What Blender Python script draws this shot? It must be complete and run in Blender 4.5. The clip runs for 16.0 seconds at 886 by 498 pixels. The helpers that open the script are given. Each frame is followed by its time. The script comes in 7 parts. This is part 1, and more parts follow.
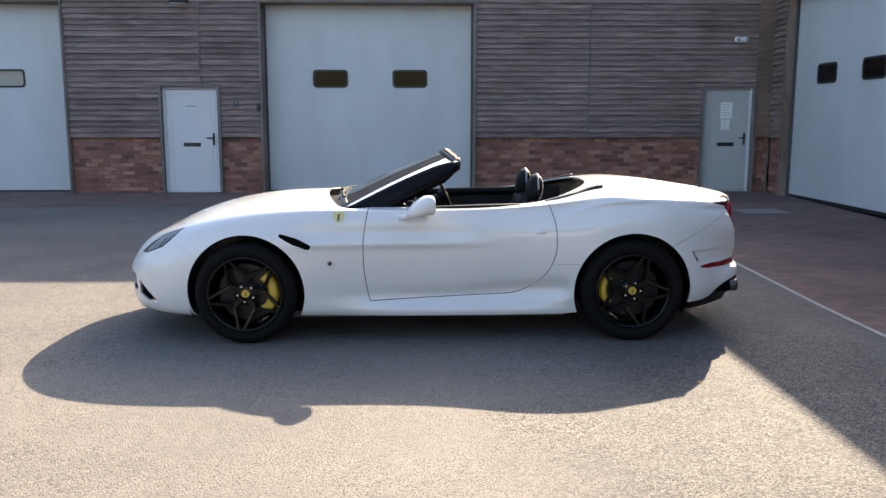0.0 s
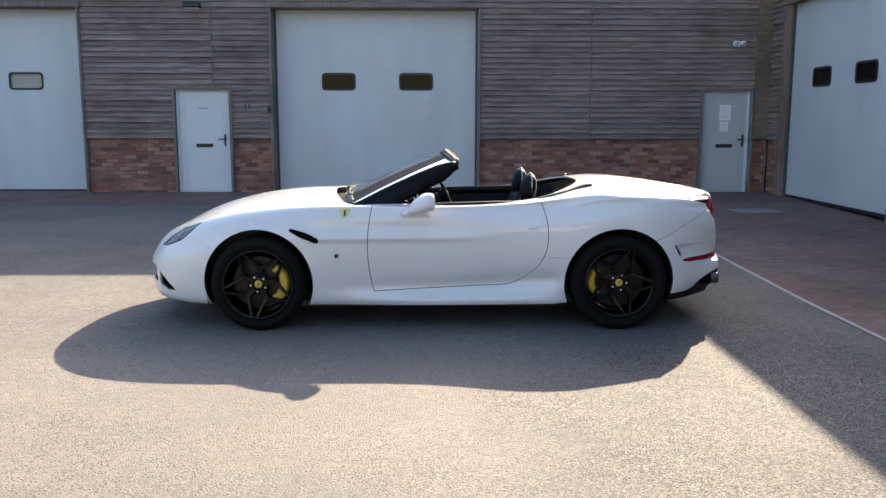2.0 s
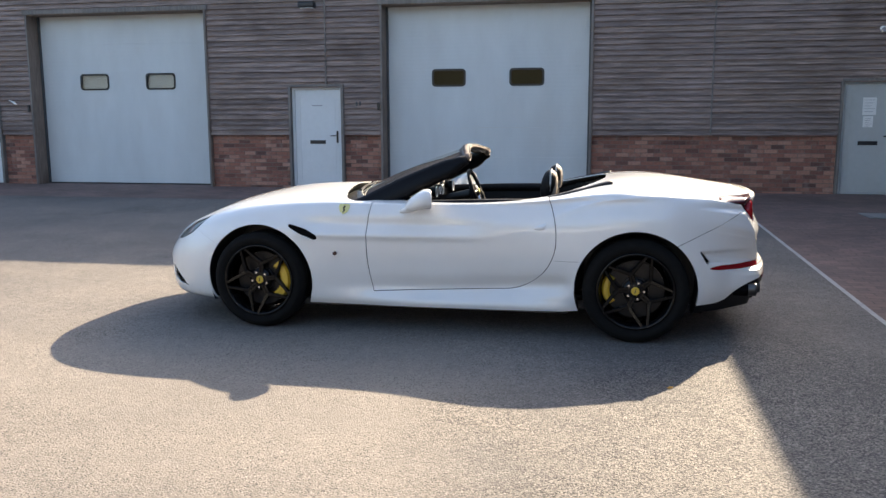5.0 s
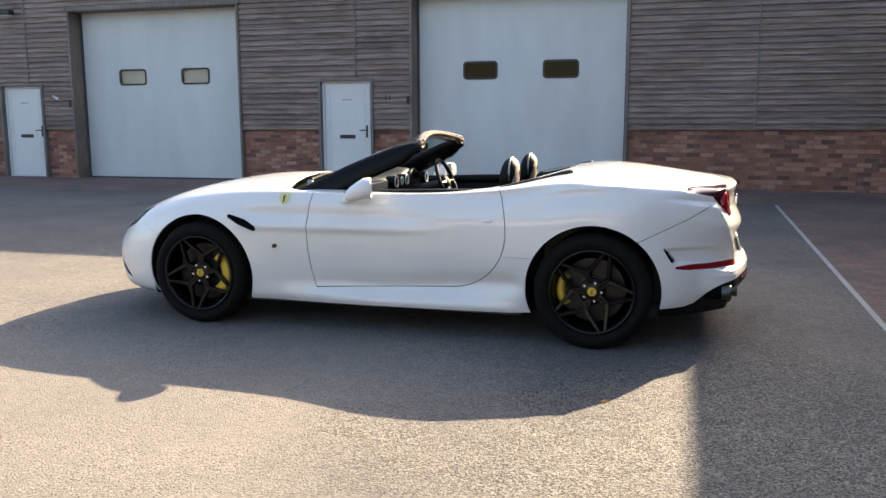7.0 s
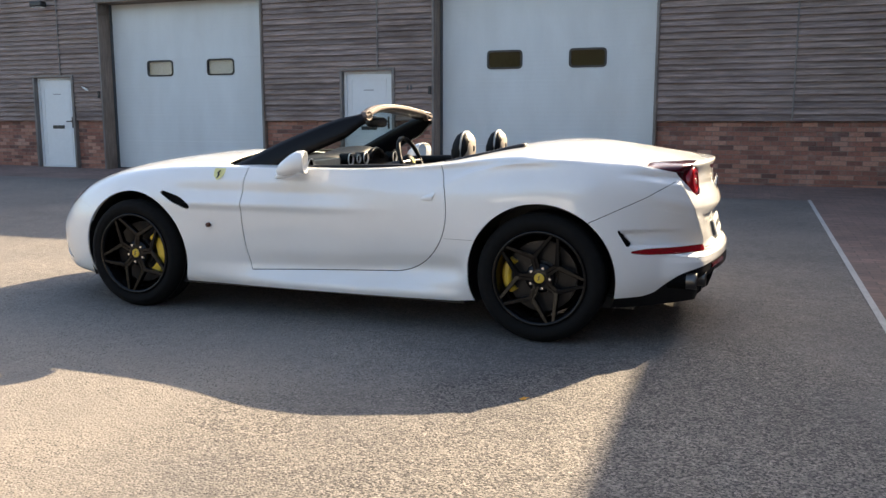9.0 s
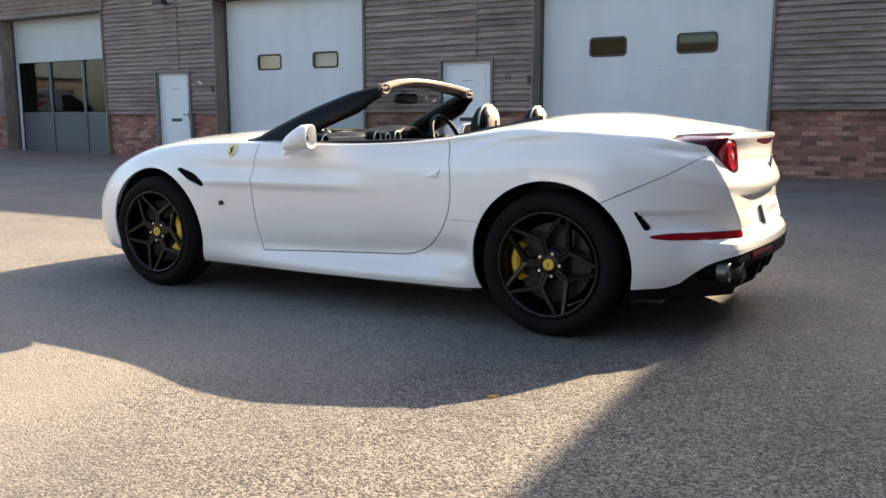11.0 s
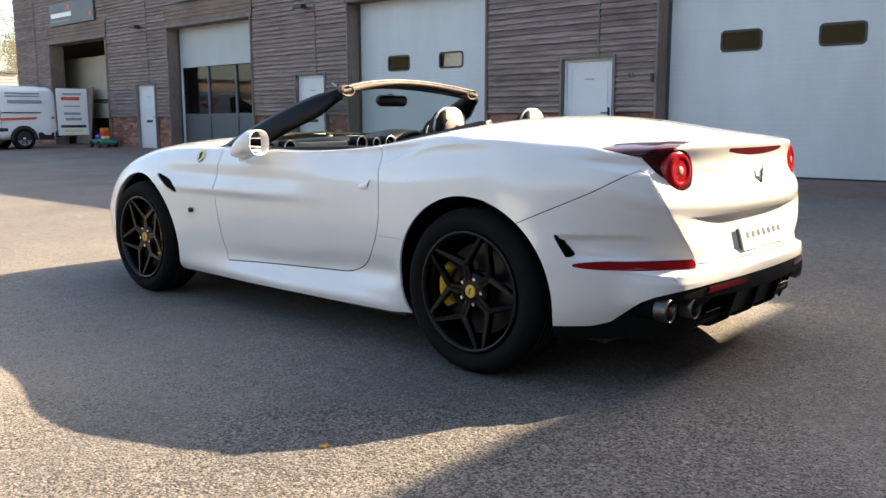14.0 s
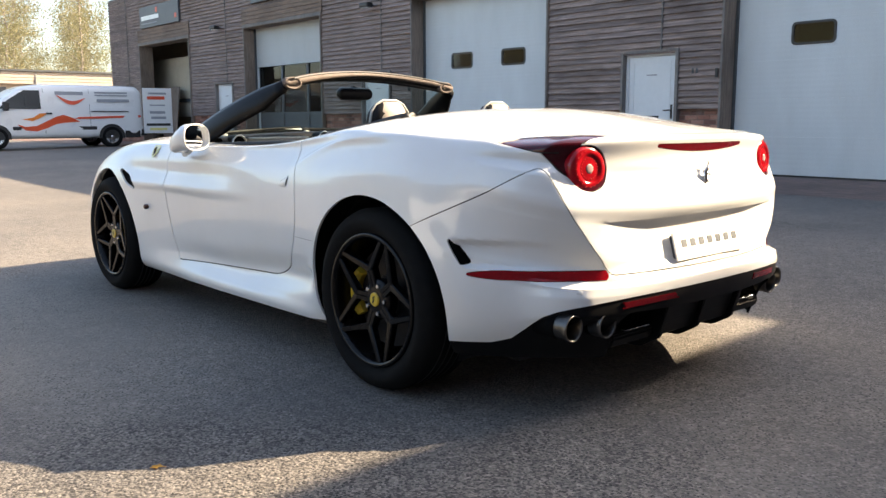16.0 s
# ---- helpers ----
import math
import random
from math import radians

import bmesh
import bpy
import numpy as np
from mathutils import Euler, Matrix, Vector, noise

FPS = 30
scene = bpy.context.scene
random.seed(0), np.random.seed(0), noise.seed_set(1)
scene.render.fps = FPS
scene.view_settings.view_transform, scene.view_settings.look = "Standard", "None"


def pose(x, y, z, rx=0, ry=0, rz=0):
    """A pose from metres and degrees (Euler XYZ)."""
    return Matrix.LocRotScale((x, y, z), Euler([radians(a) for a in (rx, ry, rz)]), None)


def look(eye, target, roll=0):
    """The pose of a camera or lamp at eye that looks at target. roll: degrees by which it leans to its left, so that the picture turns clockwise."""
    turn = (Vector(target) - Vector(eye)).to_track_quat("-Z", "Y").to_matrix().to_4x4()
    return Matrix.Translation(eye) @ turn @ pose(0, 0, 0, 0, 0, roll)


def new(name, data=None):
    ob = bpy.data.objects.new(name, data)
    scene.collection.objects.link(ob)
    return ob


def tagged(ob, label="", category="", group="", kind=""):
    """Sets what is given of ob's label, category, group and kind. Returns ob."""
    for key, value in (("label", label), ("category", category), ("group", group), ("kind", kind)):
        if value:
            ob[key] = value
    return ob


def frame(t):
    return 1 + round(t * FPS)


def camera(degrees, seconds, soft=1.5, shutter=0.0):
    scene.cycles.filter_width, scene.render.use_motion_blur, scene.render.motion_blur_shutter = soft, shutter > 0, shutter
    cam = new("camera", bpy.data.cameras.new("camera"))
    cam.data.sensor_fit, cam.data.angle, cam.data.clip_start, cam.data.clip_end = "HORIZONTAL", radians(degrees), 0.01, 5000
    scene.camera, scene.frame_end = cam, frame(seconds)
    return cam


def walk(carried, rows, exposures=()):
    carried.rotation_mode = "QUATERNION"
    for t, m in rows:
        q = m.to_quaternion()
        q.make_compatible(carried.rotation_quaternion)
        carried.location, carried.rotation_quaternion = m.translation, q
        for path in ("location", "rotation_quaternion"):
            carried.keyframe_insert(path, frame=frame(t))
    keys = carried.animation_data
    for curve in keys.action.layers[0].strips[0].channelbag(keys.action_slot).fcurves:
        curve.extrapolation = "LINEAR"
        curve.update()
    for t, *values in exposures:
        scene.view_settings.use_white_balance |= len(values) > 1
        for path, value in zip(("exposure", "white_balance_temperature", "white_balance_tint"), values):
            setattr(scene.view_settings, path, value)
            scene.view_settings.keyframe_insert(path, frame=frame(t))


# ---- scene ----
cam = camera(56.1, 16.0, soft=1.45)
METRES, EYE, TILT, LEAN, TURN = 6.465, 1.525, 0.0, 0.0, -1.4
ROWS = [
    (0.0, 0.0, 0.0, 0.0, 0.0, -8.84, -0.01),
    (0.5, -0.0035, -0.0197, 0.0005, -0.02, -8.82, 0.01),
    (1.0, -0.0076, -0.0404, 0.0017, -0.05, -8.8, 0.0),
    (1.5, -0.0048, -0.0543, 0.0025, -0.03, -8.79, 0.0),
    (2.0, 0.0107, -0.065, 0.0018, 0.59, -8.76, -0.08),
    (2.5, 0.0325, -0.0664, 0.0022, 2.41, -8.77, -0.1),
    (3.0, 0.0574, -0.0526, 0.001, 4.28, -8.8, -0.03),
    (3.5, 0.0869, -0.0406, -0.0007, 6.08, -8.82, 0.01),
    (6.0, 0.2498, 0.056, -0.012, 15.42, -8.85, 0.22),
    (6.5, 0.2752, 0.0837, -0.0176, 16.37, -8.85, 0.2),
    (7.0, 0.2979, 0.1083, -0.0224, 17.38, -8.83, 0.19),
    (7.5, 0.3238, 0.1321, -0.0271, 18.64, -8.81, 0.18),
    (8.0, 0.3445, 0.1577, -0.0367, 19.65, -8.79, 0.17),
    (8.5, 0.361, 0.1847, -0.0438, 20.27, -8.78, 0.14),
    (9.0, 0.3783, 0.2092, -0.0517, 21.5, -8.73, -0.03),
    (9.5, 0.3981, 0.232, -0.0592, 23.94, -8.71, -0.05),
    (10.0, 0.4143, 0.2558, -0.0679, 26.22, -8.73, -0.01),
    (12.5, 0.5056, 0.3873, -0.0766, 37.33, -8.79, 0.15),
    (13.0, 0.5251, 0.414, -0.0736, 39.36, -8.78, 0.14),
    (13.5, 0.5405, 0.4432, -0.0732, 41.27, -8.78, 0.13),
    (14.0, 0.5538, 0.4729, -0.0707, 43.11, -8.8, 0.18),
    (14.5, 0.5656, 0.5028, -0.0704, 44.87, -8.82, 0.19),
    (15.0, 0.5805, 0.5338, -0.0691, 46.49, -8.82, 0.2),
    (15.5, 0.5917, 0.5632, -0.0726, 47.94, -8.82, 0.18),
    (16.0, 0.6003, 0.5912, -0.0755, 49.78, -8.81, 0.16),
]
# the camera opens up as it walks out of the glare
EXPOSURES = [(0.0, 1.75, 6460, 10), (3.5, 1.73, 6400, 10), (6.0, 1.87, 6780, 10), (9.5, 1.94, 7080, 10), (12.5, 2.08, 7110, 10), (16.0, 2.08, 7130, 10)]
walk(cam, [(t, pose(0, 0, EYE, TILT, LEAN, TURN) @ pose(METRES * x, METRES * y, METRES * z, 90 + pitch, roll, yaw)) for t, x, y, z, yaw, pitch, roll in ROWS],
     exposures=EXPOSURES)

# ---- light: a low sun over the roofs, a clear hazy sky ----
SUN_TO = Vector((0.735, 1.47, 1.0)).normalized()
world = bpy.data.worlds.new("sky")
scene.world = world
world.use_nodes = True
wn = world.node_tree.nodes
sky = wn.new("ShaderNodeTexSky")
sky.sky_type = "NISHITA"
sky.sun_disc = False
sky.sun_elevation = math.asin(SUN_TO.z)
sky.sun_rotation = math.atan2(SUN_TO.x, SUN_TO.y)
sky.dust_density = 2.5
sky.air_density = 1.0
world.node_tree.links.new(sky.outputs[0], wn["Background"].inputs[0])
wn["Background"].inputs[1].default_value = 0.111
sun_data = bpy.data.lights.new("sun", "SUN")
sun_data.energy = 4.6
sun_data.angle = radians(0.53)
sun_data.color = (1.0, 0.835, 0.62)
sun = new("sun", sun_data)
sun.matrix_world = look(tuple(SUN_TO * 60), (0, 0, 0))

# ---- materials ----
class Nodes:
    """A small builder of node materials."""
    def __init__(self, name):
        self.m = bpy.data.materials.new(name)
        self.m.use_nodes = True
        self.t = self.m.node_tree
        self.b = self.t.nodes["Principled BSDF"]

    def n(self, kind, **kw):
        node = self.t.nodes.new("ShaderNode" + kind)
        for k, v in kw.items():
            if k in node.inputs:
                node.inputs[k].default_value = v
        return node

    def link(self, a, b):
        self.t.links.new(a, b)

    def coord(self, which="Object", scale=(1, 1, 1), rot=(0, 0, 0)):
        c = self.n("TexCoord")
        mp = self.n("Mapping")
        mp.inputs["Scale"].default_value = scale
        mp.inputs["Rotation"].default_value = rot
        self.link(c.outputs[which], mp.inputs[0])
        return mp.outputs[0]

    def world_coord(self, scale=(1, 1, 1)):
        g = self.n("NewGeometry")
        mp = self.n("Mapping")
        mp.inputs["Scale"].default_value = scale
        self.link(g.outputs["Position"], mp.inputs[0])
        return mp.outputs[0]

    def noise(self, vec, scale, detail=4, rough=0.6):
        t = self.n("TexNoise", Scale=scale, Detail=detail, Roughness=rough)
        self.link(vec, t.inputs["Vector"])
        return t.outputs["Fac"]

    def ramp(self, fac, stops):
        r = self.n("ValToRGB")
        e = r.color_ramp.elements
        while len(e) < len(stops):
            e.new(0.5)
        for el, (p, c) in zip(e, stops):
            el.position = p
            el.color = (*c, 1) if len(c) == 3 else c
        self.link(fac, r.inputs[0])
        return r.outputs[0]

    def mix(self, a, b, fac, mode="MIX"):
        x = self.n("Mix")
        x.data_type, x.blend_type = "RGBA", mode
        for val, sock in ((fac, x.inputs[0]), (a, x.inputs[6]), (b, x.inputs[7])):
            if hasattr(val, "links") or hasattr(val, "is_linked"):
                self.link(val, sock)
            elif isinstance(val, (int, float)):
                sock.default_value = val
            else:
                sock.default_value = (*val, 1) if len(val) == 3 else val
        return x.outputs[2]

    def math(self, op, a, b=0.0):
        x = self.n("Math")
        x.operation = op
        for val, sock in ((a, x.inputs[0]), (b, x.inputs[1])):
            if hasattr(val, "is_linked"):
                self.link(val, sock)
            else:
                sock.default_value = val
        return x.outputs[0]

    def color(self, c):
        if hasattr(c, "is_linked"):
            self.link(c, self.b.inputs["Base Color"])
        else:
            self.b.inputs["Base Color"].default_value = (*c, 1)

    def rough(self, r):
        if hasattr(r, "is_linked"):
            self.link(r, self.b.inputs["Roughness"])
        else:
            self.b.inputs["Roughness"].default_value = r

    def bump(self, fac, strength=0.3, dist=0.01):
        bp = self.n("Bump", Strength=strength, Distance=dist)
        self.link(fac, bp.inputs["Height"])
        self.link(bp.outputs[0], self.b.inputs["Normal"])

    def set(self, **kw):
        for k, v in kw.items():
            self.b.inputs[k.replace("_", " ")].default_value = v
        return self


def plain(name, c, rough=0.5, metal=0.0, grain=0.12, scale=30.0, coat=0.0, bump=0.0):
    """A paint or plastic: one colour, slightly uneven at two scales."""
    k = Nodes(name)
    v = k.coord()
    a = k.noise(v, scale, 5)
    b = k.noise(v, scale / 12, 3)
    f = k.math("MULTIPLY", k.math("ADD", a, b), 0.5)
    lo, hi = [tuple(x * (1 - grain) for x in c), tuple(min(1, x * (1 + grain)) for x in c)]
    k.color(k.ramp(f, [(0.3, lo), (0.7, hi)]))
    k.rough(k.ramp(b, [(0.3, (rough * 0.85,) * 3), (0.7, (min(1, rough * 1.15),) * 3)]))
    k.set(Metallic=metal, Coat_Weight=coat)
    if coat:
        k.set(Coat_Roughness=0.04)
    if bump:
        k.bump(a, bump, 0.004)
    return k.m


def make_asphalt():
    k = Nodes("asphalt")
    v = k.world_coord()
    vor = k.n("TexVoronoi", Scale=105.0)
    k.link(v, vor.inputs["Vector"])
    stone = k.n("SeparateColor")
    k.link(vor.outputs["Color"], stone.inputs[0])
    grit = k.ramp(stone.outputs[0], [(0.0, (0.118, 0.110, 0.102)), (0.35, (0.160, 0.149, 0.138)), (0.80, (0.195, 0.182, 0.167)), (1.0, (0.27, 0.252, 0.230))])
    grit = k.mix(grit, k.ramp(k.noise(v, 13.0, 4, 0.65), [(0.3, (0.82,) * 3), (0.7, (1.14,) * 3)]), 1.0, "MULTIPLY")
    wear = k.noise(v, 0.55, 5, 0.65)
    fine = k.noise(v, 190.0, 3)
    tone = k.mix(grit, k.ramp(wear, [(0.35, (0.72, 0.72, 0.73)), (0.7, (1.20, 1.16, 1.10))]), 1.0, "MULTIPLY")
    tone = k.mix(tone, k.ramp(fine, [(0.3, (0.8, 0.8, 0.8)), (0.7, (1.15, 1.15, 1.15))]), 0.5, "MULTIPLY")
    # pale dust lies in drifts
    dust = k.ramp(k.noise(v, 0.33, 6, 0.7), [(0.5, (0, 0, 0)), (0.72, (1, 1, 1))])
    tone = k.mix(tone, (0.24, 0.215, 0.18), k.math("MULTIPLY", dust, 0.40))
    # a broad spill of pale sand in the middle of the yard
    at = k.n("Mapping")
    at.inputs["Location"].default_value = (1.3 / 3.0, -4.2 / 1.9, 0)
    at.inputs["Scale"].default_value = (1 / 3.0, 1 / 1.9, 1)
    k.link(v, at.inputs[0])
    gr = k.n("TexGradient")
    gr.gradient_type = "SPHERICAL"
    k.link(at.outputs[0], gr.inputs[0])
    sand = k.math("MULTIPLY", k.ramp(k.math("ADD", gr.outputs["Fac"], k.math("MULTIPLY", k.noise(v, 0.9, 7, 0.7), 1.1)), [(0.62, (0, 0, 0)), (1.06, (1, 1, 1))]), 0.38)
    tone = k.mix(tone, (0.275, 0.245, 0.205), sand)
    # small dark pits between the stones show through dust and sand alike
    pits = k.n("TexVoronoi", Scale=84.0)
    k.link(v, pits.inputs["Vector"])
    chance = k.n("SeparateColor")
    k.link(pits.outputs["Color"], chance.inputs[0])
    dot = k.math("MULTIPLY", k.ramp(pits.outputs["Distance"], [(0.26, (1, 1, 1)), (0.40, (0, 0, 0))]), k.ramp(chance.outputs[1], [(0.34, (0, 0, 0)), (0.44, (1, 1, 1))]))
    dot = k.math("MULTIPLY", dot, k.ramp(k.noise(v, 1.1, 4, 0.6), [(0.38, (0.45,) * 3), (0.56, (0.95,) * 3)]))
    tone = k.mix(tone, (0.020, 0.020, 0.021), dot)
    # a worn stretch towards the side building has lost its fines; its dark chips also deepen the shade there
    at2 = k.n("Mapping")
    at2.inputs["Location"].default_value = (-2.7 / 2.7, -3.5 / 2.7, 0)
    at2.inputs["Scale"].default_value = (1 / 2.7, 1 / 2.7, 1)
    k.link(v, at2.inputs[0])
    gr2 = k.n("TexGradient")
    gr2.gradient_type = "SPHERICAL"
    k.link(at2.outputs[0], gr2.inputs[0])
    worn = k.ramp(k.math("ADD", k.math("MULTIPLY", gr2.outputs["Fac"], 0.58), k.noise(v, 0.7, 5, 0.6)), [(0.53, (0.0,) * 3), (0.70, (1.0,) * 3)])
    chip = k.n("TexVoronoi", Scale=122.0)
    k.link(v, chip.inputs["Vector"])
    hue = k.n("SeparateColor")
    k.link(chip.outputs["Color"], hue.inputs[0])
    bare = k.ramp(hue.outputs[0], [(0.0, (0.26, 0.26, 0.27)), (0.30, (0.48, 0.48, 0.49)), (0.42, (0.88, 0.88, 0.88)), (1.0, (1.28, 1.27, 1.25))])
    tone = k.mix(tone, bare, worn, "MULTIPLY")
    k.color(k.mix(tone, (0.98, 0.966, 0.964), 1.0, "MULTIPLY"))
    k.rough(k.ramp(fine, [(0.2, (0.72,) * 3), (0.8, (0.95,) * 3)]))
    h = k.math("ADD", k.math("MULTIPLY", vor.outputs["Distance"], -1.2), k.math("MULTIPLY", fine, 0.3))
    h = k.math("MULTIPLY", h, k.math("SUBTRACT", 1.0, k.math("MULTIPLY", sand, 0.4)))
    k.bump(h, 0.50, 0.006)
    return k.m


def make_paving():
    k = Nodes("block_paving")
    v = k.world_coord()
    br = k.n("TexBrick", Scale=1.0)
    br.inputs["Brick Width"].default_value = 0.2
    br.inputs["Row Height"].default_value = 0.1
    br.inputs["Mortar Size"].default_value = 0.004
    br.inputs["Color1"].default_value = (0.165, 0.110, 0.095, 1)
    br.inputs["Color2"].default_value = (0.115, 0.082, 0.075, 1)
    br.inputs["Mortar"].default_value = (0.06, 0.052, 0.048, 1)
    k.link(v, br.inputs["Vector"])
    w = k.noise(v, 0.8, 5)
    c = k.mix(br.outputs["Color"], k.ramp(w, [(0.3, (0.75,) * 3), (0.7, (1.2,) * 3)]), 1.0, "MULTIPLY")
    f = k.noise(v, 120, 3)
    k.color(k.mix(c, k.ramp(f, [(0.3, (1.05, 0.99, 0.94)), (0.7, (1.75, 1.65, 1.56))]), 0.8, "MULTIPLY"))
    k.rough(0.85)
    k.bump(k.math("ADD", k.math("MULTIPLY", br.outputs["Fac"], -1.0), k.math("MULTIPLY", f, 0.3)), 0.5, 0.006)
    return k.m


def make_cladding(name="weathered_cladding", dark=1.0):
    k = Nodes(name)
    info = k.n("ObjectInfo")
    isl = k.n("NewGeometry")
    rnd = k.math("FRACT", k.math("ADD", info.outputs["Random"], isl.outputs["Random Per Island"]))
    v = k.world_coord((0.9, 8, 26))
    g = k.noise(v, 2.2, 7, 0.7)
    v2 = k.world_coord((0.35, 1, 0.6))
    w = k.noise(v2, 1.6, 4)
    grain = k.ramp(g, [(0.25, (0.100, 0.076, 0.070)), (0.5, (0.215, 0.167, 0.153)), (0.75, (0.41, 0.322, 0.295))])
    brown = k.ramp(g, [(0.25, (0.065, 0.048, 0.040)), (0.55, (0.160, 0.122, 0.104)), (0.8, (0.28, 0.225, 0.195))])
    f = k.ramp(k.math("ADD", k.math("MULTIPLY", w, 0.75), k.math("MULTIPLY", rnd, 0.4)), [(0.44, (0, 0, 0)), (0.80, (0.9, 0.9, 0.9))])
    c = k.mix(grain, brown, f)
    # bleached streaks along the boards, and tannin stains in drifts
    s1 = k.noise(k.world_coord((0.55, 1, 11)), 3.0, 7, 0.75)
    c = k.mix(c, k.ramp(s1, [(0.36, (0.55, 0.53, 0.52)), (0.52, (1.0, 1.0, 1.0)), (0.68, (1.55, 1.52, 1.50))]), 0.8, "MULTIPLY")
    s2 = k.noise(k.world_coord((0.5, 1, 0.9)), 1.3, 5, 0.65)
    c = k.mix(c, (0.085, 0.058, 0.046), k.math("MULTIPLY", k.ramp(s2, [(0.54, (0, 0, 0)), (0.72, (1, 1, 1))]), 0.6))
    c = k.mix(c, k.ramp(rnd, [(0.0, (0.80 * dark,) * 3), (1.0, (1.60 * dark,) * 3)]), 1.0, "MULTIPLY")
    k.color(c)
    k.rough(0.85)
    k.bump(g, 0.3, 0.004)
    return k.m


def make_brick():
    k = Nodes("red_brick")
    info = k.n("ObjectInfo")
    isl = k.n("NewGeometry")
    rnd = k.math("FRACT", k.math("ADD", info.outputs["Random"], isl.outputs["Random Per Island"]))
    v = k.world_coord()
    base = k.ramp(rnd, [(0.0, (0.12, 0.064, 0.054)), (0.16, (0.215, 0.100, 0.075)), (0.65, (0.305, 0.138, 0.100)), (1.0, (0.43, 0.235, 0.175))])
    n1 = k.noise(v, 45, 5)
    n2 = k.noise(v, 5, 4)
    c = k.mix(base, k.ramp(n1, [(0.3, (0.7,) * 3), (0.7, (1.25,) * 3)]), 0.8, "MULTIPLY")
    c = k.mix(c, (0.45, 0.40, 0.36), k.math("MULTIPLY", k.ramp(n2, [(0.55, (0,) * 3), (0.8, (1,) * 3)]), 0.35))
    k.color(c)
    k.rough(0.9)
    k.bump(n1, 0.5, 0.004)
    return k.m


def make_timber(name, a, b, stretch=(9, 9, 0.9)):
    k = Nodes(name)
    v = k.world_coord(stretch)
    g = k.noise(v, 3.0, 6, 0.7)
    w = k.noise(k.world_coord(), 1.1, 3)
    c = k.ramp(g, [(0.25, a), (0.75, b)])
    k.color(k.mix(c, k.ramp(w, [(0.3, (0.75,) * 3), (0.7, (1.2,) * 3)]), 1.0, "MULTIPLY"))
    k.rough(0.8)
    k.bump(g, 0.4, 0.006)
    return k.m


def make_ribbed(name, c):
    """A sectional door's steel skin: fine level ribs, faint dirt."""
    k = Nodes(name)
    v = k.world_coord()
    s = k.n("SeparateXYZ")
    k.link(v, s.inputs[0])
    rib = k.math("SINE", k.math("MULTIPLY", s.outputs["Z"], 2 * math.pi / 0.075))
    d = k.noise(k.world_coord((1, 1, 0.35)), 1.4, 5)
    f = k.noise(v, 60, 3)
    cc = k.ramp(d, [(0.3, tuple(x * 0.9 for x in c)), (0.7, tuple(min(1, x * 1.05) for x in c))])
    k.color(k.mix(cc, k.ramp(f, [(0.3, (0.94,) * 3), (0.7, (1.05,) * 3)]), 1.0, "MULTIPLY"))
    k.rough(k.ramp(d, [(0.3, (0.42,) * 3), (0.7, (0.6,) * 3)]))
    k.bump(rib, 0.13, 0.003)
    return k.m


def make_paint():
    """Pearl white: bright flakes in the base give it a soft metallic turn, under a clear hard coat."""
    k = Nodes("pearl_white_paint")
    v = k.coord()
    n = k.noise(v, 3.0, 3)
    fl = k.noise(v, 900, 2)
    k.color(k.ramp(n, [(0.3, (0.79, 0.795, 0.785)), (0.7, (0.83, 0.835, 0.825))]))
    k.rough(k.ramp(fl, [(0.3, (0.36,) * 3), (0.7, (0.46,) * 3)]))
    k.set(Metallic=0.07, Coat_Weight=1.0, Coat_Roughness=0.012, Coat_IOR=1.55, Specular_IOR_Level=0.15)
    return k.m


def make_glass(name, tint=(0.93, 0.97, 0.95), rough=0.0, ior=1.5):
    """Thin clear glass: sees straight through, mirrors at a slant."""
    k = Nodes(name)
    t = k.t
    out = t.nodes["Material Output"]
    t.nodes.remove(k.b)
    tr, gl, mx, fr = k.n("BsdfTransparent"), k.n("BsdfGlossy"), k.n("MixShader"), k.n("Fresnel", IOR=ior)
    tr.inputs[0].default_value = (*tint, 1)
    gl.inputs["Roughness"].default_value = 0.01 + rough
    k.link(fr.outputs[0], mx.inputs[0])
    k.link(tr.outputs[0], mx.inputs[1])
    k.link(gl.outputs[0], mx.inputs[2])
    k.link(mx.outputs[0], out.inputs[0])
    return k.m


def make_lens(name, c):
    k = Nodes(name)
    v = k.coord()
    n = k.noise(v, 60, 3)
    k.color(k.ramp(n, [(0.3, tuple(x * 0.8 for x in c)), (0.7, c)]))
    k.rough(0.14)
    k.bump(n, 0.2, 0.004)
    k.set(Coat_Weight=0.45, Coat_Roughness=0.02, Specular_IOR_Level=0.2)
    return k.m


ASPHALT, PAVING = make_asphalt(), make_paving()
CLAD, BRICK = make_cladding(), make_brick()
MORTAR = plain("mortar", (0.20, 0.160, 0.135), 0.95, grain=0.25, scale=60, bump=0.3)
TIMBER = make_timber("brown_oiled_timber", (0.115, 0.083, 0.065), (0.30, 0.228, 0.182))
TIMBER_LEVEL = make_timber("brown_stained_boards", (0.10, 0.068, 0.050), (0.27, 0.195, 0.150), (0.9, 9, 12))
TIMBER_GREY = make_timber("grey_timber", (0.11, 0.098, 0.09), (0.25, 0.23, 0.215))
DOOR_SKIN = make_ribbed("pale_grey_door_skin", (0.57, 0.61, 0.63))
DOOR_DULL = make_ribbed("dull_grey_door_skin", (0.45, 0.48, 0.49))
# the white door skin greyed for the deep shade at the corner door
UPVC_SHADED = plain("shaded_door_skin", (0.44, 0.46, 0.46), 0.45, grain=0.06, scale=12)
UPVC = plain("white_door_skin", (0.66, 0.69, 0.71), 0.4, grain=0.05, scale=12)
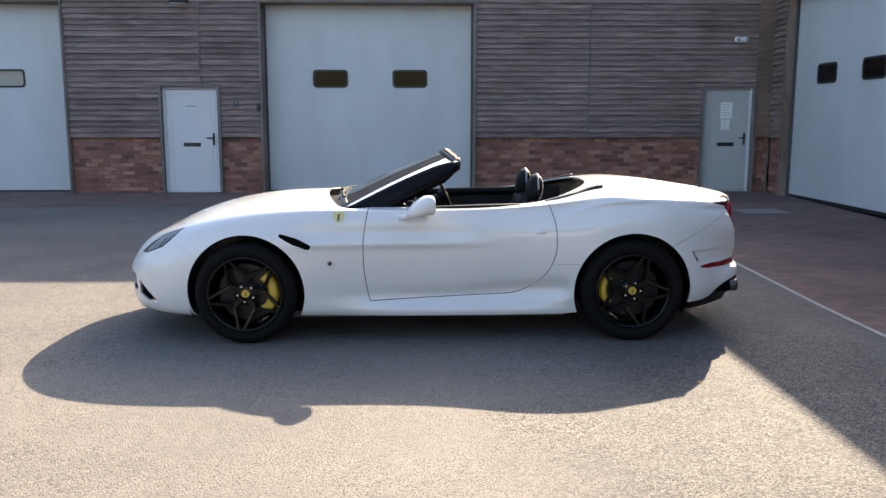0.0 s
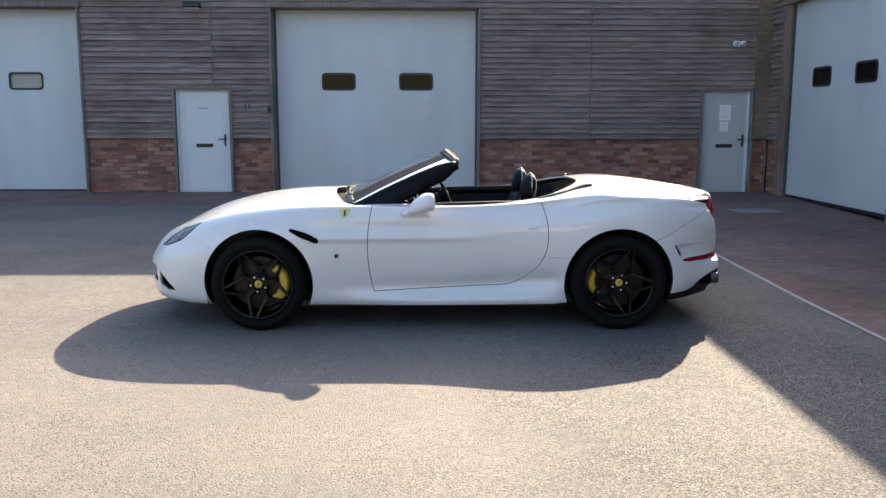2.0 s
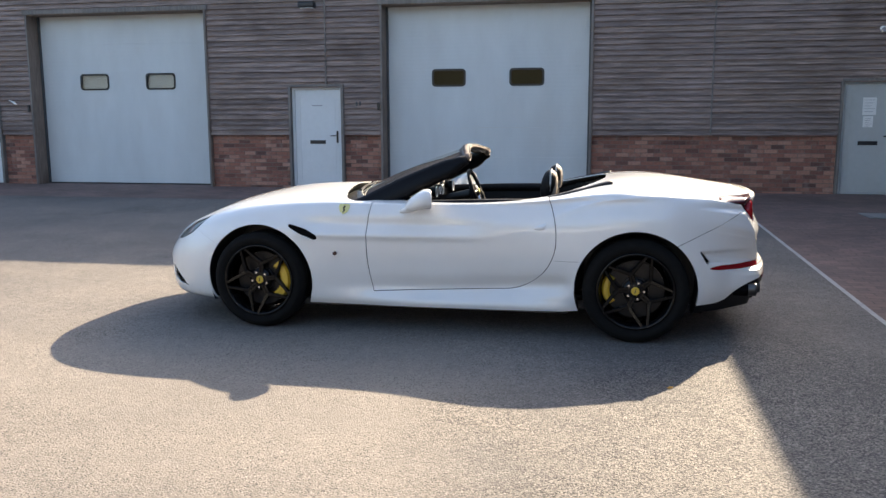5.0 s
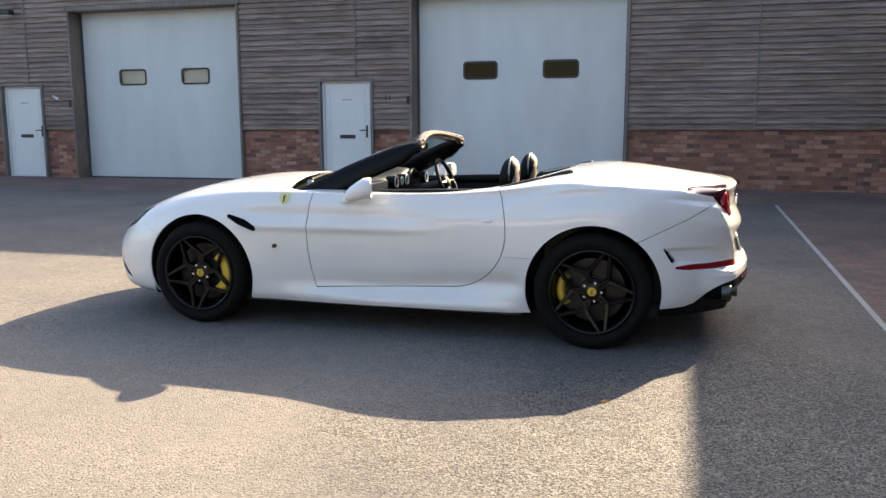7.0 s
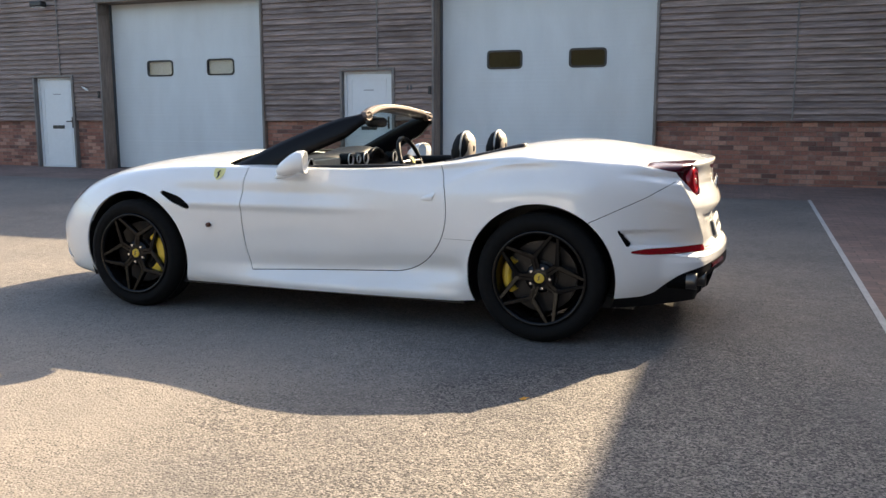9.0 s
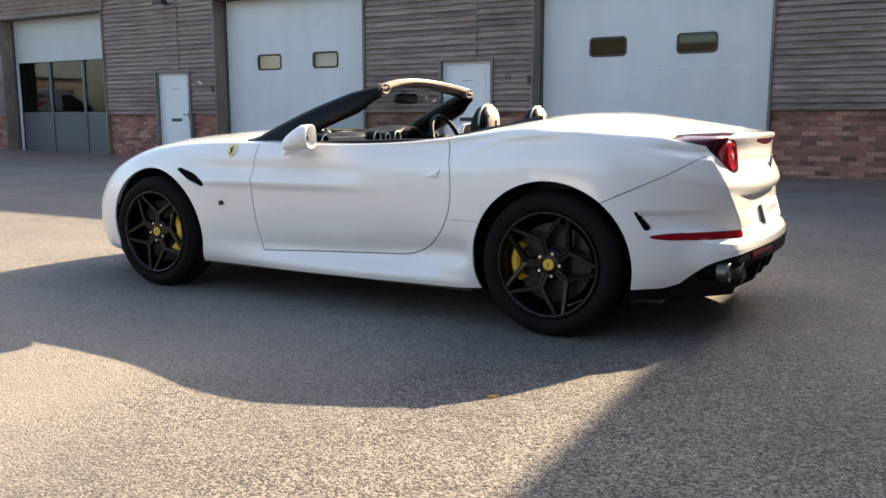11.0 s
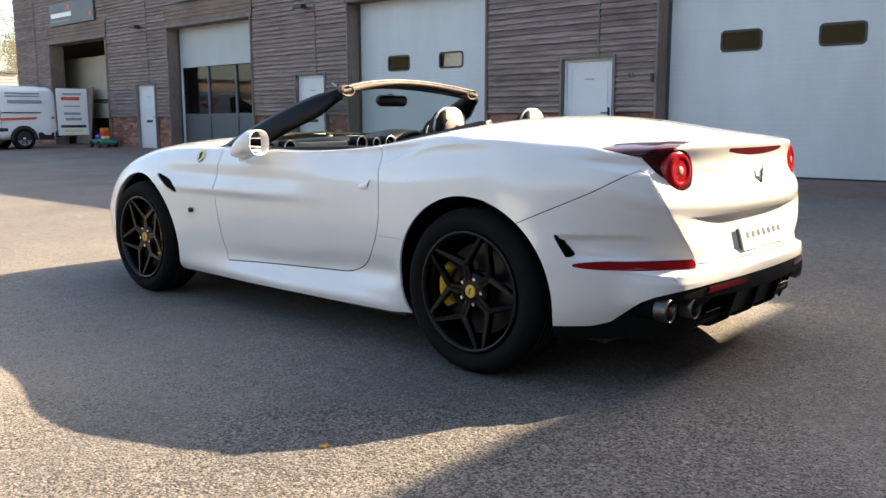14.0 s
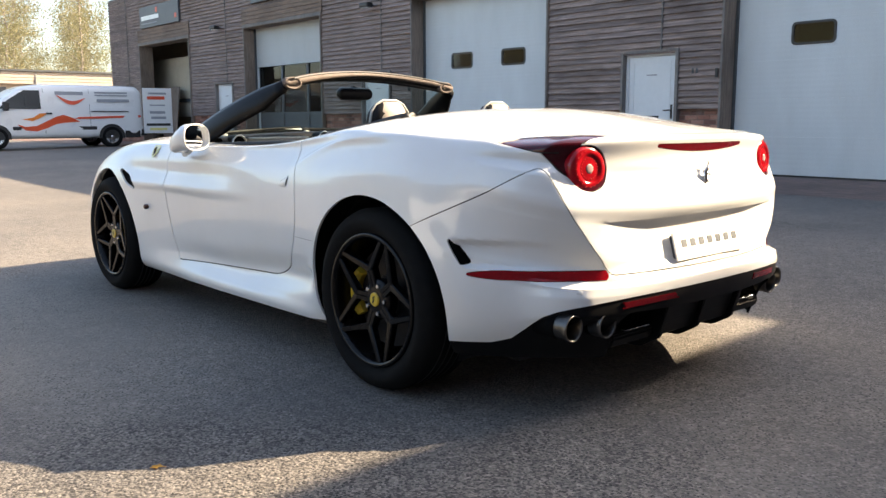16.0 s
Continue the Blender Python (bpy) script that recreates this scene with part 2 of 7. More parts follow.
STEEL_DARK = plain("dark_grey_steel", (0.06, 0.065, 0.07), 0.5, grain=0.2)
SLATE = plain("slate_grey_frame", (0.085, 0.095, 0.11), 0.45, grain=0.12)
VOID = plain("matt_black", (0.004, 0.004, 0.004), 0.9, grain=0.2)
VOID.node_tree.nodes["Principled BSDF"].inputs["Specular IOR Level"].default_value = 0.05
BLACK = plain("black_plastic", (0.018, 0.018, 0.019), 0.45, grain=0.25)
SATIN_BLACK = plain("satin_black_trim", (0.012, 0.012, 0.013), 0.32, grain=0.2)
APRON = plain("matt_black_apron", (0.006, 0.006, 0.0065), 0.5, grain=0.2)
APRON.node_tree.nodes["Principled BSDF"].inputs["Specular IOR Level"].default_value = 0.15
GLOSS_BLACK = plain("black_rim_paint", (0.003, 0.003, 0.0035), 0.25, grain=0.2)
GLOSS_BLACK.node_tree.nodes["Principled BSDF"].inputs["Specular IOR Level"].default_value = 0.25
PILLAR = plain("black_pillar_paint", (0.005, 0.005, 0.006), 0.34, grain=0.2)
PILLAR.node_tree.nodes["Principled BSDF"].inputs["Specular IOR Level"].default_value = 0.16
RUBBER = plain("tyre_rubber", (0.010, 0.010, 0.010), 0.85, grain=0.25, bump=0.2)
RUBBER.node_tree.nodes["Principled BSDF"].inputs["Specular IOR Level"].default_value = 0.08
PAINT = make_paint()
LEATHER = plain("black_leather", (0.010, 0.010, 0.011), 0.48, grain=0.3, scale=90, bump=0.35)
LEATHER.node_tree.nodes["Principled BSDF"].inputs["Specular IOR Level"].default_value = 0.14
SHELL = plain("pale_beige_shell", (0.40, 0.35, 0.295), 0.5, grain=0.15, scale=60)
GREY_TRIM = plain("weathered_grey_trim", (0.30, 0.30, 0.29), 0.6)
SEAL = plain("sun_bleached_seal", (0.15, 0.118, 0.102), 0.75, grain=0.3, scale=40, bump=0.3)
LAMP_BOWL = plain("silver_lamp_bowl", (0.60, 0.62, 0.65), 0.25, metal=0.3, grain=0.6, scale=20)
CHROME = plain("brushed_alloy", (0.62, 0.62, 0.63), 0.22, metal=1.0, grain=0.1)
EXHAUST = plain("exhaust_steel", (0.13, 0.125, 0.12), 0.4, metal=1.0, grain=0.2)
DISC = plain("brake_disc", (0.013, 0.013, 0.015), 0.36, metal=0.5, grain=0.25)
YELLOW = plain("yellow_enamel", (0.66, 0.43, 0.035), 0.35, grain=0.12, coat=0.5)
BADGE_YELLOW = plain("badge_yellow", (0.76, 0.70, 0.27), 0.3, grain=0.06, coat=1.0)
RED_LENS = make_lens("red_lens", (0.36, 0.004, 0.010))
DARK_RED = make_lens("dark_red_lens", (0.055, 0.003, 0.008))
STRIP_RED = make_lens("strip_red_lens", (0.30, 0.004, 0.010))
LED_RED = plain("bright_red_facets", (0.58, 0.025, 0.028), 0.2, grain=0.1, coat=0.6)
MID_RED = make_lens("deep_red_lens", (0.15, 0.004, 0.008))
GLASS = make_glass("clear_glass")
REPEATER = plain("smoked_amber_lens", (0.09, 0.035, 0.022), 0.2, grain=0.2)
VENT_RING = plain("satin_silver_ring", (0.80, 0.80, 0.79), 0.38, metal=0.35, grain=0.05)
DASH_GREY = plain("pale_grey_trim", (0.34, 0.35, 0.34), 0.45, grain=0.1)


def make_screen():
    """Windscreen glass: lightly green, with a thin diffuse film for the veil of reflected light."""
    m = make_glass("windscreen_glass", (0.74, 0.83, 0.80), ior=1.36)
    t = m.node_tree
    out = t.nodes["Material Output"]
    was = out.inputs[0].links[0].from_socket
    film, mx = t.nodes.new("ShaderNodeBsdfDiffuse"), t.nodes.new("ShaderNodeMixShader")
    film.inputs[0].default_value = (0.5, 0.52, 0.5, 1)
    nz, rp = t.nodes.new("ShaderNodeTexNoise"), t.nodes.new("ShaderNodeMapRange")
    nz.inputs["Scale"].default_value = 3.0
    rp.inputs["To Min"].default_value, rp.inputs["To Max"].default_value = 0.015, 0.05
    t.links.new(nz.outputs["Fac"], rp.inputs[0])
    t.links.new(rp.outputs[0], mx.inputs[0])
    t.links.new(was, mx.inputs[1])
    t.links.new(film.outputs[0], mx.inputs[2])
    t.links.new(mx.outputs[0], out.inputs[0])
    return m


SCREEN_GLASS = make_screen()
TINTED = make_glass("tinted_glass", (0.55, 0.58, 0.56))
PANE = make_glass("door_pane", (0.36, 0.40, 0.33))
PANE_CLEAR = make_glass("door_pane_clear", (0.92, 0.93, 0.92))
MIRROR = plain("mirror_silver", (0.9, 0.9, 0.9), 0.02, metal=1.0, grain=0.01)
LINE = plain("worn_white_line", (0.42, 0.41, 0.39), 0.85, grain=0.3, scale=50, bump=0.3)
PAPER = plain("white_paper", (0.8, 0.8, 0.79), 0.7, grain=0.04)
GREY_INK = plain("grey_print", (0.30, 0.31, 0.34), 0.7, grain=0.1)
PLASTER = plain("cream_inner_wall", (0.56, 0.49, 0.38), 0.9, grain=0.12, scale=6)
PALE_BOUNCE = plain("pale_grey_bounce", (0.54, 0.55, 0.56), 0.9, grain=0.12, scale=6)
CONCRETE = plain("pale_concrete", (0.26, 0.245, 0.23), 0.9, grain=0.2, scale=25, bump=0.3)
FLAME = plain("flame_vinyl", (0.66, 0.085, 0.025), 0.4, grain=0.05)
DARK_FRONT = plain("dark_olive_unseen_front", (0.075, 0.078, 0.060), 0.8, grain=0.3, scale=4)
VAN_WHITE = plain("van_white_paint", (0.78, 0.78, 0.78), 0.3, grain=0.03, coat=0.7)
ORANGE = plain("orange_vinyl", (0.78, 0.22, 0.03), 0.4, grain=0.05)
RED_VINYL = plain("red_vinyl", (0.70, 0.09, 0.04), 0.4, grain=0.05)
GREEN = plain("green_plastic", (0.03, 0.22, 0.16), 0.45)
BLUE = plain("blue_plastic", (0.05, 0.10, 0.45), 0.45)
RED_PL = plain("red_plastic", (0.55, 0.05, 0.04), 0.45)
LAMP_WHITE = plain("white_enamel", (0.78, 0.78, 0.76), 0.3, grain=0.03)
LAMP_PALE = plain("pale_lens", (0.42, 0.30, 0.28), 0.15, grain=0.05)


# ---- mesh helpers ----
def link_mesh(name, bm, mat, parent=None, label="", smooth=False):
    me = bpy.data.meshes.new(name)
    bm.to_mesh(me)
    bm.free()
    for m in (mat if isinstance(mat, (list, tuple)) else [mat]):
        me.materials.append(m)
    if smooth:
        me.polygons.foreach_set("use_smooth", [True] * len(me.polygons))
    ob = new(name, me)
    if parent:
        ob.parent = parent
    if label:
        ob["label"] = label
    return ob


def part(name, bm, material, parent, label="", smooth=False):
    return link_mesh(name, bm, material, parent, label, smooth)


def thing(name, label, category, m=None, group="", kind=""):
    ob = new(name)
    if m is not None:
        ob.matrix_world = m
    ob.empty_display_size = 0.2
    return tagged(ob, label, category, group, kind)


def box(bm, x0, x1, y0, y1, z0, z1, bevel=0.0, seg=1):
    vs = [bm.verts.new((x, y, z)) for x in (x0, x1) for y in (y0, y1) for z in (z0, z1)]
    fs = [bm.faces.new([vs[i] for i in q]) for q in ((0, 1, 3, 2), (4, 6, 7, 5), (0, 4, 5, 1), (2, 3, 7, 6), (0, 2, 6, 4), (1, 5, 7, 3))]
    if bevel:
        es = list({e for f in fs for e in f.edges})
        bmesh.ops.bevel(bm, geom=es, offset=bevel, segments=seg, affect="EDGES", profile=0.5)
    return vs


def boxm(*a, **k):
    bm = bmesh.new()
    box(bm, *a, **k)
    return bm


def tube(bm, pts, r, seg=8, cap=True, closed=False):
    """A round bar along points; r a number or one a point."""
    pts = [Vector(p) for p in pts]
    n = len(pts)
    rings = []
    up = Vector((0, 0, 1))
    for i, p in enumerate(pts):
        a = pts[(i - 1) % n] if (closed or i) else p
        b = pts[(i + 1) % n] if (closed or i < n - 1) else p
        d = (b - a).normalized()
        s = d.cross(up)
        if s.length < 1e-3:
            s = d.cross(Vector((1, 0, 0)))
        s.normalize()
        q = s.cross(d)
        rr = r[i] if isinstance(r, (list, tuple)) else r
        rings.append([bm.verts.new(p + rr * (math.cos(t) * s + math.sin(t) * q)) for t in [2 * math.pi * j / seg for j in range(seg)]])
    for i in range(n if closed else n - 1):
        A, B = rings[i], rings[(i + 1) % n]
        for j in range(seg):
            bm.faces.new((A[j], A[(j + 1) % seg], B[(j + 1) % seg], B[j]))
    if cap and not closed:
        bm.faces.new(rings[0][::-1])
        bm.faces.new(rings[-1])
    return bm


def lathe(bm, prof, axis="y", seg=48, at=(0, 0, 0)):
    """Turn a profile of (radius, along) round an axis."""
    rings = []
    for r, h in prof:
        ring = []
        for j in range(seg):
            t = 2 * math.pi * j / seg
            c, s = r * math.cos(t), r * math.sin(t)
            p = {"y": (c, h, s), "z": (c, s, h), "x": (h, c, s)}[axis]
            ring.append(bm.verts.new(Vector(p) + Vector(at)))
        rings.append(ring)
    for A, B in zip(rings, rings[1:]):
        for j in range(seg):
            bm.faces.new((A[j], A[(j + 1) % seg], B[(j + 1) % seg], B[j]))
    return rings


def rounded(w, h, r, seg=5):
    """The outline of a rounded rectangle round the origin."""
    out = []
    for cx, cy, a0 in ((w / 2 - r, h / 2 - r, 0), (-w / 2 + r, h / 2 - r, 90), (-w / 2 + r, -h / 2 + r, 180), (w / 2 - r, -h / 2 + r, 270)):
        for i in range(seg + 1):
            a = radians(a0 + 90 * i / seg)
            out.append((cx + r * math.cos(a), cy + r * math.sin(a)))
    return out


def slab(bm, outline, depth, place):
    """An outline in (u, v) pushed depth deep; place(u, v, d) gives the point."""
    A = [bm.verts.new(place(u, v, 0)) for u, v in outline]
    B = [bm.verts.new(place(u, v, depth)) for u, v in outline]
    n = len(A)
    bm.faces.new(A)
    bm.faces.new(B[::-1])
    for i in range(n):
        bm.faces.new((A[i], B[i], B[(i + 1) % n], A[(i + 1) % n]))


def ring_slab(bm, outer, inner, depth, place):
    n = len(outer)
    V = [[bm.verts.new(place(u, v, d)) for u, v in o] for o in (outer, inner) for d in (0, depth)]
    oa, ob, ia, ib = V
    for i in range(n):
        j = (i + 1) % n
        for q in ((oa[i], oa[j], ia[j], ia[i]), (ob[j], ob[i], ib[i], ib[j]), (oa[j], oa[i], ob[i], ob[j]), (ia[i], ia[j], ib[j], ib[i])):
            bm.faces.new(q)


def smoothstep(a, b, x):
    t = min(1, max(0, (x - a) / (b - a)))
    return t * t * (3 - 2 * t)

# ---- ground ----
def gz(x, y):
    """The yard's level: flat under the car, rising gently to the units."""
    return 0.018 * max(0.0, y - 6.5) * (1 - smoothstep(16, 40, y)) + 0.12 * smoothstep(-9, -21, x) * smoothstep(4, 9, y)


def sheet(bm, xs, ys, lift=0.0):
    g = [[bm.verts.new((x, y, gz(x, y) + lift)) for y in ys] for x in xs]
    for a, b in zip(g, g[1:]):
        for j in range(len(ys) - 1):
            bm.faces.new((a[j], b[j], b[j + 1], a[j + 1]))


def steps(a, b, n):
    return [a + (b - a) * i / n for i in range(n + 1)]


bm = bmesh.new()
far = [-3000, -800, -250, -110]
sheet(bm, far + steps(-60, 40, 100) + [90, 250, 800, 3000], [-3000, -800, -250, -80] + steps(-30, 42, 96) + [90, 250, 800, 3000])
tagged(link_mesh("ground", bm, ASPHALT, smooth=True), "worn grey asphalt yard with pale dust drifts", "ground", kind="structure")
bm = bmesh.new()
sheet(bm, steps(-40, 3.28, 60), steps(13.55, 15.95, 6), 0.004)
tagged(link_mesh("pavement", bm, PAVING, smooth=True), "dark red block paving along the workshop fronts", "paving", kind="structure")
bm = bmesh.new()
sheet(bm, steps(3.285, 6.75, 6), steps(-14, 15.95, 60), 0.004)
tagged(link_mesh("pavement", bm, PAVING, smooth=True), "dark block paving strip beside the side building", "paving", kind="structure")
bm = bmesh.new()
sheet(bm, [3.258, 3.302], steps(-14, 13.6, 60), 0.008)
tagged(link_mesh("trim", bm, LINE), "worn white line between asphalt and block paving", "road line", kind="structure")
# inspection cover in the paving
cover = thing("inspection_cover", "pale worn inspection cover set in the paving", "manhole cover", pose(5.25, 12.72, gz(5.25, 12.72) + 0.006))
part("frame", boxm(-0.36, 0.36, -0.32, 0.32, 0, 0.008, bevel=0.003), CONCRETE, cover)
part("lid", boxm(-0.31, 0.31, -0.27, 0.27, 0.008, 0.014, bevel=0.003), CONCRETE, cover)

# ---- the north row of units: brick plinth, timber cladding, bays of 7.5 m ----
WALL_Y, TOP, PITCH, END = 15.7, 5.4, 7.5, -28.3
G0, G1, HEAD = -2.94, 0.95, 3.62          # a bay's big opening
D0, D1, DHEAD = -4.80, -3.78, 2.13        # a bay's side door
E0, E1 = 5.27, 6.19                       # the corner door
BAYS = [0.0, -PITCH, -2 * PITCH, -3 * PITCH]
EAST = 6.56
BRICK_TOP = 1.20


def openings(z):
    """The spans of the north front that are open at height z."""
    out = []
    for b in BAYS:
        if z < HEAD:
            out.append((G0 + b, G1 + b))
        if z < DHEAD and b > -20:
            out.append((D0 + b, D1 + b))
    if z < DHEAD:
        out.append((E0, E1))
    return sorted(out)


def spans(z, a=END, b=EAST, cuts=()):
    out, x = [], a
    for o0, o1 in openings(z):
        if o0 > x:
            out.append((x, o0))
        x = max(x, o1)
    if x < b:
        out.append((x, b))
    res = []
    for s0, s1 in out:
        ks = [s0] + [c for c in cuts if s0 + 0.02 < c < s1 - 0.02] + [s1]
        res += list(zip(ks, ks[1:]))
    return res


bm = bmesh.new()
levels = [-0.3, DHEAD + 0.001, HEAD + 0.052, TOP]
for z0, z1 in zip(levels, levels[1:]):
    for x0, x1 in spans(min((z0 + z1) / 2, HEAD - 0.1) if z0 < HEAD else 4.0):
        x0, x1 = (x0 + 0.052 if x0 > END + 0.1 and z0 < HEAD else x0), (x1 - 0.052 if x1 < EAST - 0.1 and z0 < HEAD else x1)
        box(bm, x0, x1, WALL_Y + 0.028, WALL_Y + 0.34, z0, z1)
wall_north = tagged(link_mesh("wall_north", bm, MORTAR), "workshop front with red brick plinth under weathered timber cladding", "wall", kind="structure")

# ---- the east building's side wall, with one big opening ----
F0, F1 = 11.20, 14.98
bm = bmesh.new()
for y0, y1, z0, z1 in ((-14, F0 - 0.052, -0.3, TOP), (F1 + 0.052, WALL_Y + 0.02, -0.3, TOP), (F0 - 0.052, F1 + 0.052, HEAD + 0.052, TOP)):
    box(bm, EAST + 0.028, EAST + 0.34, y0, y1, z0, z1)
wall_east = tagged(link_mesh("wall_east", bm, MORTAR), "side building wall with brick plinth and timber cladding", "wall", kind="structure")

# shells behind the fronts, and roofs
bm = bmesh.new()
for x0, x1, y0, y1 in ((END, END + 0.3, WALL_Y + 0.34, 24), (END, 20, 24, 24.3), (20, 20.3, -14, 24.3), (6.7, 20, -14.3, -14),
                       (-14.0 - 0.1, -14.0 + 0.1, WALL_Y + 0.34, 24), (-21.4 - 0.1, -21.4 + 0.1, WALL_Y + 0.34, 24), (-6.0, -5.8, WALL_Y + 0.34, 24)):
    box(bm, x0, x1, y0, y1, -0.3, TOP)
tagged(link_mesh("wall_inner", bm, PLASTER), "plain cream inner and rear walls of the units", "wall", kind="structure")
bm = bmesh.new()
box(bm, END, 20.3, WALL_Y, 24.3, TOP, TOP + 0.06)
box(bm, EAST - 0.53, 20.3, -14.3, WALL_Y, TOP, TOP + 0.06)
tagged(link_mesh("roof", bm, STEEL_DARK), "dark grey sheet roof over the units", "roof", kind="structure")
bm = bmesh.new()
box(bm, END + 0.3, 20, WALL_Y + 0.34, 24, 0.16, 0.2)
tagged(link_mesh("floor", bm, CONCRETE), "bare concrete workshop floor", "floor", kind="structure")
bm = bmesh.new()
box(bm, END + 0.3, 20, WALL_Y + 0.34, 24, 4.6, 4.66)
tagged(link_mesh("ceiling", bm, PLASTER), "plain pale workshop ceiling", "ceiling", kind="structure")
# unseen front, added to close the yard and darken what paint and panes mirror
SOUTH_Y = -17.0
bm = bmesh.new()
box(bm, -9, 20.3, SOUTH_Y - 0.3, SOUTH_Y, -0.2, 5.2)
box(bm, -45, -9, SOUTH_Y - 0.3, SOUTH_Y, -0.2, 7.2)
wall_south = tagged(link_mesh("wall_south", bm, DARK_FRONT), "unseen plain dark front added to close the yard", "wall", kind="structure")
# unseen pale wall, added to brighten the car's flank and its reflections
part("bounce_wall", boxm(-9, 20.3, SOUTH_Y, SOUTH_Y + 0.25, 0.0, 2.1), PALE_BOUNCE, wall_south, "unseen low pale wall added to bounce light")


# ---- openings: timber reveals, sectional doors, side doors ----
def reveal(name, x0, x1):
    """Jambs and head round a big opening of the north front."""
    ob = tagged(new(name), "brown timber jambs and head round a workshop opening", "door frame", kind="structure")
    for a, b in ((x0 - 0.05, x0), (x1, x1 + 0.05)):
        part("jamb", boxm(a, b, WALL_Y - 0.075, WALL_Y + 0.40, 0.1, HEAD, bevel=0.004), TIMBER, ob)
        part("jamb_face", boxm(a + 0.012 if a < x0 else a + 0.004, b - 0.004 if a < x0 else b - 0.012, WALL_Y - 0.088, WALL_Y - 0.076, 0.15, HEAD + 0.012), TIMBER_GREY, ob)
    part("head", boxm(x0, x1, WALL_Y - 0.075, WALL_Y + 0.40, HEAD, HEAD + 0.05), TIMBER, ob)
    part("head_face", boxm(x0 - 0.08, x1 + 0.08, WALL_Y - 0.095, WALL_Y - 0.077, HEAD + 0.012, HEAD + 0.1), TIMBER_GREY, ob)
    return ob


for k2 in (2, 3):
    hb = tagged(new("head_boarding"), "brown stained boards over a workshop opening", "boarding", kind="structure")
    for i in range(4):
        part("board", boxm(G0 - k2 * PITCH - 0.1, G1 - k2 * PITCH + 0.1, WALL_Y - 0.088 + 0.004 * (i % 2), WALL_Y - 0.06, HEAD + 0.105 + 0.108 * i, HEAD + 0.206 + 0.108 * i, bevel=0.006), TIMBER_LEVEL, hb)

LEAF_Y = WALL_Y + 0.30
WIN_W, WIN_H, WIN_Z = 0.66, 0.335, 2.285


def sectional_door(name, x0, x1, bottom, label, wins=True, white_backing=False, place=None, skin=None):
    """A big door of six level panels; two rounded windows in the fourth."""
    ob = tagged(new(name), label, "garage door", kind="structure")
    P = place or (lambda x, y, z: (x, y, z))
    z0, n = 0.2, 6
    h = (HEAD - z0) / n
    w = x1 - x0
    cs = [x0 + w * 0.312, x0 + w * 0.696]

    def pbox(a, b, c, d, e, f):
        bm2 = bmesh.new()
        for v in box(bm2, a, b, c, d, e, f):
            v.co = P(*v.co)
        bmesh.ops.recalc_face_normals(bm2, faces=bm2.faces)
        return bm2

    for i in range(n):
        a, b = z0 + i * h + bottom - 0.2 + 0.0007, z0 + (i + 1) * h + bottom - 0.2 - 0.0007
        if a > HEAD - 0.1:
            continue
        b = min(b, HEAD)
        if i == 3 and wins:
            bm2 = bmesh.new()
            xs = [x0, cs[0] - WIN_W / 2 + 0.03, cs[0] + WIN_W / 2 - 0.03, cs[1] - WIN_W / 2 + 0.03, cs[1] + WIN_W / 2 - 0.03, x1]
            lo, hi = WIN_Z - WIN_H / 2 + 0.03, WIN_Z + WIN_H / 2 - 0.03
            for q, (xa, xb) in enumerate(zip(xs, xs[1:])):
                for za, zb in (((a, b),) if q % 2 == 0 else ((a, lo), (hi, b))):
                    for v in box(bm2, xa, xb, LEAF_Y, LEAF_Y + 0.04, za, zb):
                        v.co = P(*v.co)
            bmesh.ops.recalc_face_normals(bm2, faces=bm2.faces)
        else:
            bm2 = pbox(x0, x1, LEAF_Y, LEAF_Y + 0.04, a, b)
        part("panel", bm2, skin or DOOR_SKIN, ob)
    if bottom < 0.3:
        part("bottom_seal", pbox(x0, x1, LEAF_Y + 0.005, LEAF_Y + 0.035, 0.14, 0.2), BLACK, ob, "black rubber seal")
    if wins:
        for c in cs:
            bm2 = bmesh.new()
            ring_slab(bm2, rounded(WIN_W, WIN_H, 0.075), rounded(WIN_W - 0.07, WIN_H - 0.07, 0.05), 0.03, lambda u, v, d: P(c + u, LEAF_Y - 0.012 + d, WIN_Z + v))
            bmesh.ops.recalc_face_normals(bm2, faces=bm2.faces)
            part("window_frame", bm2, BLACK, ob, "black rubber window frame")
            bm2 = bmesh.new()
            slab(bm2, rounded(WIN_W - 0.06, WIN_H - 0.06, 0.05), 0.006, lambda u, v, d: P(c + u, LEAF_Y + 0.008 + d, WIN_Z + v))
            bmesh.ops.recalc_face_normals(bm2, faces=bm2.faces)
            part("pane", bm2, PANE_CLEAR if white_backing else PANE, ob)
            # white sheet added behind the panes so that they read white
            if white_backing:
                part("white_backing", pbox(c - 0.4, c + 0.4, LEAF_Y + 0.06, LEAF_Y + 0.07, WIN_Z - 0.25, WIN_Z + 0.25), PAPER, ob, "white sheet behind the window")
    for a, b in ((x0 - 0.0, x0 + 0.035), (x1 - 0.035, x1)):
        part("track_edge", pbox(a, b, LEAF_Y - 0.05, LEAF_Y - 0.004, 0.15, HEAD), STEEL_DARK, ob)
    return ob


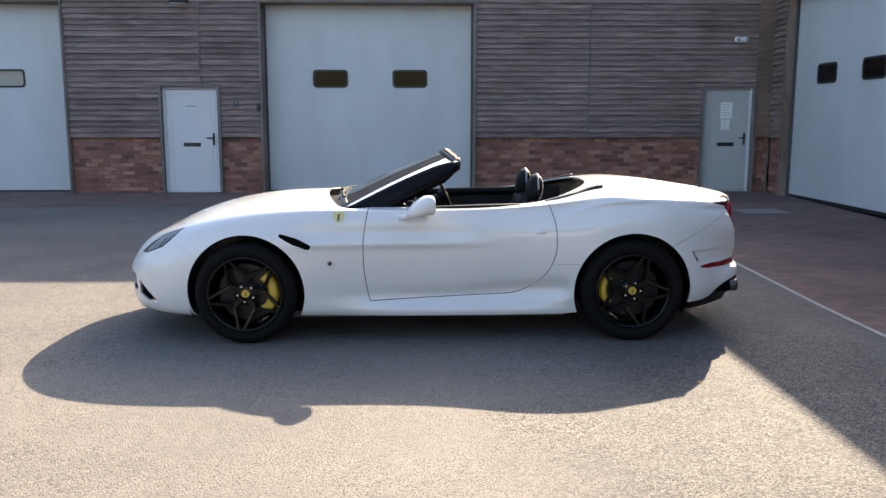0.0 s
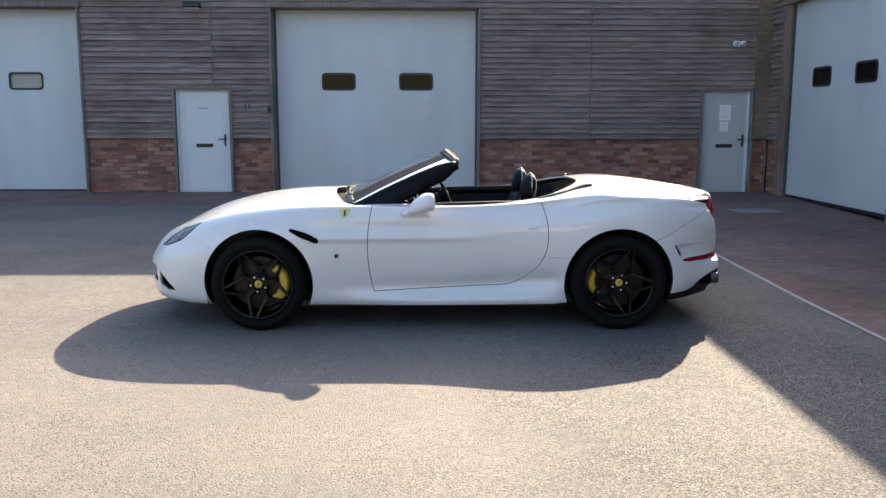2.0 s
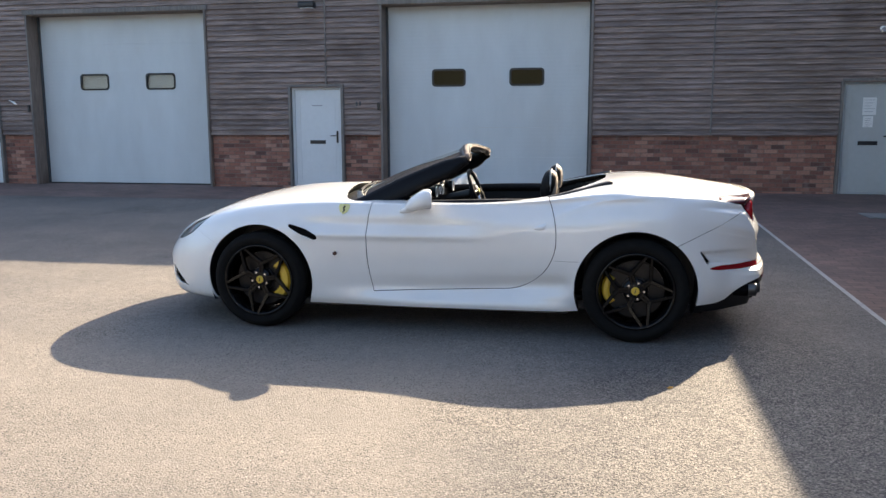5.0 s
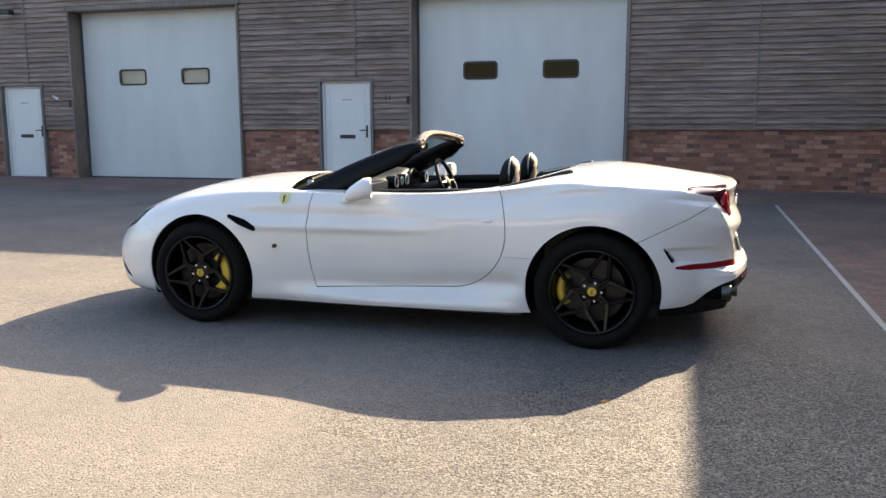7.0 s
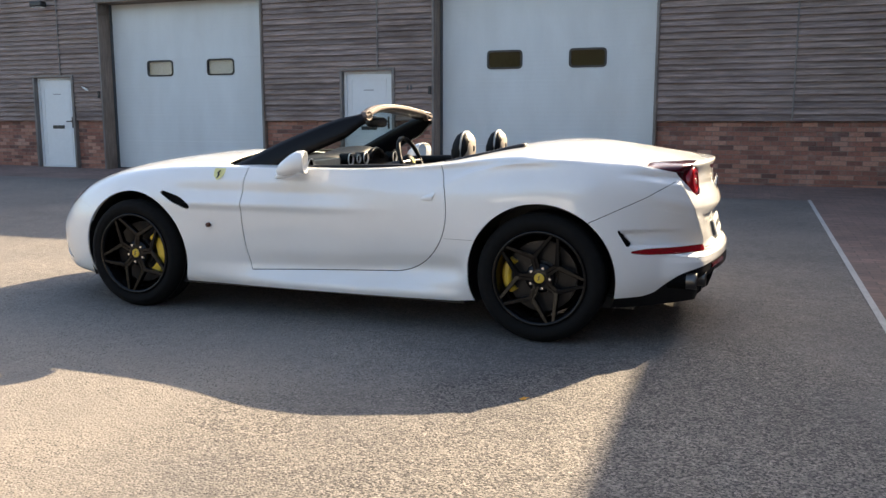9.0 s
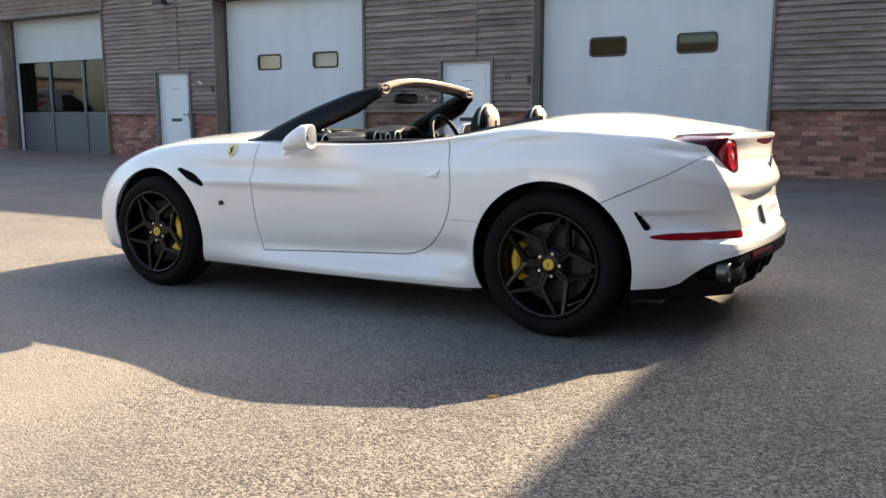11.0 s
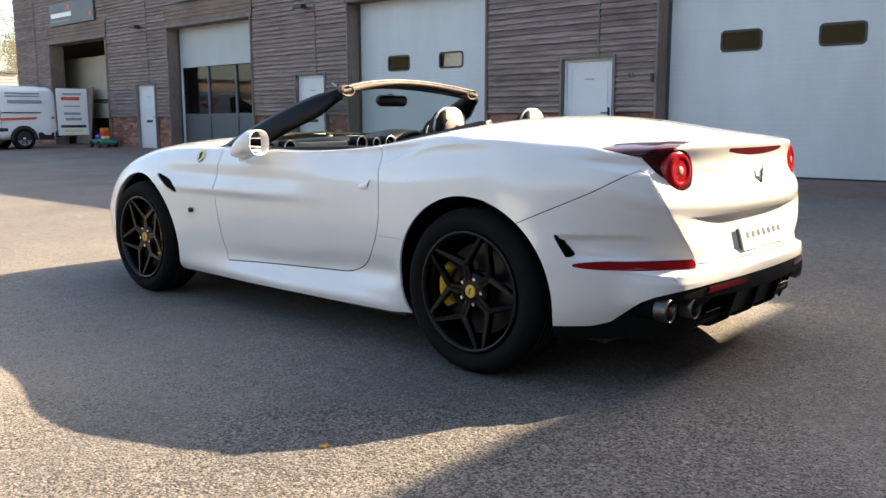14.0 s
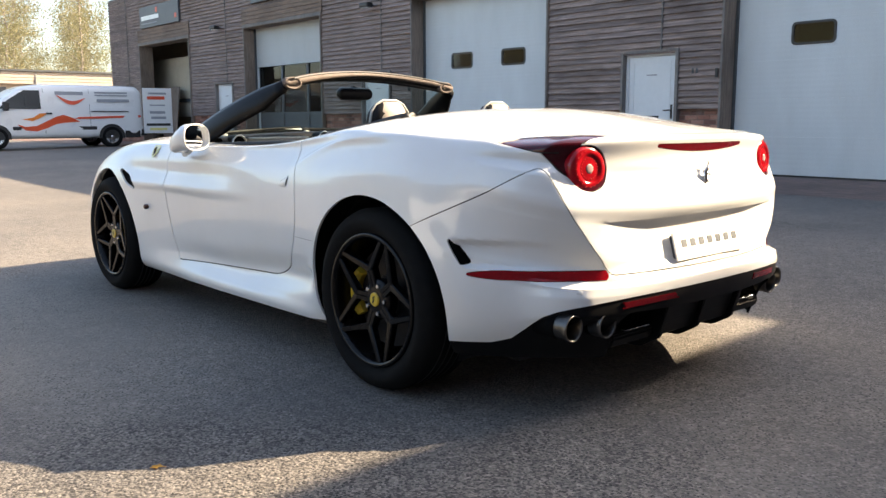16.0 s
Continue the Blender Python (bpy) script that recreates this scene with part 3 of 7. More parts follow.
def side_door(name, x0, x1, label, papers=False, grey=False):
    """A uPVC door: frame, leaf with raised panel, letter plate, lever handle."""
    ob = tagged(new(name), label, "door", kind="structure")
    SKIN = UPVC_SHADED if grey else UPVC
    y, zb = WALL_Y + 0.02, gz((x0 + x1) / 2, WALL_Y) + 0.01
    f = 0.055
    for a, b in ((x0, x0 + f), (x1 - f, x1)):
        # the right jamb keeps the brighter white, as the edge that catches light
        part("frame", boxm(a, b, y, y + 0.07, zb, DHEAD, bevel=0.004), UPVC if a > x0 else SKIN, ob)
    part("frame", boxm(x0 + f, x1 - f, y, y + 0.07, DHEAD - f, DHEAD, bevel=0.004), SKIN, ob)
    part("threshold", boxm(x0 + f, x1 - f, y - 0.02, y + 0.07, zb, zb + 0.03, bevel=0.004), SKIN, ob)
    a, b, c, d = x0 + f + 0.004, x1 - f - 0.004, zb + 0.034, DHEAD - f - 0.004
    part("leaf", boxm(a, b, y + 0.012, y + 0.055, c, d, bevel=0.003), SKIN, ob)
    bm2 = bmesh.new()
    m = 0.085
    o, i2 = [(a + m, c + m), (b - m, c + m), (b - m, d - m), (a + m, d - m)], [(a + m + 0.02, c + m + 0.02), (b - m - 0.02, c + m + 0.02), (b - m - 0.02, d - m - 0.02), (a + m + 0.02, d - m - 0.02)]
    ring_slab(bm2, o, i2, 0.008, lambda u, v, dd: (u, y + 0.006 + dd, v))
    part("bead", bm2, SKIN, ob)
    mid = (a + b) / 2
    part("letter_plate", boxm(mid - 0.16, mid + 0.16, y, y + 0.014, 1.03, 1.10, bevel=0.004), BLACK, ob, "black letter plate")
    hx = b - 0.05
    hb = part("handle_plate", boxm(hx - 0.018, hx + 0.018, y - 0.004, y + 0.014, 1.05, 1.28, bevel=0.004), BLACK, ob, "black lever handle")
    bm2 = bmesh.new()
    tube(bm2, [(hx, y, 1.19), (hx, y - 0.05, 1.19), (hx - 0.12, y - 0.05, 1.185)], 0.011)
    part("lever", bm2, BLACK, hb)
    if papers:
        for px0, px1, pz0, pz1 in ((mid - 0.12, mid + 0.10, 1.55, 1.85), (mid - 0.10, mid + 0.06, 1.34, 1.53)):
            pp = part("notice", boxm(px0, px1, y + 0.003, y + 0.009, pz0, pz1), PAPER, ob, "white paper notice")
            for i in range(5):
                zz = pz1 - 0.04 - i * (pz1 - pz0) / 6
                part("text_bar", boxm(px0 + 0.03, px1 - 0.03 - 0.02 * (i % 3), y, y + 0.002, zz - 0.006, zz), GREY_INK, pp)
    else:
        part("text_bar", boxm(mid - 0.10, mid + 0.10, y + 0.008, y + 0.011, 1.76, 1.78), GREY_INK, ob)
    # timber lining round the frame
    for u0, u1, v0, v1 in ((x0 - 0.045, x0 - 0.002, zb, DHEAD + 0.04), (x1 + 0.002, x1 + 0.054, zb, DHEAD + 0.04), (x0 - 0.002, x1 + 0.002, DHEAD + 0.002, DHEAD + 0.04)):
        part("lining", boxm(u0, u1, WALL_Y - 0.08, WALL_Y + 0.02, v0, v1), TIMBER_GREY, ob)
    return ob


reveal("door_frame_1", G0, G1)
reveal("door_frame_2", G0 - PITCH, G1 - PITCH)
reveal("door_frame_3", G0 - 2 * PITCH, G1 - 2 * PITCH)
reveal("door_frame_4", G0 - 3 * PITCH, G1 - 3 * PITCH)
sectional_door("door_1", G0, G1, 0.2, "closed pale grey sectional door with two dark windows")
sectional_door("door_2", G0 - PITCH, G1 - PITCH, 0.2, "closed pale grey sectional door with two whitened windows", white_backing=True)
sectional_door("door_3", G0 - 2 * PITCH, G1 - 2 * PITCH, 2.55, "pale grey sectional door raised over a glazed screen", wins=False, skin=DOOR_DULL)
# the east door: the same leaf turned to the side wall
sectional_door("door_4", 0.0, F1 - F0, 0.2, "closed pale grey sectional door in the side wall",
               place=lambda x, y, z: (EAST - 0.2 + (y - WALL_Y), F1 - x, z))
d4 = tagged(new("door_frame_5"), "timber jambs and head of the side wall opening", "door frame", kind="structure")
for a, b in ((F0 - 0.05, F0), (F1, F1 + 0.05)):
    part("jamb", boxm(EAST - 0.075, EAST + 0.26, a, b, 0.05, HEAD, bevel=0.004), TIMBER, d4)
part("head", boxm(EAST - 0.075, EAST + 0.26, F0, F1, HEAD, HEAD + 0.05), TIMBER, d4)
part("post_face", boxm(EAST - 0.090, EAST - 0.076, F1, F1 + 0.07, 0.12, HEAD), TIMBER, d4)
side_door("door_5", D0, D1, "closed white panelled door with black letter plate")
side_door("door_6", D0 - PITCH, D1 - PITCH, "closed white panelled door with black letter plate")
side_door("door_7", D0 - 2 * PITCH, D1 - 2 * PITCH, "closed white panelled door with black letter plate")
side_door("door_8", E0, E1, "closed door, toned grey for deep shade, with taped paper notices", papers=True, grey=True)

# glazed screen under the raised door
gs = tagged(new("window_1"), "slate grey framed glazed screen with solid lower panels", "glazed screen", kind="structure")
ga, gb, gy = G0 - 2 * PITCH, G1 - 2 * PITCH, WALL_Y + 0.36
part("sill_rail", boxm(ga, gb, gy, gy + 0.07, 1.18, 1.27), SLATE, gs)
part("head_rail", boxm(ga, gb, gy, gy + 0.07, 2.62, 2.72), SLATE, gs)
part("base_rail", boxm(ga, gb, gy, gy + 0.07, 0.16, 0.26), SLATE, gs)
gx = steps(ga, gb, 3)
for i, x in enumerate(gx):
    part("mullion", boxm(max(ga, x - 0.04), min(gb, x + 0.04), gy - 0.005, gy + 0.075, 0.26, 2.62), SLATE, gs)
for a, b in zip(gx, gx[1:]):
    part("panel", boxm(a + 0.04, b - 0.04, gy + 0.02, gy + 0.05, 0.26, 1.18), SLATE, gs)
    part("pane", boxm(a + 0.04, b - 0.04, gy + 0.03, gy + 0.038, 1.27, 2.62), TINTED, gs)
part("post_face", boxm(ga + 0.0, ga + 0.07, gy - 0.06, gy - 0.01, 0.2, 2.6), UPVC, gs, "white edge post")

# ---- small fixtures on the fronts ----
def floodlight(x, z):
    ob = thing("floodlight", "small black floodlight on a bracket above the door", "floodlight", pose(x, WALL_Y - 0.06, z), "yard floodlights")
    part("bracket", boxm(-0.03, 0.03, -0.16, 0.0, -0.015, 0.015, bevel=0.004), BLACK, ob)
    bm2 = bmesh.new()
    box(bm2, -0.16, 0.16, -0.30, -0.12, -0.06, 0.05, bevel=0.03, seg=3)
    part("housing", bm2, BLACK, ob, smooth=False)
    part("lens", boxm(-0.13, 0.13, -0.28, -0.15, -0.068, -0.062), LAMP_WHITE, ob)


for b in BAYS[:3]:
    floodlight(-4.34 + b, 3.75 if b < -PITCH - 1 else 3.64)
twin = thing("security_light", "pair of white round security lights on the cladding", "security light", pose(5.87, WALL_Y - 0.06, 2.98))
part("base", boxm(-0.05, 0.05, -0.05, 0.0, -0.05, 0.05, bevel=0.01), LAMP_WHITE, twin)
for dx in (-0.075, 0.075):
    bm2 = bmesh.new()
    bmesh.ops.create_uvsphere(bm2, u_segments=16, v_segments=10, radius=0.055, matrix=pose(dx, -0.09, 0))
    hd = part("lamp_head", bm2, LAMP_WHITE, twin, smooth=True)
    bm2 = bmesh.new()
    bmesh.ops.create_circle(bm2, cap_ends=True, segments=16, radius=0.036, matrix=pose(dx, -0.146, -0.01, 90))
    part("lens", bm2, GREY_INK, hd)
for b, w in ((0.0, 0.05), (-PITCH, 0.07)):
    sw = thing("key_switch", "small dark key switch beside the big door", "switch", pose(G0 + b - 0.075, WALL_Y - 0.093, 1.75))
    part("box", boxm(-0.025, 0.025, -0.03, 0.0, -0.07, 0.07, bevel=0.006), BLACK, sw)
for x, c in ((-3.42, STEEL_DARK),):
    nb = thing("unit_number", "faint unit number on the cladding", "sign", pose(x, WALL_Y - 0.062, 1.80))
    for i in range(2):
        part("bar", boxm(-0.06 + i * 0.07, -0.025 + i * 0.07, -0.006, 0.0, -0.04, 0.04), c, nb)
hk = thing("wall_hook", "small white bent hook fixed to the cladding", "hook", pose(-10.87, WALL_Y - 0.062, 1.86))
part("plate", boxm(-0.022, 0.022, -0.008, 0.0, -0.03, 0.03, bevel=0.003), LAMP_WHITE, hk)
bm2 = bmesh.new()
tube(bm2, [(0, -0.006, 0.0), (-0.02, -0.05, 0.03), (-0.07, -0.06, 0.05), (0.05, -0.075, -0.01), (0.10, -0.075, -0.03)], 0.014, 8)
part("arm", bm2, LAMP_WHITE, hk, smooth=True)
# company boards over the far openings: logo and lettering as plain shapes
for x0, x1, z0, z1 in ((-25.15, -22.05, 4.18, 4.88), (-17.4, -14.6, 4.25, 4.95)):
    sg = thing("sign_board", "slate grey company board with pale lettering bars and red mark", "sign", pose((x0 + x1) / 2, WALL_Y - 0.1, (z0 + z1) / 2))
    hw, hh = (x1 - x0) / 2, (z1 - z0) / 2
    part("board", boxm(-hw, hw, -0.03, 0.03, -hh, hh, bevel=0.005), SLATE, sg)
    part("lettering", boxm(-hw + 0.15, 0.05, -0.036, -0.031, -0.10, 0.04), LAMP_WHITE, sg)
    part("small_print", boxm(-hw + 0.15, -0.1, -0.036, -0.031, -0.23, -0.20), GREY_INK, sg)
    part("mark", boxm(-0.20, -0.06, -0.036, -0.031, 0.10, 0.26, bevel=0.0), RED_VINYL, sg)
    part("mark", boxm(hw - 0.28, hw - 0.14, -0.036, -0.031, -0.2, -0.06), RED_VINYL, sg)

# ---- the car: white open two-door, nose towards -x ----
CAR_Y = 6.525
car = thing("convertible_car", "pearl white open convertible with black wheels and yellow calipers", "car", pose(0, CAR_Y, 0))
AX_F, AX_R, HUB_Z = -1.212, 1.450, 0.352
ARCH_F, ARCH_R = 0.402, 0.408


def spline(xs, ys):
    """A natural cubic through (xs, ys), flat outside."""
    xs, ys = np.array(xs, float), np.array(ys, float)
    n = len(xs)
    h = np.diff(xs)
    A, r = np.eye(n), np.zeros(n)
    for i in range(1, n - 1):
        A[i, i - 1:i + 2] = h[i - 1], 2 * (h[i - 1] + h[i]), h[i]
        r[i] = 6 * ((ys[i + 1] - ys[i]) / h[i] - (ys[i] - ys[i - 1]) / h[i - 1])
    m = np.linalg.solve(A, r)

    def f(x):
        x = np.clip(x, xs[0], xs[-1])
        i = np.clip(np.searchsorted(xs, x) - 1, 0, n - 2)
        a, b, hh = xs[i + 1] - x, x - xs[i], h[i]
        return (m[i] * a ** 3 + m[i + 1] * b ** 3) / (6 * hh) + (ys[i] / hh - m[i] * hh / 6) * a + (ys[i + 1] / hh - m[i + 1] * hh / 6) * b
    return f


# the skin is drawn through level lines that run from the nose round the side to the tail
W_AT = (-1.9, -1.55, -1.2, -0.8, -0.4, 0.2, 0.8, 1.1, 1.45, 1.85, 2.2)
Z_AT = (-2.15, -1.9, -1.55, -1.2, -0.4, 0.8, 1.45, 1.9, 2.3)
RINGS, TAIL = [], []


def body_line(nose, tail, widths, heights, corner):
    """One line: where it starts and ends, half-widths at W_AT, heights at Z_AT, the tail's half-width, sweep and roundness."""
    RINGS.append((nose, tail, widths, heights))
    TAIL.append(corner)


# lower edge
body_line(-2.08, 2.34, (0.84, 0.86, 0.88, 0.885, 0.885, 0.882, 0.882, 0.878, 0.87, 0.88, 0.84),
          (0.165, 0.17, 0.18, 0.185, 0.187, 0.193, 0.2, 0.205, 0.215), (0.52, 0.11, 2.2))
# sill edge
body_line(-2.15, 2.365, (0.87, 0.89, 0.91, 0.915, 0.905, 0.895, 0.895, 0.9, 0.91, 0.92, 0.87),
          (0.2, 0.205, 0.215, 0.225, 0.235, 0.24, 0.25, 0.26, 0.29), (0.55, 0.12, 2.2))
# lower flank
body_line(-2.175, 2.388, (0.89, 0.915, 0.94, 0.93, 0.9, 0.885, 0.89, 0.925, 0.94, 0.94, 0.92),
          (0.27, 0.28, 0.295, 0.31, 0.315, 0.325, 0.34, 0.35, 0.38), (0.57, 0.12, 2.3))
# wheel line
body_line(-2.185, 2.392, (0.9, 0.93, 0.955, 0.945, 0.905, 0.89, 0.9, 0.94, 0.955, 0.95, 0.93),
          (0.37, 0.38, 0.41, 0.43, 0.44, 0.45, 0.47, 0.47, 0.46), (0.55, 0.115, 2.2))
# middle flank
body_line(-2.185, 2.375, (0.9, 0.935, 0.96, 0.955, 0.92, 0.905, 0.915, 0.95, 0.963, 0.95, 0.93),
          (0.47, 0.49, 0.53, 0.56, 0.57, 0.58, 0.6, 0.58, 0.518), (0.53, 0.105, 2.2))
# crease line
body_line(-2.15, 2.322, (0.89, 0.925, 0.958, 0.957, 0.93, 0.915, 0.92, 0.95, 0.962, 0.945, 0.92),
          (0.54, 0.58, 0.64, 0.68, 0.69, 0.7, 0.73, 0.7, 0.605), (0.61, 0.1, 2.4))
# waist
body_line(-2.11, 2.328, (0.86, 0.895, 0.93, 0.935, 0.925, 0.91, 0.905, 0.93, 0.95, 0.92, 0.88),
          (0.59, 0.65, 0.73, 0.78, 0.8, 0.82, 0.86, 0.83, 0.75), (0.635, 0.112, 2.6))
# shoulder
body_line(-2.04, 2.278, (0.8, 0.835, 0.87, 0.885, 0.885, 0.87, 0.86, 0.875, 0.905, 0.885, 0.85),
          (0.63, 0.71, 0.8, 0.86, 0.895, 0.922, 0.955, 0.917, 0.885), (0.7, 0.125, 2.8))
# upper deck edge
body_line(-1.93, 2.290, (0.66, 0.69, 0.73, 0.78, 0.81, 0.81, 0.815, 0.835, 0.835, 0.755, 0.72),
          (0.64, 0.735, 0.85, 0.91, 0.925, 0.952, 1.014, 0.972, 0.97), (0.69, 0.13, 2.8))
# deck
body_line(-1.82, 2.24, (0.38, 0.4, 0.42, 0.45, 0.46, 0.46, 0.46, 0.46, 0.48, 0.45, 0.42),
          (0.645, 0.75, 0.88, 0.945, 0.96, 0.980, 1.072, 1.026, 0.98), (0.4, 0.1, 2.4))
# centre line
body_line(-1.72, 2.15, (0,) * 11,
          (0.645, 0.755, 0.89, 0.965, 0.985, 0.985, 1.088, 1.048, 0.985), (0, 0.1, 2.4))
NU, NV = 320, 150
CREASE = 0.098


# the tail's upright edge, where flank and tail face meet, and the tail face's middle line, by height
EDGE_Z = (0.400, 0.450, 0.478, 0.492, 0.535, 0.562, 0.593, 0.623, 0.654, 0.685, 0.713, 0.743, 0.771, 0.800, 0.825, 0.853, 0.879)
EDGE_X = (2.277, 2.277, 2.275, 2.268, 2.268, 2.269, 2.265, 2.258, 2.250, 2.241, 2.230, 2.224, 2.211, 2.196, 2.182, 2.166, 2.153)
EDGE_Y = (0.645, 0.645, 0.630, 0.572, 0.553, 0.569, 0.596, 0.619, 0.641, 0.662, 0.681, 0.700, 0.711, 0.717, 0.725, 0.732, 0.740)
MID_Z = (0.40, 0.450, 0.485, 0.505, 0.520, 0.545, 0.63, 0.690, 0.715, 0.735, 0.770, 0.845, 0.885)
MID_X = (2.385, 2.383, 2.380, 2.366, 2.335, 2.310, 2.300, 2.312, 2.328, 2.333, 2.322, 2.284, 2.279)
LEDGE = 0.694


def shape_tail(G, c):
    """Draw the tail face between its upright edges, level row by level row, with the hollow for the plate under a sharp ledge."""
    def sm(lo, hi, v):
        t = np.clip((v - lo) / (hi - lo), 0, 1)
        return t * t * (3 - 2 * t)
    zr = G[:, c, 2].copy()
    w = sm(0.33, 0.39, zr) * (1 - sm(0.855, 0.90, zr))
    # two rows gather at the ledge
    k = int(np.argmin(np.abs(zr - LEDGE) + 9 * (zr > LEDGE)))
    knots = (zr[k - 7], zr[k], zr[k + 1], zr[k + 8])
    znew = np.interp(zr, knots, (knots[0], LEDGE - 0.0012, LEDGE + 0.0012, knots[3]))
    znew = np.where((zr > knots[0]) & (zr < knots[3]), znew, zr)
    n = G.shape[1] - 1
    for i in range(len(zr)):
        if w[i] <= 0:
            continue
        z = znew[i]
        ex, ey, mx = np.interp(z, EDGE_Z, EDGE_X), np.interp(z, EDGE_Z, EDGE_Y), np.interp(z, MID_Z, MID_X)
        q = G[i, c:, 1] / max(G[i, c, 1], 1e-6)
        hollow = 0.024 * np.clip((0.570 - ey * q) / 0.24, 0, 1) * np.clip((z - 0.550) / (LEDGE - 0.550), 0, 1) * (z < LEDGE)
        face = np.stack([ex + (mx - ex) * (1 - q ** 2.3) - hollow, ey * q, np.full(n + 1 - c, z)], 1)
        shift = w[i] * (face[0] - G[i, c])
        fade = sm(2.05 - 0.25 * sm(0.47, 0.53, z), G[i, c, 0], G[i, :c, 0])[:, None]
        G[i, :c] += fade * shift
        G[i, c:] += w[i] * (face - G[i, c:])
    # ease the upright edge a little
    Q = G.copy()
    G[:, c - 1:c + 2] = 0.25 * Q[:, c - 2:c + 1] + 0.5 * Q[:, c - 1:c + 2] + 0.25 * Q[:, c:c + 3]


def body_grid():
    """Points of one half of the body's skin, [ring step][along]."""
    u = np.linspace(0, 1, NU + 1)
    xi = (1 - np.cos(np.pi * u)) / 2
    v0 = 1 - u
    s0 = np.clip((v0 - CREASE) / 0.22, 0, 1)
    ease = 1 - s0 * s0 * (3 - 2 * s0)
    P = np.zeros((len(RINGS), NU + 1, 3))
    for k, (n0, t0, ws, zs) in enumerate(RINGS):
        yc, dc, m = TAIL[k]
        d = (t0 - n0) * (1 - xi)
        d *= 1 + (dc / ((t0 - n0) * (1 - np.cos(np.pi * CREASE)) / 2) - 1) * ease
        X = t0 - d
        w, zz = spline(W_AT, ws)(X), spline(Z_AT, zs)(X)
        dn = np.clip(1 - (X - n0) / 0.80, 0, 1)
        nose = (1 - dn ** 2.7) ** (1 / 2.7)
        wt = spline(W_AT, ws)(np.full(1, t0 - 0.72))[0]
        face = yc * np.clip(d / dc, 0, 1) ** (1 / m)
        q = np.clip((d - dc) / (0.74 - dc), 0, 1)
        bow = 1 - (1 - q) ** 2.2
        Y = np.where(d < dc, face, yc + (w - yc) * bow)
        P[k] = np.stack([X, Y * nose * (0 if k == len(RINGS) - 1 else 1), zz], 1)
    c = int(round((1 - CREASE) * NU))
    # natural cubic across the rings
    n = len(RINGS)
    A = np.eye(n)
    r = np.zeros((n, NU + 1, 3))
    for i in range(1, n - 1):
        A[i, i - 1:i + 2] = 1, 4, 1
        r[i] = 6 * (P[i + 1] - 2 * P[i] + P[i - 1])
    M = np.linalg.solve(A, r.reshape(n, -1)).reshape(r.shape)
    s = np.linspace(0, n - 1, NV + 1)
    i = np.clip(s.astype(int), 0, n - 2)
    b = (s - i)[:, None, None]
    a = 1 - b
    G = M[i] * (a ** 3 - a) / 6 + M[i + 1] * (b ** 3 - b) / 6 + P[i] * a + P[i + 1] * b
    G[..., 1] = np.maximum(G[..., 1], 0)
    G[:, 0, 1] = G[:, -1, 1] = 0
    G[-1, :, 1] = 0
    shape_tail(G, c)
    x, y, z = G[..., 0].copy(), G[..., 1].copy(), G[..., 2].copy()

    def bell(v, c, w):
        return np.exp(-((v - c) / w) ** 2)

    def sm(lo, hi, v):
        t = np.clip((v - lo) / (hi - lo), 0, 1)
        return t * t * (3 - 2 * t)
    du, dv = np.gradient(G, axis=1), np.gradient(G, axis=0)
    nrm = np.cross(dv, du)
    nrm /= np.maximum(np.linalg.norm(nrm, axis=2, keepdims=True), 1e-9)
    nrm *= np.where((nrm[..., 1:2] * (y[..., None] > 0.2) + nrm[..., 2:3] * (z[..., None] > 0.85)) < 0, -1, 1)
    side = sm(0.55, 0.75, y)
    # flank: a ridge behind the vent that fades along the door, hollow above it
    fade = sm(-0.98, -0.8, x) * (1 - sm(-0.1, 0.7, x))
    d = side * fade * (0.012 * bell(z, 0.690, 0.026) - 0.018 * bell(z, 0.775, 0.045))
    # rear haunch: a crease climbing from the door's top edge over the wheel
    zc = spline((0.70, 0.92, 1.085, 1.24, 1.40, 1.55, 1.70, 1.85, 2.00, 2.12), (0.790, 0.852, 0.908, 0.952, 0.969, 0.972, 0.965, 0.956, 0.939, 0.920))(x)
    run = side * sm(0.80, 1.08, x) * (1 - sm(1.93, 2.08, x))
    d += run * (0.022 * np.exp(-(np.sqrt((z - zc) ** 2 + 0.007 ** 2) - 0.007) / 0.026) - 0.014 * sm(1.30, 1.60, x) * bell(z, zc + 0.045, 0.026))
    # sill: a wide hollow under the door that flares out to the sill's edge
    zs = 0.318 + 0.050 * sm(0.1, 1.0, x)
    sill = side * sm(-0.75, 0.1, x) * (1 - sm(0.95, 1.06, x))
    d += sill * (0.012 * sm(0.265, 0.205, z) - 0.034 * bell(z, zs, 0.062))
    # rear bumper: a scallop over the reflector, its upper edge crisp
    lat = np.abs(y)
    xl = 1.868 + (0.630 - z) * 0.55
    d -= sm(xl, xl + 0.022, x) * sm(0.42, 0.56, lat) * (1 - sm(1.95, 2.24, x)) * 0.024 * sm(0.532, 0.548, z) * (1 - sm(0.612, 0.634, z))
    G += nrm * d[..., None]
    G[:, 0, 1] = G[:, -1, 1] = 0
    G[-1, :, 1] = 0
    return G


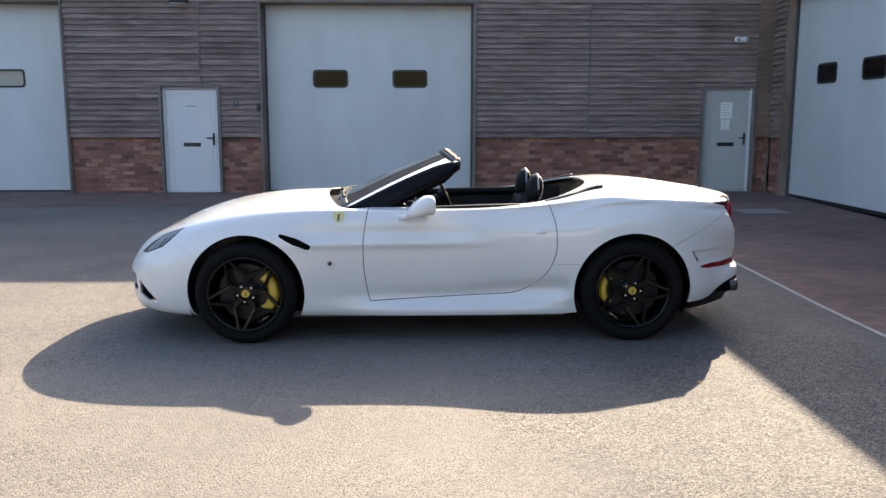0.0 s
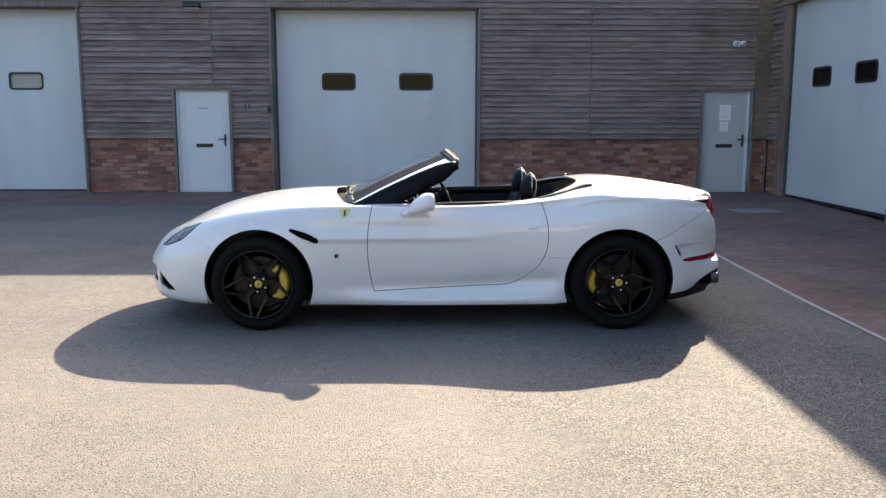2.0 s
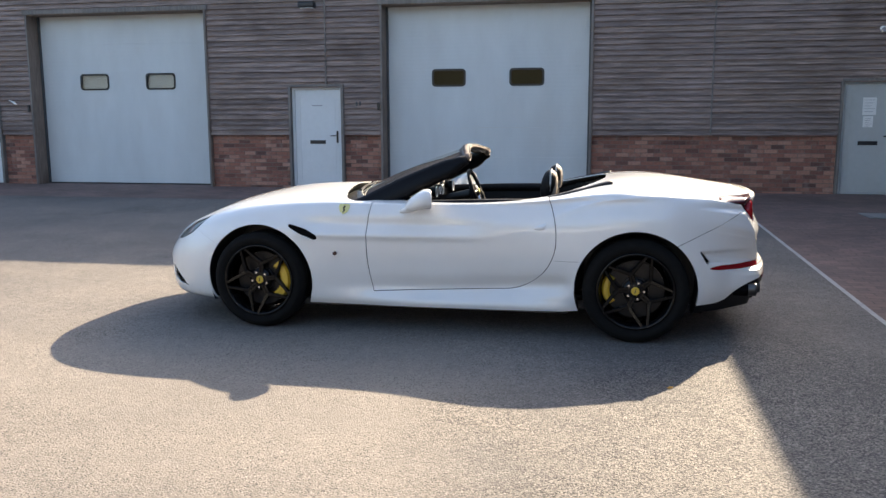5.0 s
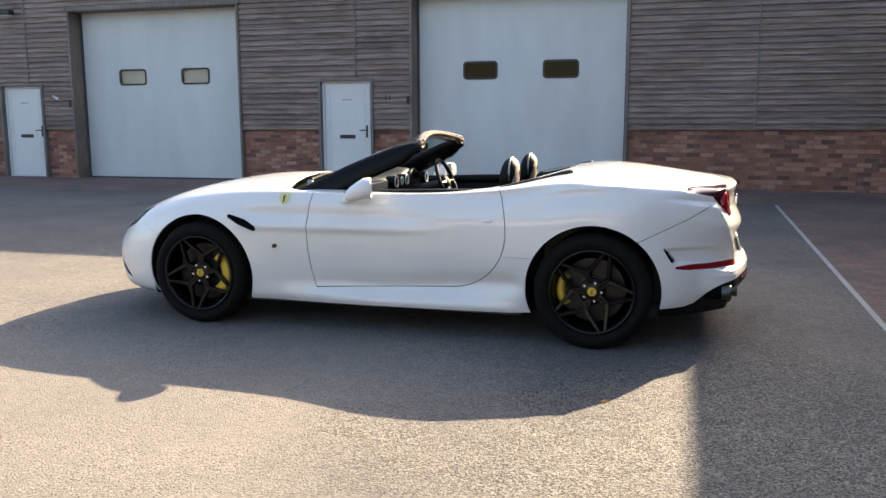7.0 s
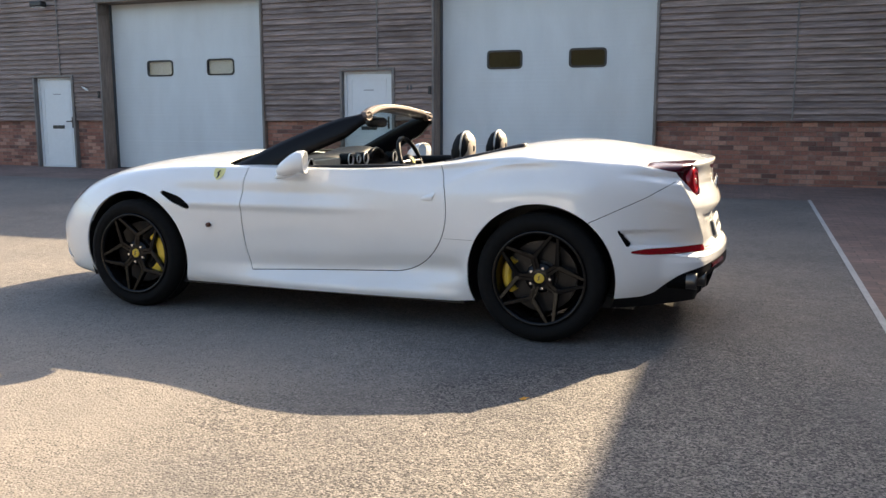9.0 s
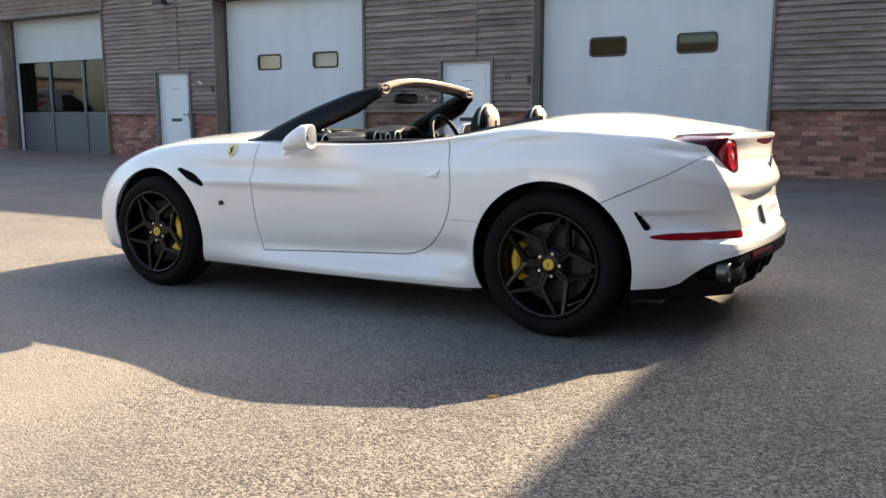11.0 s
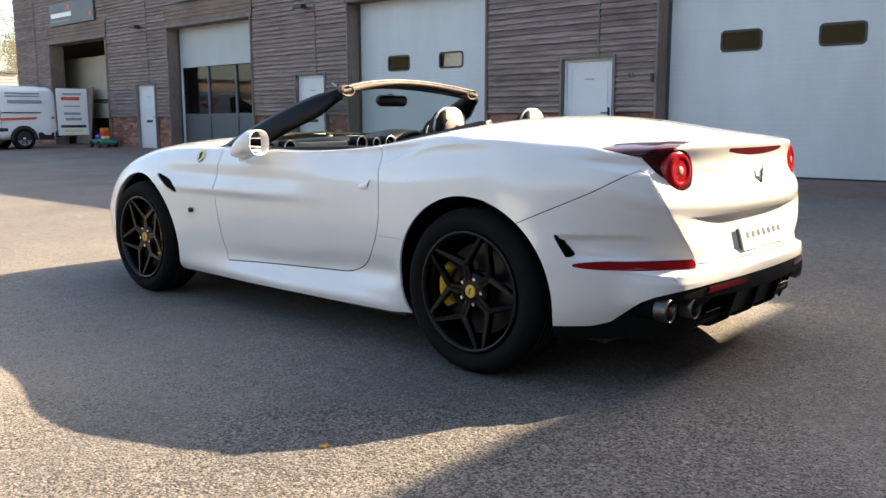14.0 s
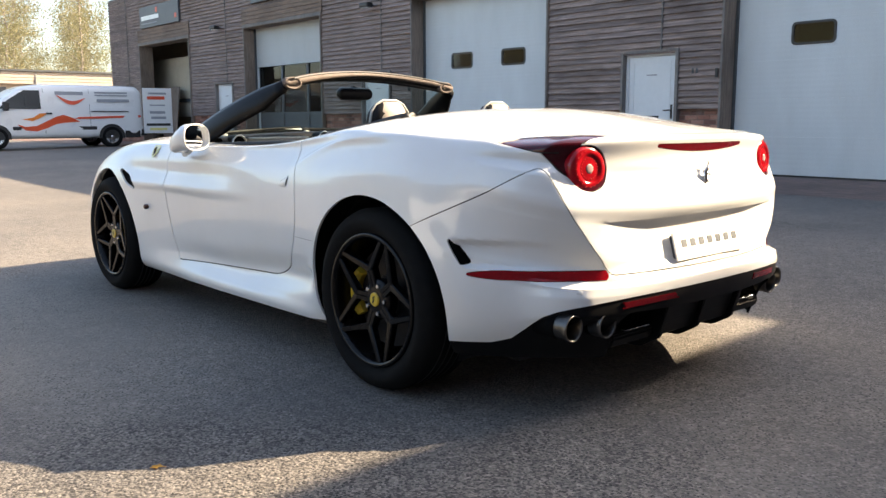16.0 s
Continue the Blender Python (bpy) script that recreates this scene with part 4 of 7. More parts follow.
def cut(bm2, f):
    """Split the skin along f = 0 so that no face lies across it."""
    val = {v: f(v.co) or 1e-7 for v in bm2.verts}
    made = set()
    for e in list(bm2.edges):
        a, b = e.verts
        fa, fb = val[a], val[b]
        if fa * fb < 0:
            _, v = bmesh.utils.edge_split(e, a, fa / (fa - fb))
            made.add(v)
    for fc in list({fc for v in made for fc in v.link_faces}):
        vs = [v for v in fc.verts if v in made]
        if len(vs) == 2:
            try:
                bmesh.utils.face_split(fc, vs[0], vs[1])
            except ValueError:
                pass


def cone_field(p, a, b, ra, rb):
    """How far p lies outside a tapered bar from a to b."""
    d = b - a
    t = min(1, max(0, (p - a).dot(d) / d.length_squared))
    return (p - a - t * d).length - (ra + (rb - ra) * t)


def corner(a, b, r):
    """The larger of two, with the corner rounded by r."""
    return math.hypot(max(a + r, 0), max(b + r, 0)) + min(max(a + r, b + r), 0) - r


def f_arch_f(p):
    return max(math.hypot(p.x - AX_F, p.z - HUB_Z + 0.0) - ARCH_F, 0.45 - p.y)


def f_arch_r(p):
    return max(math.hypot(p.x - AX_R, p.z - HUB_Z) - ARCH_R, 0.45 - p.y)


def poly_field(u, v, pts):
    """How far (u, v) lies outside a convex outline, its points run counter-clockwise."""
    out = -9.0
    for (a, b), (c, e) in zip(pts, pts[1:] + pts[:1]):
        n = math.hypot(c - a, e - b)
        out = max(out, ((u - a) * (e - b) - (v - b) * (c - a)) / n)
    return out


def f_cabin(p):
    fr = -0.715 + 0.12 * (p.y / 0.74) ** 2
    re = 1.24 - 0.34 * (max(0, p.y) / 0.72) ** 3
    well = max(corner(fr - p.x, p.y - 0.850 + 0.45 * max(0, p.x + 0.50), 0.12), p.x + 0.36)
    cab = max(fr - p.x, corner(p.x - re, p.y - 0.765 + 0.03 * max(0, p.x - 0.3), 0.08), -0.40 - p.x)
    return max(min(well, cab), 0.86 - p.z)


def f_door(p):
    xf = -0.408 + 0.045 * ((p.z - 0.62) / 0.34) ** 2
    xr = 0.918 - 0.055 * max(0, (p.z - 0.70) / 0.26) ** 2
    zb = 0.288 + 0.045 * (p.x + 0.36)
    return max(corner(zb - p.z, p.x - xr, 0.34), xf - p.x, 0.5 - p.y)


def f_bonnet(p):
    return max(p.x + 0.50, p.y - 0.70 - 0.05 * (p.x + 1.2), -1.84 + 0.18 * (p.y / 0.7) ** 2 - p.x)


def f_bumper(p):
    line = float(np.interp(p.x, (1.5, 1.732, 1.99, 2.123, 2.3), (0.567, 0.677, 0.799, 0.878, 1.0)))
    boot = corner(p.y - float(np.interp(p.z, EDGE_Z[4:], EDGE_Y[4:])) + 0.004, 0.514 - p.z, 0.04)
    return max(p.z - line, -boot, 1.5 - p.x)


def f_nose(p):
    return max(p.z - (0.70 - 0.45 * (p.x + 1.75)), p.x + 1.35)


APRON_X = (1.50, 1.85, 1.98, 2.04, 2.105, 2.155, 2.20, 2.25, 2.33, 2.40)
APRON_Z = (0.262, 0.265, 0.272, 0.291, 0.345, 0.381, 0.402, 0.418, 0.440, 0.456)


def f_diffuser(p):
    # black lower apron, its upper edge climbing to the middle of the tail
    return max(p.z - float(np.interp(p.x, APRON_X, APRON_Z)), 1.55 - p.x)


def f_fog(p):
    return max(abs(p.z - float(np.interp(p.x, APRON_X, APRON_Z)) + 0.024) - 0.0105, abs(p.y - 0.39) - 0.120, 2.2 - p.x)


def f_opening(p):
    # the diffuser's mouth, under the middle of the tail
    return max(corner(p.y - 0.50, p.z - 0.385, 0.03), 2.12 - p.x)


def f_reflector(p):
    mid = 0.516 + 0.006 * (p.x - 2.1)
    h = 0.017 * math.sqrt(min(1, max(0.02, (p.x - 1.925) / 0.10)))
    return max(abs(p.z - mid) - h, 1.925 - p.x, 0.540 + 9 * (p.z - mid) ** 2 * 4 - p.y)


def f_lamp(p):
    """A round lens on the tail, and a dark wing that sweeps from it over the shoulder to a point."""
    ball = (p - Vector((2.205, 0.585, 0.874))).length - 0.079
    over = max(poly_field(p.x, p.z, [(1.975, 0.962), (2.119, 0.929), (2.20, 0.925), (2.21, 0.996), (2.00, 0.990)]), 0.672 - 0.48 * (p.x - 1.975) - 1.3 * max(0, p.x - 2.14) - p.y)
    side = max(poly_field(p.x, p.z, [(2.119, 0.930), (2.142, 0.905), (2.160, 0.878), (2.183, 0.843), (2.204, 0.813), (2.228, 0.790), (2.27, 0.80), (2.27, 0.93)]), 0.585 - p.y)
    return max(min(ball, over, side), 1.7 - p.x)


def f_third(p):
    return max(abs(p.z - 0.936 - 0.010 * (p.y / 0.28) ** 2) - 0.015 * (1 - 0.6 * (p.y / 0.28) ** 2), p.y - 0.28, 2.0 - p.x)


def f_vent(p):
    a, b, c = Vector((-0.962, 0.956, 0.752)), Vector((-0.862, 0.956, 0.708)), Vector((-0.782, 0.956, 0.674))
    return min(cone_field(p, a, b, 0.014, 0.028), cone_field(p, b, c, 0.028, 0.024))


def f_intake(p):
    q = Vector((p.x, 0, p.z))
    return max(cone_field(q, Vector((1.864, 0, 0.626)), Vector((1.912, 0, 0.556)), 0.007, 0.012), 0.6 - p.y)


def f_headlamp(p):
    return max(poly_field(p.x, p.z, [(-1.992, 0.600), (-1.93, 0.606), (-1.80, 0.658), (-1.742, 0.706), (-1.655, 0.785), (-1.80, 0.735), (-1.90, 0.675)]), 0.56 - p.y)


def f_nose_intake(p):
    return max(poly_field(p.x, p.z, [(-2.005, 0.415), (-2.005, 0.310), (-1.940, 0.272), (-1.840, 0.264)]), 0.5 - p.y)


def f_grille(p):
    return max(corner(p.y - 0.66, abs(p.z - 0.385) - 0.066, 0.03), p.x + 1.9)


skin = bmesh.new()
tag_layer = skin.faces.layers.int.new("panel")
grid = body_grid()
vg = [[skin.verts.new(grid[i, j]) for j in range(NU + 1)] for i in range(NV + 1)]
for i in range(NV):
    for j in range(NU):
        skin.faces.new((vg[i][j], vg[i + 1][j], vg[i + 1][j + 1], vg[i][j + 1]))
bmesh.ops.remove_doubles(skin, verts=skin.verts, dist=1e-5)
skin.normal_update()
PANELS = {}


def carve(name, f, gap, over=(0,)):
    """Cut a panel out of the skin, with a gap of that half-width round it."""
    pid = len(PANELS) + 2
    PANELS[name] = pid
    cut(skin, lambda p: f(p) - gap)
    if gap:
        cut(skin, lambda p: f(p) + gap)
    for fc in skin.faces:
        if fc[tag_layer] in over:
            v = f(fc.calc_center_median())
            if v < -gap:
                fc[tag_layer] = pid
            elif gap and v < gap:
                fc[tag_layer] = 1
    return pid


carve("hole_front_arch", f_arch_f, 0)
carve("hole_rear_arch", f_arch_r, 0)
carve("hole_cabin", f_cabin, 0)
carve("door", f_door, 0.0028)
carve("diffuser_skirt", f_diffuser, 0)
carve("hole_diffuser", f_opening, 0, over=(PANELS["diffuser_skirt"],))
carve("fog_lamp", f_fog, 0, over=(PANELS["diffuser_skirt"],))
carve("rear_bumper", f_bumper, 0.0022)
carve("bonnet", f_bonnet, 0.0022)
carve("front_bumper", f_nose, 0.0006)
carve("tail_lamp", f_lamp, 0.002, over=(0, 1, PANELS["rear_bumper"]))
carve("third_brake_lamp", f_third, 0.001)
carve("reflector", f_reflector, 0.001, over=(PANELS["rear_bumper"], 0))
carve("side_vent", f_vent, 0)
carve("rear_intake", f_intake, 0, over=(PANELS["rear_bumper"], 0))
carve("headlamp", f_headlamp, 0.002, over=(0, 1, PANELS["front_bumper"], PANELS["bonnet"]))
carve("nose_intake", f_nose_intake, 0, over=(PANELS["front_bumper"], 0))
carve("grille", f_grille, 0, over=(PANELS["front_bumper"], 0))


def panel(name, pid, mat, mirror="two", push=0.0, depth=0.010, label="", parent=None):
    """Lift one panel's faces out of the skin as its own mesh, with a folded edge; once a side or as one mirrored piece."""
    src = [fc for fc in skin.faces if fc[tag_layer] == pid]
    out = []
    for sides in (((1,), (-1,)) if mirror == "two" else ((1, -1),)):
        bm2 = bmesh.new()
        for s in sides:
            # s = 1 is the side at -y of the world
            mp = {}
            for fc in src:
                vs = []
                for v in fc.verts:
                    if v not in mp:
                        c = v.co + v.normal * push
                        mp[v] = bm2.verts.new((c.x, -s * c.y, c.z))
                    vs.append(mp[v])
                try:
                    bm2.faces.new(vs if s < 0 else vs[::-1])
                except ValueError:
                    pass
        bmesh.ops.remove_doubles(bm2, verts=bm2.verts, dist=4e-4)
        bm2.normal_update()
        for e in bm2.edges:
            if len(e.link_faces) == 2 and e.calc_face_angle() > 0.62:
                e.smooth = False
        if depth:
            edge = [e for e in bm2.edges if e.is_boundary]
            nrm = {v: v.normal.copy() for e in edge for v in e.verts}
            for e in edge:
                e.smooth = False
            twin_v = {v: bm2.verts.new(v.co - n * depth) for v, n in nrm.items()}
            for e in edge:
                a, b = e.verts
                lp = e.link_loops[0]
                if lp.vert is a:
                    a, b = b, a
                bm2.faces.new((a, b, twin_v[b], twin_v[a]))
        out.append(part(name, bm2, mat, parent or car, label, smooth=True))
    return out


panel("body_shell", 0, PAINT, "one", label="pearl white bodywork")
panel("panel_gap", 1, BLACK, "one", push=-0.006, depth=0)
doors = panel("door", PANELS["door"], PAINT)
panel("rear_bumper", PANELS["rear_bumper"], PAINT, "one")
panel("bonnet", PANELS["bonnet"], PAINT, "one")
panel("front_bumper", PANELS["front_bumper"], PAINT, "one")
panel("diffuser_skirt", PANELS["diffuser_skirt"], APRON, "one", push=-0.004, label="satin black lower rear apron")
panel("fog_lamp", PANELS["fog_lamp"], MID_RED, push=0.001, depth=0.01, label="dark red low strip lamp")
flat = grid.reshape(-1, 3)
for s in (-1, 1):
    # short seam from the door's edge to the rear arch
    rib = bmesh.new()
    rows = []
    for i in range(13):
        x = 0.912 + 0.168 * i / 12
        near = flat[np.argsort((flat[:, 0] - x) ** 2 + (flat[:, 2] - 0.546) ** 2)[:40]]
        y = float(near[:, 1].max()) + 0.0006
        rows.append([rib.verts.new((x, s * y, 0.546 + q)) for q in (-0.0011, 0.0011)])
    for A, B in zip(rows, rows[1:]):
        rib.faces.new((A[0], B[0], B[1], A[1]))
    part("quarter_seam", rib, GREY_TRIM, car)
    # short seam from the deck rail's end down to the haunch
    rib = bmesh.new()
    rows = []
    for i in range(15):
        x, y = 1.288 + 0.135 * i / 14, 0.612 + 0.215 * i / 14
        near = flat[np.argsort((flat[:, 0] - x) ** 2 + (flat[:, 1] - y) ** 2 + 9 * (flat[:, 2] < 0.9))[:4]]
        z = float(near[:, 2].mean()) + 0.0012
        rows.append([rib.verts.new((x + q, s * y, z)) for q in (-0.0022, 0.0022)])
    for A, B in zip(rows, rows[1:]):
        rib.faces.new((A[0], B[0], B[1], A[1]))
    part("deck_seam", rib, GREY_TRIM, car)
tail_lamps = panel("tail_lamp", PANELS["tail_lamp"], DARK_RED, push=-0.003, depth=0.02, label="dark red tail lamp with round red lens")
panel("third_brake_lamp", PANELS["third_brake_lamp"], MID_RED, "one", label="dark red high brake lamp")
panel("reflector", PANELS["reflector"], STRIP_RED, label="red reflector strip")
panel("side_vent", PANELS["side_vent"], VOID, push=-0.016, depth=0, label="black side vent")
panel("rear_intake", PANELS["rear_intake"], VOID, push=-0.012, depth=0)
headlamps = panel("headlamp", PANELS["headlamp"], GLASS, depth=0.004, label="clear slim headlamp")
panel("headlamp_bowl", PANELS["headlamp"], LAMP_BOWL, push=-0.010, depth=0)
panel("nose_intake", PANELS["nose_intake"], VOID, push=-0.02, depth=0)
panel("grille", PANELS["grille"], BLACK, "one", push=-0.03, depth=0, label="black nose grille")


def on_skin(x, z, out):
    """A point of the half skin's side at x, z, set out from it by that much."""
    near = flat[np.argsort((flat[:, 0] - x) ** 2 + (flat[:, 2] - z) ** 2 + (flat[:, 1] < 0.45))[:6]]
    return Vector((x, float(near[:, 1].mean()) + out, z))


for lamp, s in zip(headlamps, (-1, 1)):
    for name, pts, out, rad, mat in (("lamp_edge", ((-1.985, 0.603), (-1.93, 0.609), (-1.86, 0.635), (-1.80, 0.661), (-1.745, 0.708), (-1.70, 0.746)), -0.004, 0.0045, SATIN_BLACK),
                                     ("light_guide", ((-1.835, 0.655), (-1.818, 0.676), (-1.812, 0.705)), -0.005, 0.007, LAMP_PALE)):
        bm2 = bmesh.new()
        tube(bm2, [Vector((1, s, 1)) * on_skin(x, z, out) for x, z in pts], rad, 8)
        part(name, bm2, mat, lamp, smooth=True)


def both(make):
    """Run make(s) for the side at -y (s = -1) and at +y (s = 1)."""
    return [make(-1), make(1)]


# ---- wheels ----
def wheel(axle_x, s, face, r_tyre, width, rim_r, caliper_dx, turn):
    """One wheel: tyre, star rim, cap, nuts, disc and caliper. face: how far out its hub cap stands."""
    w = new("wheel")
    w.parent = car
    w.matrix_basis = pose(axle_x, s * face, r_tyre, 0, 0, 0 if s < 0 else 180)
    # local: -y is outward
    bm2 = bmesh.new()
    o, i2 = -0.040, width - 0.040
    prof = [(rim_r - 0.006, o + 0.030), (rim_r + 0.008, o + 0.010), (rim_r + 0.045, o - 0.004), (r_tyre - 0.035, o + 0.002), (r_tyre - 0.012, o + 0.018), (r_tyre, o + 0.045),
            (r_tyre, i2 - 0.045), (r_tyre - 0.012, i2 - 0.018), (r_tyre - 0.05, i2), (rim_r, i2 - 0.02)]
    lathe(bm2, prof, seg=72)
    ty = part("tyre", bm2, RUBBER, w, "black low-profile tyre", smooth=True)
    bm2 = bmesh.new()
    for q in (0.25, 0.42, 0.58, 0.75):
        yq = o + 0.045 + q * (width - 0.09)
        lathe(bm2, [(r_tyre + 0.0008, yq - 0.004), (r_tyre + 0.0008, yq + 0.004)], seg=72)
    part("tread_groove", bm2, BLACK, ty)
    bm2 = bmesh.new()
    lathe(bm2, [(rim_r - 0.004, o + 0.034), (rim_r + 0.004, o + 0.012), (rim_r - 0.002, o + 0.003), (rim_r - 0.014, o + 0.006), (rim_r - 0.020, o + 0.022), (rim_r - 0.030, o + 0.07), (rim_r - 0.034, i2 - 0.03), (rim_r - 0.004, i2 - 0.02)], seg=72)
    rim = part("rim", bm2, GLOSS_BLACK, w, "gloss black star-spoke alloy rim", smooth=True)
    tip_r, node_r = rim_r - 0.016, 0.118

    def at(r, deg, y):
        t = radians(deg + turn)
        return Vector((r * math.cos(t), y, r * math.sin(t)))

    def bar(bm3, a, b, wa, wb, da, db):
        """A chamfered spoke from a to b, wa..wb wide, da..db deep."""
        d = (b - a).normalized()
        n = Vector((0, 1, 0))
        sd = d.cross(n).normalized()
        prs = []
        for p, ww, dd in ((a, wa, da), (b, wb, db)):
            prs.append([bm3.verts.new(p + sd * (ww * q) + n * yy) for q, yy in ((-0.5, dd), (-0.5, 0.005), (-0.36, 0.0), (0.36, 0.0), (0.5, 0.005), (0.5, dd))])
        A, B = prs
        for q in range(6):
            bm3.faces.new((A[q], A[(q + 1) % 6], B[(q + 1) % 6], B[q]))
        bm3.faces.new(A[::-1])
        bm3.faces.new(B)

    for i in range(5):
        deg = 72 * i
        bm2 = bmesh.new()
        tipL, tipR = at(tip_r, deg - 4.4, -0.030), at(tip_r, deg + 4.4, -0.030)
        nl, nr = at(node_r, deg - 36, -0.010), at(node_r, deg + 36, -0.010)
        bar(bm2, nl, tipL, 0.029, 0.019, 0.032, 0.026)
        bar(bm2, nr, tipR, 0.029, 0.019, 0.032, 0.026)
        for off in (-7, 7):
            bar(bm2, at(0.04, deg + 36 + off * 2.2, -0.004), at(node_r + 0.012, deg + 36 + off * 0.55, -0.010), 0.022, 0.020, 0.034, 0.034)
        bmesh.ops.recalc_face_normals(bm2, faces=bm2.faces)
        part("spoke", bm2, GLOSS_BLACK, w)
    bm2 = bmesh.new()
    lathe(bm2, [(0.0, -0.006), (0.040, -0.006), (0.078, 0.002), (0.082, 0.012), (0.075, 0.06)], seg=36)
    part("hub", bm2, GLOSS_BLACK, w, smooth=True)
    bm2 = bmesh.new()
    lathe(bm2, [(0.0, -0.0125), (0.024, -0.012), (0.0275, -0.009), (0.0275, -0.004)], seg=28)
    cap = part("centre_cap", bm2, YELLOW, w, "yellow centre cap")
    bm2 = bmesh.new()
    tube(bm2, [(-0.006, -0.0135, -0.012), (0.002, -0.0135, -0.002), (-0.003, -0.0135, 0.007), (0.006, -0.0135, 0.013)], 0.003, 6)
    part("emblem", bm2, BLACK, cap)
    for i in range(5):
        c = at(0.057, 72 * i, 0)
        bm2 = bmesh.new()
        lathe(bm2, [(0.0, -0.010), (0.0075, -0.010), (0.0095, -0.004), (0.0095, 0.004)], seg=10, at=c)
        part("wheel_nut", bm2, CHROME, w)
    bm2 = bmesh.new()
    lathe(bm2, [(0.06, 0.062), (0.195, 0.062), (0.195, 0.094), (0.06, 0.094)], seg=48)
    disc = part("brake_disc", bm2, DISC, w, "grey brake disc")
    bm2 = bmesh.new()
    lathe(bm2, [(0.0, 0.045), (0.085, 0.047), (0.088, 0.064)], seg=32)
    part("disc_bell", bm2, BLACK, disc)
    # caliper: a curved block over the disc's edge
    bm2 = bmesh.new()
    span, n = (45 if axle_x < 0 else 30), 10
    cdir = 0 if caliper_dx > 0 else 180
    y0 = 0.010 if axle_x < 0 else 0.026
    ri = 0.148 if axle_x < 0 else 0.170
    sec = [(ri, y0 + 0.012), (ri + 0.014, y0), (0.207, y0 + 0.002), (0.221, y0 + 0.020), (0.221, 0.115), (ri, 0.115)]
    rows = []
    for i in range(n + 1):
        t = radians(cdir + span * (2 * i / n - 1))
        k2 = 1.0 - 0.10 * abs(2 * i / n - 1) ** 3
        rows.append([bm2.verts.new((r * k2 * math.cos(t), yy, r * k2 * math.sin(t))) for r, yy in sec])
    for A, B in zip(rows, rows[1:]):
        for q in range(6):
            bm2.faces.new((A[q], A[(q + 1) % 6], B[(q + 1) % 6], B[q]))
    bm2.faces.new(rows[0][::-1])
    bm2.faces.new(rows[-1])
    bmesh.ops.recalc_face_normals(bm2, faces=bm2.faces)
    part("brake_caliper", bm2, YELLOW, w, "yellow brake caliper")
    # barrel behind, closing the view through the spokes
    bm2 = bmesh.new()
    lathe(bm2, [(0.0, 0.150), (rim_r - 0.036, 0.150)], seg=40)
    part("backplate", bm2, VOID, w)
    return w


for s in (-1, 1):
    k = -1 if s > 0 else 1   # the far side is turned half round, so its caliper dx flips
    wheel(AX_F, s, 0.920, 0.348, 0.245, 0.259, k * 1, 46 if s < 0 else 40)
    wheel(AX_R, s, 0.905, 0.354, 0.285, 0.259, k * -1, 70 if s < 0 else 10)
    # wheel wells
    for ax, rr, lip in ((AX_F, ARCH_F + 0.012, 0.885), (AX_R, ARCH_R + 0.012, 0.83)):
        bm2 = bmesh.new()
        n = 28
        A, B = [], []
        for i in range(n + 1):
            t = radians(-25 + 230 * i / n)
            x, z2 = ax + rr * math.cos(t), HUB_Z + rr * math.sin(t)
            A.append(bm2.verts.new((x, s * lip, z2)))
            B.append(bm2.verts.new((x, s * 0.50, z2)))
        for i in range(n):
            bm2.faces.new((A[i], A[i + 1], B[i + 1], B[i]))
        bm2.faces.new(B)
        part("wheel_well", bm2, BLACK, car, smooth=False)

# floor pan and inner structure, unseen: sized to deepen the car's shadow and stop stray light
bm2 = bmesh.new()
box(bm2, -0.98, 1.00, -0.84, 0.84, 0.165, 0.205)
box(bm2, -1.90, 1.92, -0.60, 0.60, 0.150, 0.21)
box(bm2, -0.80, -0.55, -0.72, 0.72, 0.20, 0.86)
box(bm2, 1.90, 2.12, -0.30, 0.44, 0.190, 0.235)
part("floor_pan", bm2, BLACK, car)

# ---- tail details ----
def tail_round(s):
    tl = tail_lamps[0] if s < 0 else tail_lamps[1]
    c = Vector((2.205, s * 0.585, 0.874))
    ax = Vector((0.985, s * 0.15, 0.08)).normalized()
    q = ax.to_track_quat("X", "Z").to_matrix().to_4x4()
    m = Matrix.Translation(c) @ q

    def ring(prof, mat, name, label="", sm=True):
        bm3 = bmesh.new()
        lathe(bm3, prof, axis="x", seg=40)
        bmesh.ops.transform(bm3, matrix=m, verts=bm3.verts)
        return part(name, bm3, mat, tl, label, smooth=sm)
    ring([(0.080, -0.06), (0.081, -0.004), (0.078, 0.006), (0.070, 0.013), (0.058, 0.017), (0.050, 0.017), (0.046, 0.013), (0.040, 0.012), (0.026, 0.014), (0.0, 0.016)], RED_LENS, "round_lens", "round red lens")
    bm3 = bmesh.new()
    for i in range(20):
        t = 2 * math.pi * i / 20
        for rr, hh, a in ((0.061, 0.0165, t), (0.035, 0.0125, t + 0.16)):
            lathe(bm3, [(0.0030, 0.0), (0.0022, 0.0012), (0.0, 0.0018)], axis="x", seg=6, at=(hh, rr * math.cos(a), rr * math.sin(a)))
    bmesh.ops.transform(bm3, matrix=m, verts=bm3.verts)
    part("led_ring", bm3, LED_RED, tl, "two rings of small bright facets")
    ring([(0.017, 0.010), (0.016, 0.0155), (0.011, 0.0170), (0.0, 0.0175)], LAMP_PALE, "reversing_lens", "pale centre lens")


both(tail_round)


